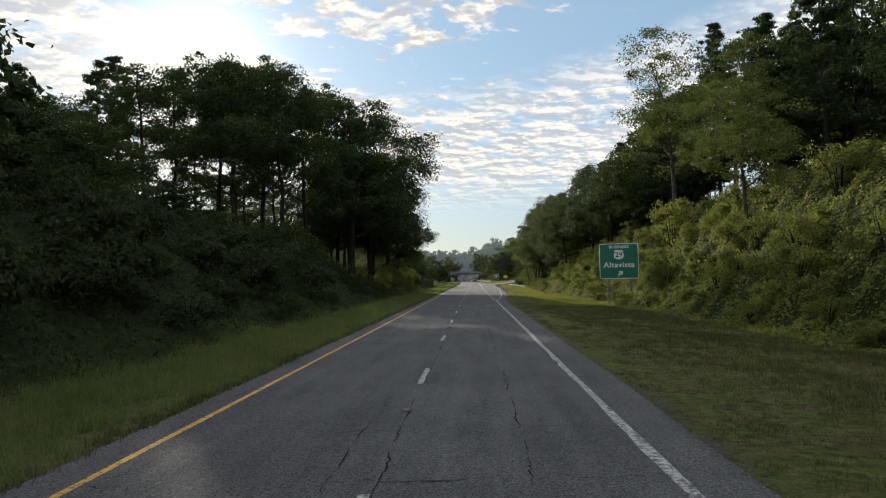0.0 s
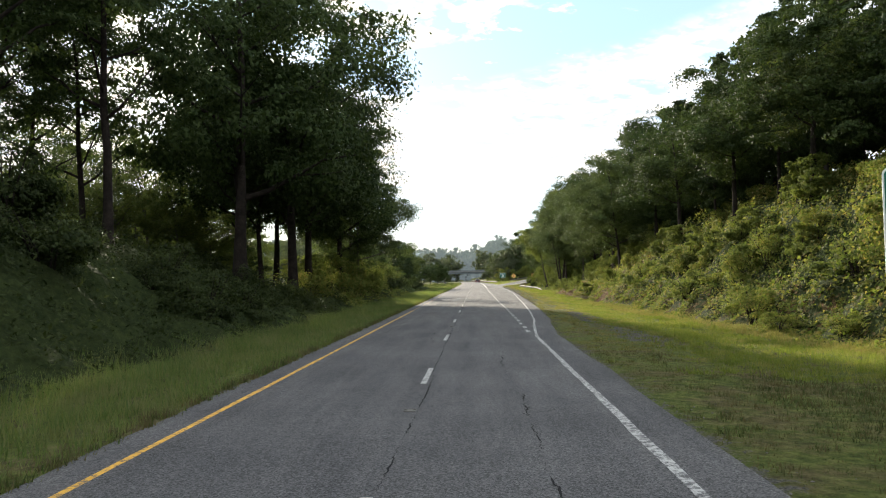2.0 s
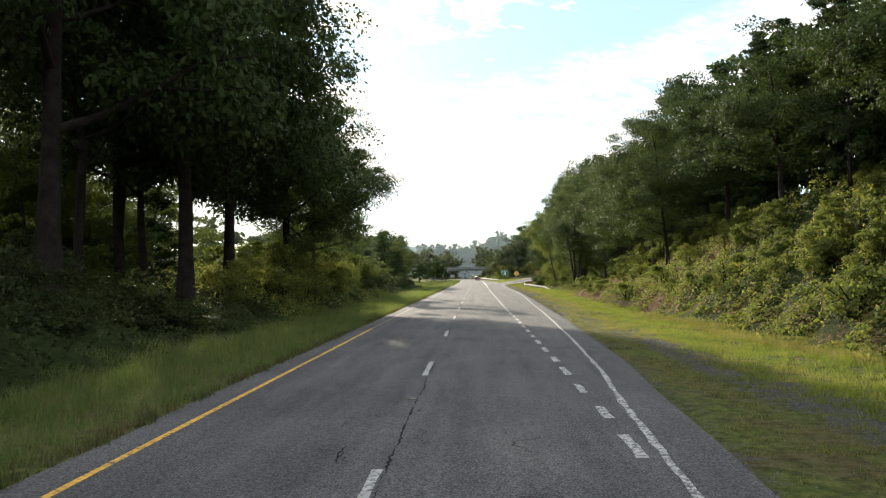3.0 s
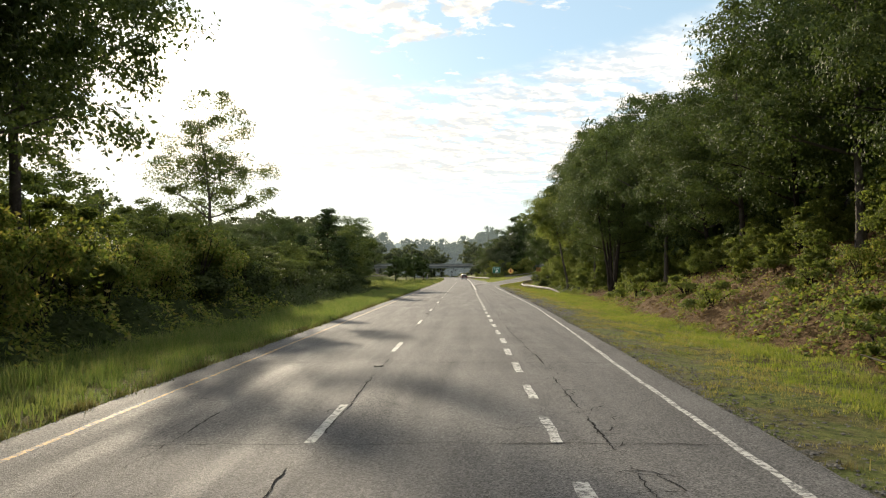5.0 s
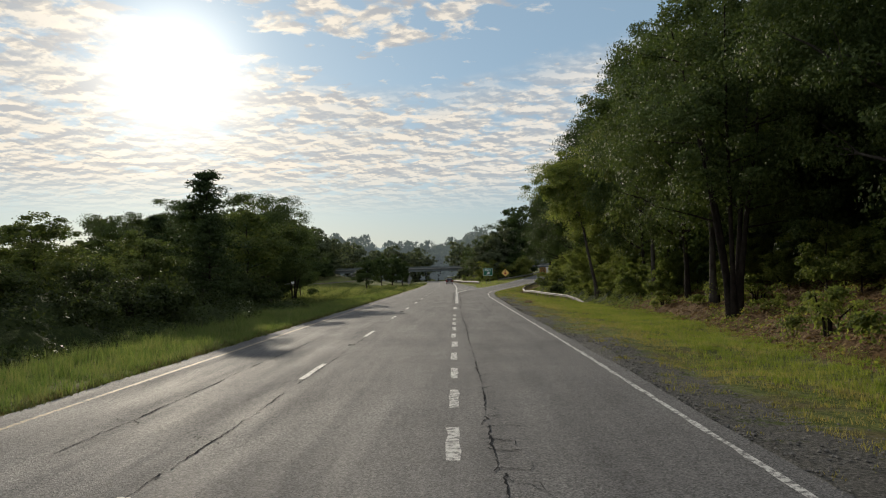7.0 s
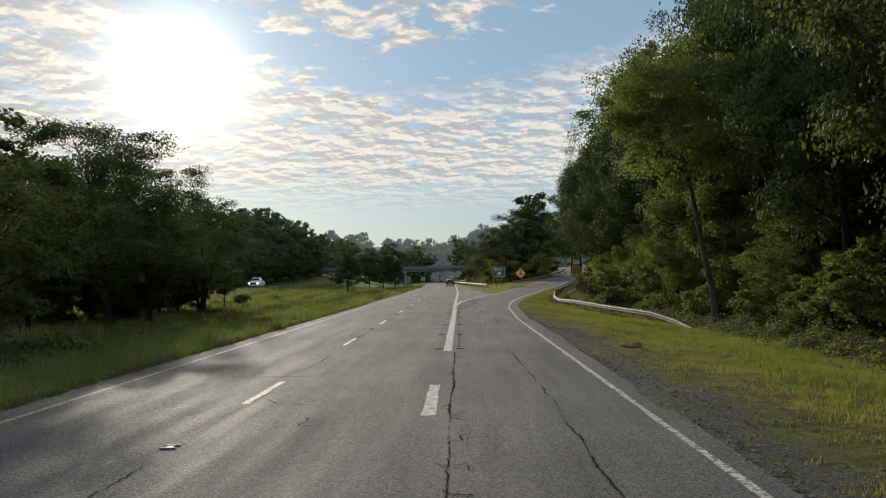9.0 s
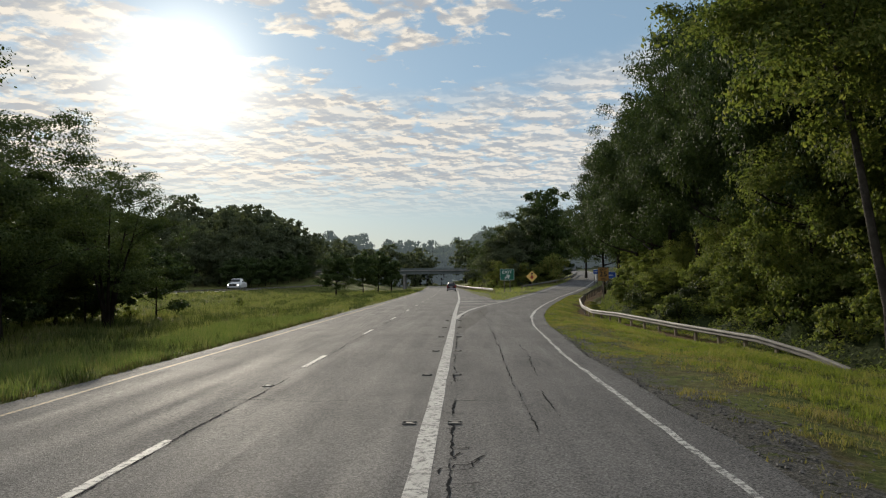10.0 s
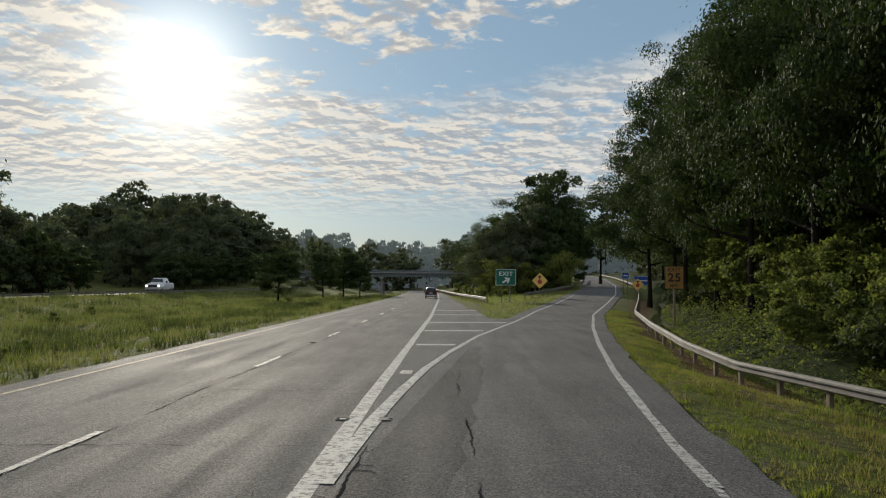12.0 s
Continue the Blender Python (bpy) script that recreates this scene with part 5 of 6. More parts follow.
        skyline.append((r.uniform(-210, 160), y, r.uniform(0.9, 1.5), r.uniform(0, 360), r.uniform(1.0, 1.4) * np.interp(y, [600, 800], [0.85, 1.3])))
    join_woods(skyline, "skyline_woods", M_SKYLINE, "skyline trees behind the bridge, haze painted as glow")
    for child in list(far_tree.children):
        bpy.data.objects.remove(child)
    bpy.data.objects.remove(far_tree)


build_far_woods()



def haze_glow_material(glow):
    """Woods with haze painted in as a glow; the farther, the paler."""
    m, t, b, pos = material("haze_glow_woods")
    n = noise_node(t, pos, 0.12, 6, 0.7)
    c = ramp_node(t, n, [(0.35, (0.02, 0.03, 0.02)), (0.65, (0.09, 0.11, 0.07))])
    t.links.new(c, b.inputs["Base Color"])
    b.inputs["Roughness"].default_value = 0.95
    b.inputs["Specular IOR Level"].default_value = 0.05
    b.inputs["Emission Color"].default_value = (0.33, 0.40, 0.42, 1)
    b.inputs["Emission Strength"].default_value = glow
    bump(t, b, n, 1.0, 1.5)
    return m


def build_ridge():
    """The wooded far ridge: a backdrop of rounded tree tops in three ranks."""
    for row, (y0, lift, seed) in enumerate(((820, 12, 44), (1000, 22, 45), (1350, 42, 46))):
        xs = graded([(-900, -300, 14), (-300, 260, 1.6), (260, 900, 14)])
        r = np.random.default_rng(seed)
        tops = np.zeros(len(xs))
        for i in range(150):
            c, w, h = r.uniform(-320, 280), r.uniform(3, 8), r.uniform(2, 6)
            tops = np.maximum(tops, h * np.sqrt(np.clip(1 - ((xs - c) / w) ** 2, 0, 1)))
        tops += 0.5 * np.abs(lumps(xs, xs * 0, 3, seed + 1))
        swell = 1 + 0.16 * lumps(xs, xs * 0, 190, seed + 2)
        gap = 1 - (0.9 * (1 - step(8, 34, np.abs(xs + 16)))) if row == 0 else 1.0
        hgt = (lift * swell + tops) * gap
        u = np.linspace(0, 1, 9)
        V = np.stack([np.repeat(xs[:, None], 9, 1), y0 + 26 * (u[None] - 1) * np.ones((len(xs), 1)) + 6 * lumps(xs[:, None], u[None] * 40, 9, seed + 3), -4 + (hgt[:, None] + 4) * np.sin(u[None] * np.pi / 2) ** 0.7], -1)
        n = len(xs)
        i = np.arange(n - 1)[:, None] * 9 + np.arange(8)[None]
        f = np.stack([i, i + 9, i + 10, i + 1], -1).reshape(-1, 4)
        ob = from_arrays("backdrop", V.reshape(-1, 3), f, haze_glow_material((0.34, 0.44, 0.56)[row]), smooth=True)
        tagged(ob, "wooded ridge on the horizon with haze painted as glow", "backdrop", kind="structure")


build_ridge()

# ---- undergrowth, grass, litter ----


def scatter(r, n, x0, x1, y0, y1):
    return r.uniform(x0, x1, n), r.uniform(y0, y1, n)


def surface_normals(x, y):
    e = 0.4
    gx = (ground_z(x + e, y) - ground_z(x - e, y)) / (2 * e)
    gy = (ground_z(x, y + e) - ground_z(x, y - e)) / (2 * e)
    return unit(np.stack([-gx, -gy, np.ones_like(gx)], 1))


def cover(name, r, x, y, size, mat, label, depth=1.0, slim=0.7):
    m = mound(x, y)
    up = r.uniform(0.35, 1.05, len(x)) * m * depth + r.uniform(0.02, 0.18, len(x))
    c = np.stack([x, y, ground_z(x, y) + up], 1)
    v, f = leaf_arrays(c, surface_normals(x, y) + np.array([0, 0, 0.3]), size, r, slim)
    ob = from_arrays(name, v, f, mat)
    return tagged(ob, label, "undergrowth", kind="stuff")


r = np.random.default_rng(51)
x, y = scatter(r, 210000, 12.6, 25, -14, 135)
toe = toe_x(y)
k = (x > toe - 0.5 - 0.8 * r.random(len(x)) + np.interp(y, [48, 64], [0.0, 2.2]) * (0.5 + 0.7 * lumps(x, y, 3.2, 63))) & (r.random(len(x)) < np.interp(y, [100, 135], [1.0, 0.35]))
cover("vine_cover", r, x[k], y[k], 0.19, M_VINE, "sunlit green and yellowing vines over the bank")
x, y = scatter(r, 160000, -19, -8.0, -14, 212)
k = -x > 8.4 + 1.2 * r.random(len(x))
# the stretch in sun takes the brighter leaves, the rest the darkened brush
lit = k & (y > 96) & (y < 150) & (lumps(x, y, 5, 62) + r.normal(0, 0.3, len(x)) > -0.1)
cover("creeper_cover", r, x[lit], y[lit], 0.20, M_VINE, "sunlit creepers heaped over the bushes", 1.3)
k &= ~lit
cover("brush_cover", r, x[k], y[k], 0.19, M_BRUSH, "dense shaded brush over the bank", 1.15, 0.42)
x, y = scatter(r, 150000, 13.0, 27, 118, 305)
toe = toe_x(y)
k = (x > toe - 0.2) & (lumps(x, y, 3.4, 61) + 1.1 * step(198, 216, y) > 0.25)
k1, k2 = k & (y < 202), k & (y >= 202)
cover("slope_plants", r, x[k1], y[k1], 0.13, M_VINE, "low plants and creepers under the trees", 1.2)
# paler leaves paint in light on the bank's farther stretch
cover("shade_plants", r, x[k2], y[k2], 0.15, M_LEAF_SUNLIT, "dark creepers over the shaded bank", 1.2)
x, y = scatter(r, 36000, 12.6, 24, 58, 214)
toe = toe_x(y)
k = (x > toe - 0.6 * r.random(len(x))) & ((y > 102) | ((x < toe + 3.2) & (r.random(len(x)) < 0.3)))
x, y = x[k], y[k]
v, f = leaf_arrays(np.stack([x, y, ground_z(x, y) + 0.55 * mound(x, y) + r.uniform(0.0, 0.07, len(x))], 1), surface_normals(x, y) * 2.0, 0.2, r, 0.6)
tagged(from_arrays("leaf_litter", v, f, M_DEAD), "brown fallen leaves on the slope", "leaf litter", kind="stuff")

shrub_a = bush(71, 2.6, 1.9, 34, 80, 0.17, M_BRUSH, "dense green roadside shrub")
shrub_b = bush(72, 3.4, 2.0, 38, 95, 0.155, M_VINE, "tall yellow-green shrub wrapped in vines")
shrub_c = bush(73, 1.4, 1.3, 22, 70, 0.13, M_LEAF_SUNLIT, "low leafy green bush")


def build_shrubs():
    r = np.random.default_rng(77)
    a, b, c = [], [], []
    for i in range(46):
        y = -8 + i * 1.55 + r.uniform(-1, 1)
        a.append((-r.uniform(11.4, 18), y, r.uniform(0.7, 1.3), r.uniform(0, 360), r.uniform(0.8, 1.3)))
    for i in range(14):
        a.append((-r.uniform(20, 33), 60 + i * 3.4, r.uniform(1.2, 1.8), r.uniform(0, 360), r.uniform(0.9, 1.3)))
    for i in range(14):
        a.append((-r.uniform(10.8, 13), 64 + i * 2.6, r.uniform(0.45, 0.75), r.uniform(0, 360), r.uniform(0.7, 1.0)))
    for i in range(44):
        y = 102 + i * 2.4 + r.uniform(-1, 1)
        a.append((-r.uniform(11.4, 19), y, r.uniform(0.7, 1.3), r.uniform(0, 360), r.uniform(0.8, 1.3)))
    for i in range(40):
        y = 0 + i * 3.3 + r.uniform(-1, 1)
        b.append((r.uniform(17, 24), y, r.uniform(0.6, 1.2) * (1.0 if y < 70 else 0.55), r.uniform(0, 360), r.uniform(0.8, 1.4)))
    for i in range(24):
        y = 98 + i * 2.0 + r.uniform(-1, 1)
        b.append((-r.uniform(10.8, 14), y, r.uniform(0.7, 1.15), r.uniform(0, 360), r.uniform(0.9, 1.3)))
    for i in range(26):
        y = -6 + i * 4.0 + r.uniform(-1, 1)
        b.append((r.uniform(14.4, 17.5), y, r.uniform(0.35, 0.75), r.uniform(0, 360), r.uniform(0.7, 1.1)))
    for i in range(46):
        y = 5 + i * 5.6 + r.uniform(-2, 2)
        toe = float(toe_x(y))
        c.append((toe + r.uniform(0.6, 5), y, r.uniform(0.7, 1.5), r.uniform(0, 360), r.uniform(0.8, 1.2)))
    for x, y, s in ((-10.5, 262, 0.4), (-11.5, 266, 0.45), (-21, 286, 0.7), (-20.5, 357, 0.8), (-16, 345, 0.6), (-25, 300, 0.7), (-18.5, 402, 0.9), (-23, 262, 0.8), (-20, 252, 0.8), (12, 345, 1.2), (9.8, 352, 1.3), (14, 352, 1.4), (17, 356, 1.3), (8.2, 366, 1.4), (7.0, 392, 1.6), (20, 352, 1.2)):
        c.append((x, y, s, r.uniform(0, 360), 1.0))
    for y in np.arange(208, 330, 2.2):
        k = 0.5 if y < 238 else 1.0
        x = float(toe_x(y)) + r.uniform(0.8, 6.4)
        if 270 < y < 291:
            x += 3.5
        (c if y < 244 else a).append((x, y, k * r.uniform(0.6, 1.1), r.uniform(0, 360), r.uniform(0.9, 1.3)))
    for i in range(26):
        y = r.uniform(352, 374)
        b.append((r.uniform(10.5, 24), y, r.uniform(1.0, 1.7), r.uniform(0, 360), r.uniform(0.9, 1.3)))
    # bushes massed along the shaded left slope
    for i in range(46):
        q = r.uniform(10, 92)
        a.append((-r.uniform(9.8, 16.0), q, r.uniform(0.45, 1.0), r.uniform(0, 360), r.uniform(0.7, 1.1)))
    plant(shrub_a, a)
    plant(shrub_b, b)
    plant(shrub_c, c)


build_shrubs()


def grass_arrays(r, x, y, z, height, blades, width):
    """Tufts of bent three-cornered blades."""
    n = len(x)
    w = np.repeat(np.arange(n), blades)
    m = len(w)
    a = r.uniform(0, 6.283, m)
    h = height[w] * r.uniform(0.5, 1.25, m)
    bx, by = x[w] + r.normal(0, 0.07, m), y[w] + r.normal(0, 0.07, m)
    bend = h * r.uniform(0.15, 0.75, m)
    dx, dy = np.cos(a), np.sin(a)
    base = np.stack([bx, by, z[w] - 0.03], 1)
    side = np.stack([-dy, dx, 0 * dx], 1) * (width * r.uniform(0.6, 1.3, m))[:, None]
    tip = base + np.stack([dx * bend, dy * bend, h], 1)
    v = np.stack([base - side, base + side, tip], 1).reshape(-1, 3)
    return v, np.arange(m * 3, dtype=np.int32).reshape(-1, 3)


def grow(name, r, x, y, height, blades, width, mat, label):
    v, f = grass_arrays(r, x, y, ground_z(x, y), height, blades, width)
    return tagged(from_arrays(name, v, f, mat), label, "grass", kind="stuff")


r = np.random.default_rng(81)
x, y = scatter(r, 62000, -10.2, -4.25, -14, 250)
k = (x < line_x(y) - 4.3 - 0.25 * r.random(len(x)))
x, y = x[k], y[k]
grow("left_verge_grass", r, x, y, 0.20 + 0.20 * step(4.6, 8.5, -x) + 0.09 * lumps(x, y, 5, 91) + 0.13 * lumps(x, y, 1.1, 97), 5, 0.012, M_GRASS_SHADED, "long grass beside the road, shade painted into its blades")
# a dark row of tufts stands in for the shadow under the overhanging grass
x, y = scatter(r, 7000, 0.0, 0.5, -14, 250)
x = line_x(y) - 4.36 - x * r.random(len(x)) + 0.05 * lumps(x, y, 1.5, 104)
k = lumps(x, y, 1.2, 105) > -0.45
x, y = x[k], y[k]
grow("edge_tufts", r, x, y, 0.15 + 0.08 * lumps(x, y, 0.7, 106), 6, 0.014, M_VERGE, "rough tufts, dark in place of the shadow at the pavement's edge")
x, y = scatter(r, 330000, 4.7, 19.2, -14, 300)
pr = pave_r(y)
away = x - pr
bare = (lumps(x, y, 4.5, 92) > 0.55) & (away < 2)
bare |= (np.abs(x - 7.6) < 0.7 + 0.6 * lumps(x, y, 3, 114)) & (y > 49) & (y < 84) & (lumps(x, y, 1.3, 113) + r.normal(0, 0.3, len(x)) > 0.0)
stony = (away < 2.4) & (y > 136) & (y < 236) & (lumps(x, y, 2.0, 94) + 0.5 * lumps(x, y, 0.7, 95) > np.interp(away, [0, 2.4], [-0.45, 0.6]))
thin = lumps(x, y, 1.1, 99) + 0.6 * lumps(x, y, 4, 100) > 0.15 + 0.5 * r.random(len(x))
k = (away > 0.05 + 0.2 * r.random(len(x))) & ~thin & (x < toe_x(y) + 0.6) & ~bare & ~stony & ((np.abs(x - rail_x(y)) > 0.3 + 0.7 * r.random(len(x))) | (y < 236))
x, y, away = x[k], y[k], away[k]
mix = lumps(x, y, 3.0, 107) + 0.5 * lumps(x, y, 0.9, 108) + r.normal(0, 0.25, len(x))
# bright blades begin past y 50, where sunlight is painted on the verge
sun_band = (y > 50) & (away + 1.4 * mix > np.interp(y, [90, 130], [2.6, 3.3]))
straw = ~sun_band & (y > 56) & (mix < 0.6)
rest = ~sun_band & ~straw & (r.random(len(x)) < 0.75)
for name, pick, rise, mat, label in (("right_verge_grass", rest, 0.075, M_VERGE, "short patchy grass beside the road"), ("lush_verge_grass", sun_band & (r.random(len(x)) < 0.85), 0.10, M_BRIGHT, "yellow-green grass along the bank's foot, brightened by painted sun"), ("dry_verge_grass", straw & (r.random(len(x)) < 0.9), 0.07, M_STRAW, "straw-coloured dry grass near the pavement")):
    gx, gy = x[pick], y[pick]
    grow(name, r, gx, gy, 0.9 * rise + 0.07 * step(1, 5, away[pick]) + 0.035 * lumps(gx, gy, 2.2, 93) + 0.06 * np.maximum(0, lumps(gx, gy, 0.8, 98)), 5, 0.012, mat, label)
near, y = scatter(r, 15000, -1.6, 3.0, 44, 108)
x = near + toe_x(y)
k = lumps(x, y, 2.4, 111) + r.normal(0, 0.3, len(x)) > np.interp(near, [0.5, 3.0], [-0.6, 0.5])
x, y = x[k], y[k]
grow("bank_grass", r, x, y, 0.24 + 0.12 * lumps(x, y, 1.4, 112), 6, 0.014, M_STRAW, "sunlit straw-coloured grass at the foot of the bank")
near, y = scatter(r, 15000, 0.1, 2.5, 222, 300)
x = near + pave_r(y)
k = (near > 0.1) & (near < 1.9 + 0.6 * lumps(x, y, 3, 101)) & (lumps(x, y, 1.3, 102) < 0.5)
x, y = x[k], y[k]
grow("edge_turf", r, x, y, 0.07 + 0.03 * lumps(x, y, 0.8, 103), 6, 0.014, M_BRIGHT, "bright short turf along the ramp's edge")
x, y = scatter(r, 44000, -40, -4.4, 205, 420)
k = (x < line_x(y) - 4.4) & (x > line_x(y) - 39.5)
x, y = x[k], y[k]
weedy = lumps(x, y, 9, 111) + 0.6 * lumps(x, y, 2.5, 112) + 0.5 * np.exp(-((x + 13) / 4.0) ** 2) + r.normal(0, 0.2, len(x)) > 0.62
for name, pick, more, mat, label in (("meadow_grass", ~weedy, 0.0, M_MEADOW, "tall uncut grass in the median"), ("meadow_weeds", weedy, 0.22, M_WEED, "dark rank weeds standing in the median grass")):
    gx, gy = x[pick], y[pick]
    grow(name, r, gx, gy, more + 0.20 + 0.22 * step(7, 12, -gx) + 0.14 * lumps(gx, gy, 7, 95), 6, 0.022, mat, label)
x, y = scatter(r, 9000, 5, 30, 286, 380)
k = (x > np.interp(y, [286, 300, 318, 345, 400], [7.6, 8.1, 8.4, 7.2, 6.0]) + line_x(y)) & (x < gore_x(y) - 1.1)
x, y = x[k], y[k]
grow("gore_grass", r, x, y, 0.20 + 0.1 * lumps(x, y, 4, 96), 6, 0.02, M_GRASS, "bright grass between the highway and the ramp")


def stones(name, r, x, y, size, mat, label):
    """Small angular stones, each a bent six-cornered solid."""
    n = len(x)
    o = np.array([[1, 0, 0], [-1, 0, 0], [0, 1, 0], [0, -1, 0], [0, 0, 1], [0, 0, -1]], float)
    t = np.array([[0, 2, 4], [2, 1, 4], [1, 3, 4], [3, 0, 4], [2, 0, 5], [1, 2, 5], [3, 1, 5], [0, 3, 5]])
    s = size * r.uniform(0.5, 1.6, n)
    v = o[None] * r.uniform(0.5, 1.1, (n, 6, 1)) * np.stack([s, s * r.uniform(0.6, 1, n), s * 0.55], 1)[:, None]
    a = r.uniform(0, 6.283, n)
    c, si = np.cos(a)[:, None], np.sin(a)[:, None]
    v = np.stack([v[..., 0] * c - v[..., 1] * si, v[..., 0] * si + v[..., 1] * c, v[..., 2]], -1)
    v += np.stack([x, y, ground_z(x, y) + s * 0.2], 1)[:, None]
    f = (t[None] + np.arange(n)[:, None, None] * 6).reshape(-1, 3)
    return tagged(from_arrays(name, v.reshape(-1, 3), f, mat), label, "gravel", kind="stuff")


x, y = scatter(r, 7000, 0, 2.8, 100, 236)
x = x * r.random(len(x)) + pave_r(y) - 0.05
stones("gravel", r, x, y, 0.035, M_PEBBLE, "loose grey gravel along the pavement's edge")
x, y = scatter(r, 2600, 0, 1.2, -14, 300)
x = x * r.random(len(x)) ** 2 + pave_r(y) - 0.05
stones("edge_gravel", r, x, y, 0.025, M_PEBBLE, "scattered pebbles by the pavement's edge")

# ---- guard rails ----


def path_points(stops, pitch):
    p = np.array(stops, float)
    d = np.concatenate([[0], np.cumsum(np.linalg.norm(np.diff(p, axis=0), axis=1))])
    s = np.arange(0, d[-1], pitch)
    return np.stack([np.interp(s, d, p[:, k]) for k in range(p.shape[1])], 1)


def guard_rail(stops, label, side=1.0, posts=True, mat=M_STEEL):
    """Folded steel beam on posts; stops are x, y and ground height."""
    ob = thing("guard_rail", label, "guard rail", "guard rails")
    p = path_points(stops, 1.27)
    d = unit(np.gradient(p[:, :2], axis=0))
    s = np.stack([-d[:, 1], d[:, 0]], 1) * side
    prof = [(0.0, 0.42), (0.05, 0.45), (0.08, 0.47), (0.08, 0.52), (0.0, 0.555), (0.0, 0.585), (0.08, 0.62), (0.08, 0.67), (0.05, 0.70), (0.0, 0.73)]
    m = len(prof)
    rows = []
    for off, hz in prof:
        rows.append(np.stack([p[:, 0] + s[:, 0] * off, p[:, 1] + s[:, 1] * off, p[:, 2] + hz], 1))
    front = np.stack(rows, 1)
    back = front.copy()
    back[:, :, :2] -= s[:, None] * 0.012
    v = np.concatenate([front.reshape(-1, 3), back.reshape(-1, 3)])
    n = len(p)
    i = np.arange(n - 1)[:, None] * m + np.arange(m - 1)[None]
    f1 = np.stack([i, i + 1, i + m + 1, i + m], -1).reshape(-1, 4)
    f2 = f1[:, ::-1] + n * m
    j = np.arange(n - 1) * m
    lip = np.stack([j, j + m, j + m + n * m, j + n * m], 1)
    lip2 = np.stack([j + m - 1, j + n * m + m - 1, j + m + n * m + m - 1, j + m + m - 1], 1)
    from_arrays("beam", v, np.concatenate([f1, f2, lip, lip2]), mat, ob)
    if posts:
        bm = bmesh.new()
        box(bm, -0.085, 0.085, -0.06, 0.06, -0.35, 0.70, 0.01)
        me = bpy.data.meshes.new("post")
        bm.to_mesh(me)
        bm.free()
        me.materials.append(M_POST)
        for q in range(0, n, 2 if n > 40 else 1):
            o = new("post", me)
            o.parent = ob
            o.location = (p[q, 0] - s[q, 0] * 0.12, p[q, 1] - s[q, 1] * 0.12, p[q, 2])
            o.rotation_euler = (0, 0, math.atan2(d[q, 1], d[q, 0]))
    return ob


def grounded(pts):
    return [(x, y, gz(x, y)) for x, y in pts]


guard_rail([(17.9, 227.2, gz(17.9, 227.2) - 0.60), (17.6, 229.8, gz(17.6, 229.8) - 0.32), (17.0, 233.5, gz(17.0, 233.5) - 0.08)] + grounded([(15.8, 242), (14.8, 252), (14.3, 260), (14.5, 266), (15.9, 276.5), (18.8, 292), (23.2, 309), (28.6, 331), (36.2, 366), (46.2, 426), (52.5, 480)]), "galvanised guard rail along the exit ramp")
guard_rail(grounded([(9.0, 318), (8.2, 330), (7.0, 350), (5.4, 385), (3.6, 430), (1.2, 480), (-2, 540)]), "pale guard rail beside the highway", 1.0)
guard_rail(grounded([(14.2, 327), (18.0, 336), (23.2, 352), (29.5, 376), (36, 412)]), "guard rail on the ramp's inner side", -1.0)
guard_rail(grounded([(-39.4, 225), (-39.4, 310), (-40.0, 345), (-40.1, 400), (-36.4, 440), (-34.2, 470)]), "long weathered guard rail along the opposite carriageway", 1.0, mat=M_STEEL_DULL)
guard_rail(grounded([(-79, 385), (-77, 398), (-80, 408), (-92, 425), (-97, 438), (-99, 468)]), "bright guard rail on the hillside road", -1.0)

# ---- signs ----


def lettering(text, size, x, z, mat, parent, name="lettering", wide=1.0, bold=0.0):
    cu = bpy.data.curves.new(name, "FONT")
    cu.body, cu.size, cu.align_x, cu.align_y = text, size, "CENTER", "CENTER"
    cu.extrude, cu.offset = 0.002, bold
    cu.space_character = 1.12
    ob = new(name, cu)
    dg = bpy.context.evaluated_depsgraph_get()
    me = bpy.data.meshes.new_from_object(ob.evaluated_get(dg))
    bpy.data.objects.remove(ob)
    me.materials.clear()
    me.materials.append(mat)
    o = new(name, me)
    o.parent = parent
    o.matrix_basis = Matrix.Translation((x, -0.022, z)) @ Matrix.Rotation(radians(90), 4, "X") @ Matrix.Diagonal((wide, 1, 1, 1))
    return o


def rounded(w, h, rad, n=6):
    pts = []
    for cx, cz, a0 in ((w / 2 - rad, h / 2 - rad, 0), (-w / 2 + rad, h / 2 - rad, 90), (-w / 2 + rad, -h / 2 + rad, 180), (w / 2 - rad, -h / 2 + rad, 270)):
        for i in range(n + 1):
            a = radians(a0 + 90 * i / n)
            pts.append((cx + rad * math.cos(a), cz + rad * math.sin(a)))
    return pts


def slab(outline, y0, y1):
    """A flat plate of an outline in x and z, between two depths."""
    bm = bmesh.new()
    f = bm.faces.new([bm.verts.new((px, y1, pz)) for px, pz in outline])
    e = bmesh.ops.extrude_face_region(bm, geom=[f])
    for v in e["geom"]:
        if isinstance(v, bmesh.types.BMVert):
            v.co.y = y0
    bmesh.ops.recalc_face_normals(bm, faces=bm.faces[:])
    return bm


def moved(bm, x, z):
    bmesh.ops.translate(bm, verts=bm.verts[:], vec=(x, 0, z))
    return bm


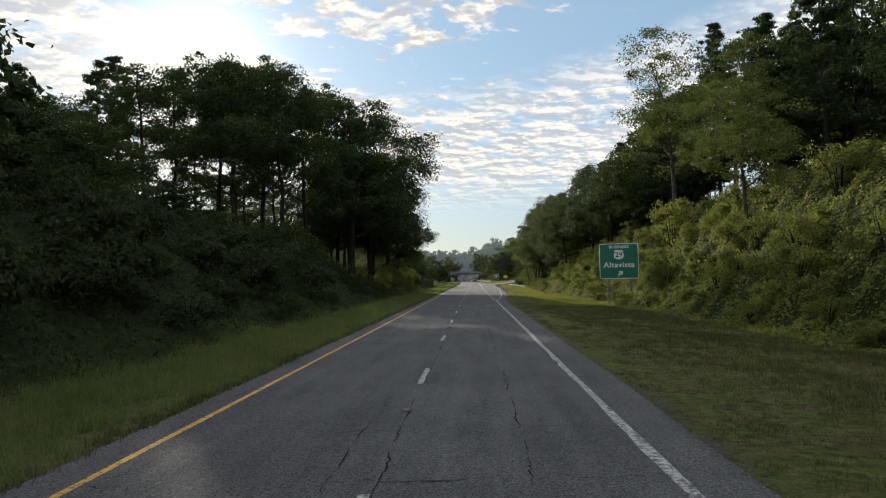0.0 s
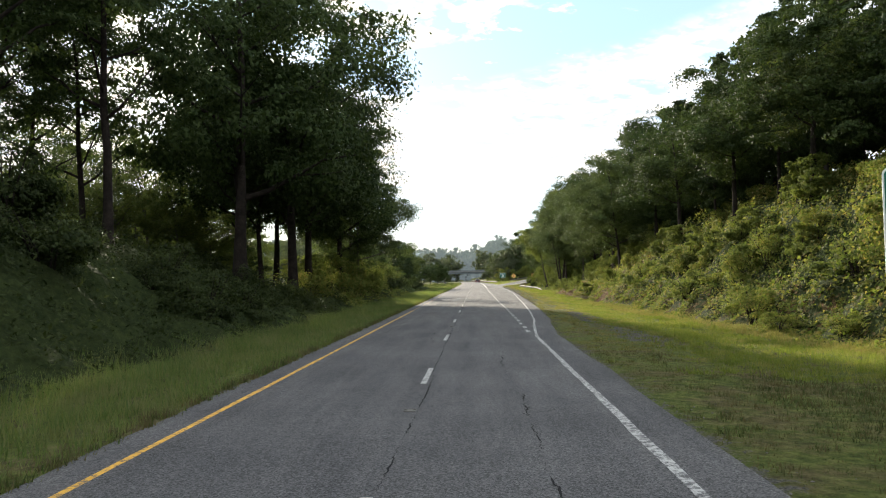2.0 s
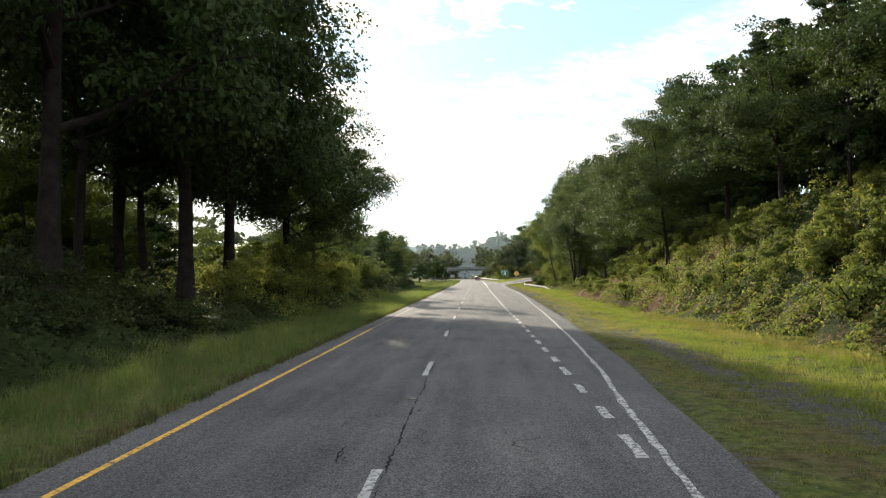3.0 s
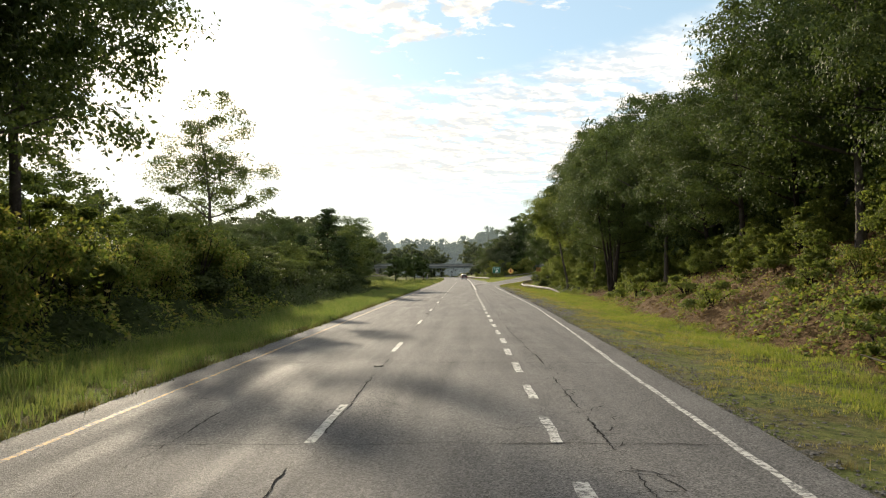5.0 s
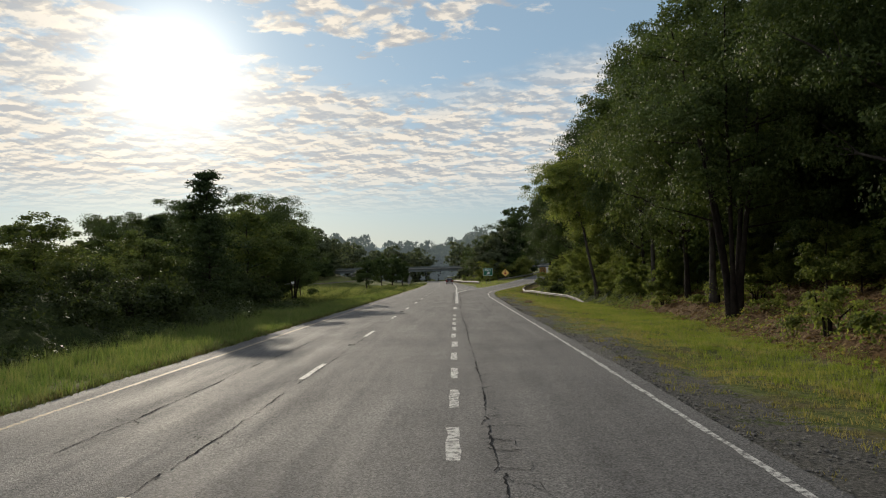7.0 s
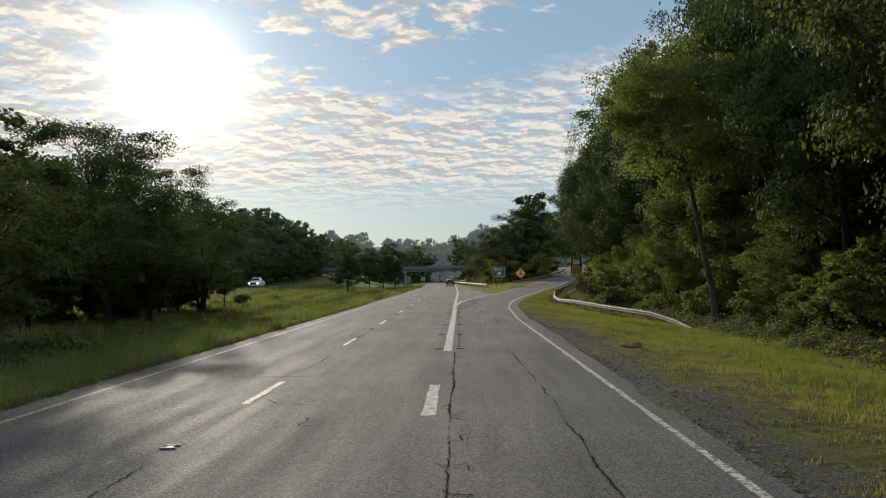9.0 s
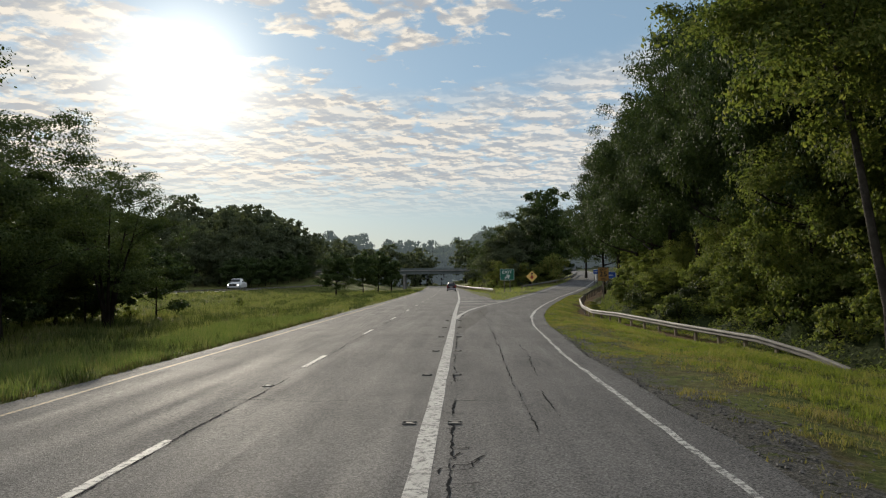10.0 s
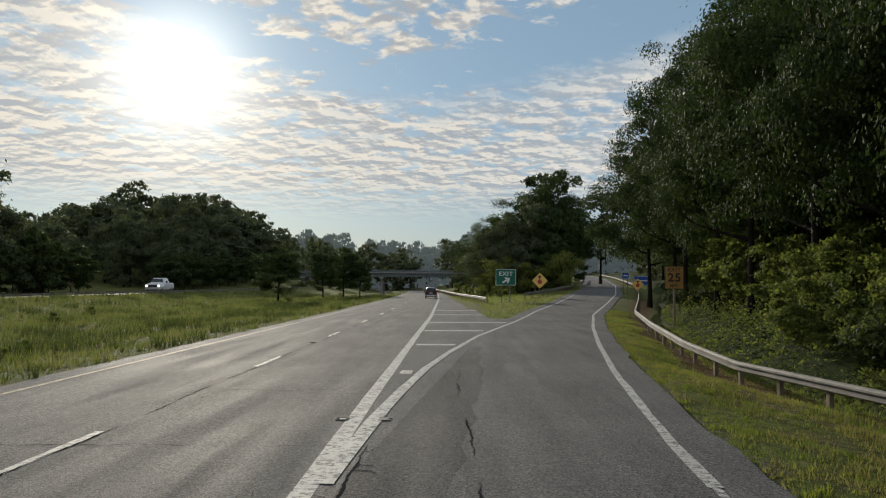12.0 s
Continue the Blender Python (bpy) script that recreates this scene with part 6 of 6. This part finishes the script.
def arrow(size, angle):
    """An outline of an arrow with a barbed head."""
    pts = [(-0.10, -0.5), (0.10, -0.5), (0.10, 0.05), (0.34, -0.08), (0.34, 0.14), (0.0, 0.5), (-0.34, 0.14), (-0.34, -0.08), (-0.10, 0.05)]
    c, s = math.cos(angle), math.sin(angle)
    return [(size * (px * c - pz * s), size * (px * s + pz * c)) for px, pz in pts]


def sign_panel(ob, w, h, zc, face, border, rad=0.16, rim=0.05):
    panel = part("panel", moved(slab(rounded(w, h, rad), -0.008, 0.012), 0, zc), border, ob)
    part("face", moved(slab(rounded(w - 2 * rim, h - 2 * rim, rad * 0.75), -0.014, -0.0085), 0, zc), face, panel)
    return panel


def post(ob, x, z0, z1, wx=0.11, wy=0.15, mat=None):
    bm = bmesh.new()
    t = 0.014
    box(bm, x - wx / 2, x + wx / 2, 0.02, 0.02 + t, z0, z1)
    box(bm, x - wx / 2, x + wx / 2, wy - t, wy, z0, z1)
    box(bm, x - t / 2, x + t / 2, 0.02 + t, wy - t, z0, z1)
    return part("post", bm, mat or M_SIGN_POST, ob)


SHIELD = [(-0.44, 0.40), (-0.30, 0.50), (-0.12, 0.44), (0.0, 0.50), (0.12, 0.44), (0.30, 0.50), (0.44, 0.40), (0.40, 0.22), (0.50, 0.0), (0.48, -0.24), (0.34, -0.42), (0.14, -0.46), (0.0, -0.54), (-0.14, -0.46), (-0.34, -0.42), (-0.48, -0.24), (-0.50, 0.0), (-0.40, 0.22)]


def guide_sign(x, y, turn):
    ob = thing("guide_sign", "large green highway guide sign with white lettering on two steel posts", "road sign")
    z0 = gz(x, y)
    w, h, zc = 3.55, 3.25, 3.72
    panel = sign_panel(ob, w, h, zc - z0, M_GREEN, M_SIGN_WHITE, 0.22, 0.055)
    zc -= z0
    lettering("BUSINESS", 0.36, 0, zc + 1.30, M_SIGN_WHITE, panel, "business_lettering", 1.08, 0.008)
    part("route_shield", moved(slab([(px * 0.92, pz * 0.88) for px, pz in SHIELD], -0.019, -0.0145), 0, zc + 0.60), M_SIGN_WHITE, panel)
    lettering("29", 0.62, 0, zc + 0.58, M_SIGN_BLACK, panel, "route_number", 1.0, 0.012)
    lettering("Altavista", 0.66, 0, zc - 0.36, M_SIGN_WHITE, panel, "place_lettering", 1.08, 0.016)
    part("arrow", moved(slab(arrow(0.62, radians(-45)), -0.019, -0.0145), 0.10, zc - 1.14), M_SIGN_WHITE, panel)
    for px in (-0.98, 1.02):
        post(ob, px, -0.9, zc + h / 2 - 0.1, 0.16, 0.19)
    for dz in (-1.1, 0, 1.1):
        bm = bmesh.new()
        box(bm, -w / 2 + 0.1, w / 2 - 0.1, 0.0125, 0.02, zc + dz - 0.04, zc + dz + 0.04)
        part("stringer", bm, M_SIGN_BACK, ob)
    ob.matrix_basis = pose(x, y, z0, 0, 0, turn)
    return ob


guide_sign(14.75, 53.4, -4)


def gore_sign(x, y):
    ob = thing("exit_sign", "small green exit sign with a white arrow on posts", "road sign")
    z0 = gz(x, y)
    zc = 3.15 - z0
    panel = sign_panel(ob, 2.2, 1.75, zc, M_GREEN, M_SIGN_WHITE, 0.12, 0.05)
    lettering("EXIT", 0.62, 0, zc + 0.36, M_SIGN_WHITE, panel, "exit_lettering", 1.1, 0.012)
    part("arrow", moved(slab(arrow(0.95, radians(-60)), -0.019, -0.0145), 0.05, zc - 0.34), M_SIGN_WHITE, panel)
    for px in (-0.45, 0.45):
        post(ob, px, -0.4, zc + 0.8)
    ob.matrix_basis = pose(x, y, z0, 0, 0, 0)


gore_sign(11.2, 319)


def diamond_sign(x, y, size, zc, label):
    ob = thing("warning_sign", label, "road sign", "warning signs")
    z0 = gz(x, y)
    zc -= z0
    d = size * 0.707
    panel = part("panel", moved(slab([(0, d), (-d, 0), (0, -d), (d, 0)], -0.006, 0.010), 0, zc), M_SIGN_YELLOW, ob)
    ring = [(0.2 * size * math.cos(a), 0.2 * size * math.sin(a)) for a in np.linspace(0, 2 * np.pi, 18, endpoint=False)]
    part("symbol", moved(slab(ring, -0.012, -0.0065), 0, zc - 0.1 * size), M_SIGN_RED, panel)
    part("symbol_top", moved(slab(arrow(size * 0.42, 0), -0.012, -0.0065), 0, zc + 0.30 * size), M_SIGN_BLACK, panel)
    post(ob, 0, -0.4, zc + 0.2, 0.07, 0.08)
    ob.matrix_basis = pose(x, y, z0, 0, 0, 0)


diamond_sign(15.6, 325, 1.3, 2.85, "yellow diamond warning sign on a single post")
diamond_sign(28.7, 332, 1.1, 2.5, "yellow diamond warning sign beyond the guard rail")


def speed_sign(x, y):
    ob = thing("exit_speed_sign", "yellow exit speed sign reading 25 on a wooden post", "road sign")
    z0 = gz(x, y)
    zc = 2.85 - z0
    panel = sign_panel(ob, 1.22, 1.52, zc, M_SIGN_SHADED, M_SIGN_BLACK, 0.06, 0.025)
    lettering("EXIT", 0.36, 0, zc + 0.52, M_SIGN_BLACK, panel, "exit_lettering", 1.05, 0.006)
    lettering("25", 0.78, 0, zc - 0.02, M_SIGN_BLACK, panel, "speed_number", 1.05, 0.018)
    lettering("MPH", 0.26, 0, zc - 0.56, M_SIGN_BLACK, panel, "unit_lettering", 1.0, 0.004)
    bm = bmesh.new()
    box(bm, -0.07, 0.07, 0.02, 0.16, -0.5, zc + 0.6, 0.01)
    part("post", bm, M_POST, ob)
    ob.matrix_basis = pose(x, y, z0, 0, 0, -6)


speed_sign(20.2, 287)


def service_sign(x, y, w, h, zc):
    ob = thing("service_sign", "blue service sign with a white border", "road sign", "service signs")
    z0 = gz(x, y)
    zc -= z0
    panel = sign_panel(ob, w, h, zc, M_SIGN_BLUE, M_SIGN_WHITE, 0.06, 0.03)
    bm = bmesh.new()
    box(bm, -w * 0.28, w * 0.28, -0.020, -0.0145, zc - 0.05, zc + 0.08)
    part("bar", bm, M_SIGN_WHITE, panel)
    for px in (-w * 0.3, w * 0.3):
        post(ob, px, -0.4, zc + h * 0.4, 0.07, 0.08)
    ob.matrix_basis = pose(x, y, z0, 0, 0, 0)


service_sign(27.4, 333, 0.9, 0.8, 3.6)
service_sign(30.3, 336, 2.2, 1.2, 3.0)


# ---- bridge ----


def build_bridge():
    ob = thing("bridge", "low road bridge crossing the highway, with girders and railings", "bridge")
    y = 480.0
    bm = bmesh.new()
    box(bm, -70, 46, y, y + 9, 6.0, 6.35, 0.03)
    part("deck", bm, M_CONCRETE, ob)
    for yy in (y + 0.5, y + 3.2, y + 5.9, y + 8.4):
        bm = bmesh.new()
        box(bm, -70, 46, yy - 0.06, yy + 0.06, 4.9, 6.0)
        box(bm, -70, 46, yy - 0.2, yy + 0.2, 4.86, 4.92)
        part("girder", bm, M_GIRDER, ob)
    for yy in (y + 0.1, y + 8.8):
        bm = bmesh.new()
        box(bm, -70, 46, yy - 0.1, yy + 0.12, 6.35, 6.75, 0.02)
        box(bm, -70, 46, yy - 0.05, yy + 0.05, 7.0, 7.1)
        for i in range(48):
            xx = -69.5 + i * 2.44
            box(bm, xx - 0.06, xx + 0.06, yy - 0.06, yy + 0.06, 6.7, 7.02)
        # the dark girder colour stands in for the parapet's backlit shade
        part("parapet", bm, M_GIRDER, ob)
    for xx in (-42, -17, 10):
        bm = bmesh.new()
        box(bm, xx - 0.6, xx + 0.6, y - 0.2, y + 9.2, 4.2, 4.86, 0.05)
        part("pier_cap", bm, M_CONCRETE, ob)
        for yy in (y + 1.2, y + 4.5, y + 7.8):
            bm = bmesh.new()
            bmesh.ops.create_cone(bm, cap_ends=True, segments=14, radius1=0.42, radius2=0.42, depth=7.4, matrix=Matrix.Translation((xx, yy, 0.55)))
            part("pier", bm, M_CONCRETE, ob)


build_bridge()

# ---- vehicles ----
M_VAN = plain("maroon_car_paint", (0.045, 0.008, 0.010), 0.28, 0.3, grime=0.1)
M_GLASS = plain("dark_car_glass", (0.012, 0.014, 0.016), 0.08, grime=0.0)
M_TYRE = plain("tyre_rubber", (0.018, 0.018, 0.018), 0.85)
M_RIM = plain("wheel_alloy", (0.35, 0.35, 0.36), 0.35, 0.8)
M_LAMP_RED = plain("tail_lamp", (0.30, 0.012, 0.010), 0.25, grime=0.0)
M_TRIM = plain("black_trim", (0.02, 0.02, 0.021), 0.5)
M_CHROME = plain("bumper_bright", (0.55, 0.55, 0.56), 0.3, 0.7)
M_TRUCK = plain("pale_car_paint", (0.55, 0.56, 0.58), 0.3, 0.2, grime=0.1)
M_HEADLAMP = plain("head_lamp", (1.0, 0.95, 0.85), 0.2, emit=3.0, grime=0.0)


def body_shape(sections, seg=0.05):
    """A car body lofted from cross-sections: y, half width, floor, top, top half width."""
    bm = bmesh.new()
    rings = []
    for yy, hw, z0, z1, tw in sections:
        zb = z0 + (z1 - z0) * 0.5
        ring = [(-hw * 0.94, z0), (-hw, z0 + 0.12), (-hw, zb), (-tw - 0.02, z1 - 0.12), (-tw + 0.08, z1), (tw - 0.08, z1), (tw + 0.02, z1 - 0.12), (hw, zb), (hw, z0 + 0.12), (hw * 0.94, z0)]
        rings.append([bm.verts.new((px, yy, pz)) for px, pz in ring])
    for a, b in zip(rings, rings[1:]):
        for i in range(len(a)):
            j = (i + 1) % len(a)
            bm.faces.new((a[i], a[j], b[j], b[i]))
    bm.faces.new(rings[0][::-1])
    bm.faces.new(rings[-1])
    bmesh.ops.recalc_face_normals(bm, faces=bm.faces[:])
    bmesh.ops.bevel(bm, geom=[e for e in bm.edges if e.calc_face_angle(0) > 0.5], offset=seg, segments=2, affect="EDGES")
    return bm


def wheel(ob, x, y, rad, width):
    bm = bmesh.new()
    bmesh.ops.create_cone(bm, cap_ends=True, segments=20, radius1=rad, radius2=rad, depth=width, matrix=Matrix.Translation((x, y, rad)) @ Matrix.Rotation(radians(90), 4, "Y"))
    bmesh.ops.bevel(bm, geom=[e for e in bm.edges if e.calc_face_angle(0) > 1.0], offset=0.04, segments=2, affect="EDGES")
    w = part("wheel", bm, M_TYRE, ob)
    bm = bmesh.new()
    bmesh.ops.create_cone(bm, cap_ends=True, segments=16, radius1=rad * 0.62, radius2=rad * 0.55, depth=width + 0.02, matrix=Matrix.Translation((x, y, rad)) @ Matrix.Rotation(radians(90), 4, "Y"))
    part("rim", bm, M_RIM, w)


def build_van(x, y, z, turn):
    """A minivan seen from behind; its back is at -y."""
    ob = thing("minivan", "dark maroon minivan driving ahead with a bright bumper strip", "car")
    body = part("body", body_shape([(-2.45, 0.93, 0.42, 1.10, 0.80), (-2.30, 0.98, 0.32, 1.78, 0.70), (-1.2, 1.0, 0.28, 1.86, 0.72), (0.3, 1.0, 0.28, 1.84, 0.70), (1.3, 0.99, 0.28, 1.20, 0.80), (2.3, 0.92, 0.32, 0.98, 0.70)]), M_VAN, ob)
    bm = slab([(-0.72, -0.24), (0.72, -0.24), (0.62, 0.30), (-0.62, 0.30)], -0.02, 0.03)
    bmesh.ops.rotate(bm, verts=bm.verts[:], cent=(0, 0, 0), matrix=Matrix.Rotation(radians(-11), 3, "X"))
    bmesh.ops.translate(bm, verts=bm.verts[:], vec=(0, -2.40, 1.42))
    part("rear_window", bm, M_GLASS, body)
    bm = bmesh.new()
    box(bm, -0.90, 0.90, -2.58, -2.40, 0.40, 0.62, 0.04)
    part("bumper", bm, M_CHROME, ob)
    bm = bmesh.new()
    box(bm, -0.26, 0.26, -2.50, -2.44, 0.86, 1.0, 0.01)
    part("plate", bm, M_SIGN_WHITE, body)
    for s in (-1, 1):
        bm = bmesh.new()
        box(bm, s * 0.86 - 0.07, s * 0.86 + 0.07, -2.46, -2.34, 0.82, 1.28, 0.02)
        part("tail_lamp", bm, M_LAMP_RED, body)
        bm = bmesh.new()
        box(bm, s * 1.12 - 0.11, s * 1.12 + 0.11, 0.62, 0.74, 1.02, 1.20, 0.03)
        part("mirror", bm, M_TRIM, body)
        for wy in (-1.55, 1.5):
            wheel(ob, s * 0.86, wy, 0.34, 0.22)
        bm = bmesh.new()
        box(bm, s * 0.965 - 0.012, s * 0.965 + 0.03, -2.0, 0.4, 1.15, 1.55, 0.01)
        part("side_window", bm, M_GLASS, body)
    ob.matrix_basis = pose(x, y, z, 0, 0, turn)


build_van(1.85, 366, 0.012, 1.1)


def build_truck(x, y, z, turn):
    """A pickup with its bonnet at -y."""
    ob = thing("pickup_truck", "pale pickup truck with lit headlamps on the opposite carriageway", "truck")
    body = part("body", body_shape([(-2.9, 0.95, 0.50, 1.12, 0.82), (-2.7, 1.0, 0.42, 1.22, 0.84), (-1.35, 1.02, 0.42, 1.30, 0.86), (-0.7, 1.02, 0.42, 1.98, 0.72), (0.9, 1.02, 0.42, 2.0, 0.72), (1.05, 1.02, 0.42, 1.34, 0.95), (2.9, 1.0, 0.50, 1.32, 0.95)]), M_TRUCK, ob)
    bm = slab([(-0.78, -0.28), (0.78, -0.28), (0.66, 0.28), (-0.66, 0.28)], -0.02, 0.03)
    bmesh.ops.rotate(bm, verts=bm.verts[:], cent=(0, 0, 0), matrix=Matrix.Rotation(radians(-42), 3, "X"))
    bmesh.ops.translate(bm, verts=bm.verts[:], vec=(0, -1.06, 1.66))
    part("windscreen", bm, M_GLASS, body)
    bm = bmesh.new()
    box(bm, -0.62, 0.62, -2.98, -2.84, 0.72, 1.06, 0.03)
    part("grille", bm, M_TRIM, body)
    bm = bmesh.new()
    box(bm, -0.98, 0.98, -3.05, -2.85, 0.44, 0.66, 0.04)
    part("bumper", bm, M_CHROME, ob)
    for s in (-1, 1):
        bm = bmesh.new()
        box(bm, s * 0.80 - 0.13, s * 0.80 + 0.13, -2.97, -2.85, 0.80, 1.04, 0.03)
        part("head_lamp", bm, M_HEADLAMP, body)
        bm = bmesh.new()
        box(bm, s * 1.18 - 0.12, s * 1.18 + 0.12, -0.95, -0.85, 1.32, 1.58, 0.03)
        part("mirror", bm, M_TRIM, body)
        for wy in (-1.9, 1.85):
            wheel(ob, s * 0.88, wy, 0.40, 0.26)
    ob.matrix_basis = pose(x, y, z, 0, 0, turn) @ Matrix.Scale(1.3, 4)


build_truck(-46.4, 371, 0.60, 2.5)


# ---- loose stone on the verge ----


def build_rock(x, y):
    r = np.random.default_rng(3)
    bm = bmesh.new()
    bmesh.ops.create_icosphere(bm, subdivisions=3, radius=1.0)
    for v in bm.verts:
        n = 1 + 0.22 * noise.noise(v.co * 1.7) + 0.08 * noise.noise(v.co * 5)
        v.co = Vector((v.co.x * 0.36 * n, v.co.y * 0.24 * n, max(-0.06, v.co.z * 0.14 * n)))
    me = bpy.data.meshes.new("rock")
    bm.to_mesh(me)
    bm.free()
    me.materials.append(M_STONE)
    ob = tagged(new("rock", me), "tan weathered rock lying in the grass", "rock")
    ob.location = (x, y, gz(x, y) + 0.05)


build_rock(9.7, 206.5)

# ---- fallen branches at the foot of the bank ----
M_DEADWOOD = surface("bleached_wood", (0.20, 0.16, 0.12), (0.42, 0.35, 0.27), 3.0, 0.9, 22, 0.5, 0.01)


def build_brushwood(x, y, seed):
    """A torn limb with its side branches, lying on the slope."""
    r = np.random.default_rng(seed)
    pieces = []
    for i in range(7):
        a = r.uniform(2.4, 4.2)
        ln = r.uniform(0.9, 2.4)
        t = np.linspace(0, 1, 6)
        ox, oy = r.normal(0, 0.35, 2)
        q = np.stack([ox + np.cos(a) * ln * t, oy + np.sin(a) * ln * t, 0.10 + r.uniform(0.05, 0.6) * t + r.normal(0, 0.04, 6)], 1)
        pieces.append(tube_arrays(q, r.uniform(0.03, 0.075) * (1 - 0.75 * t), 6))
    v, f = gather(pieces)
    ob = tagged(from_arrays("fallen_branch", v, f, M_DEADWOOD, smooth=True), "bleached broken branches heaped at the foot of the bank", "branch")
    ob.location = (x, y, gz(x, y) + 0.05)


build_brushwood(14.0, 117.0, 91)
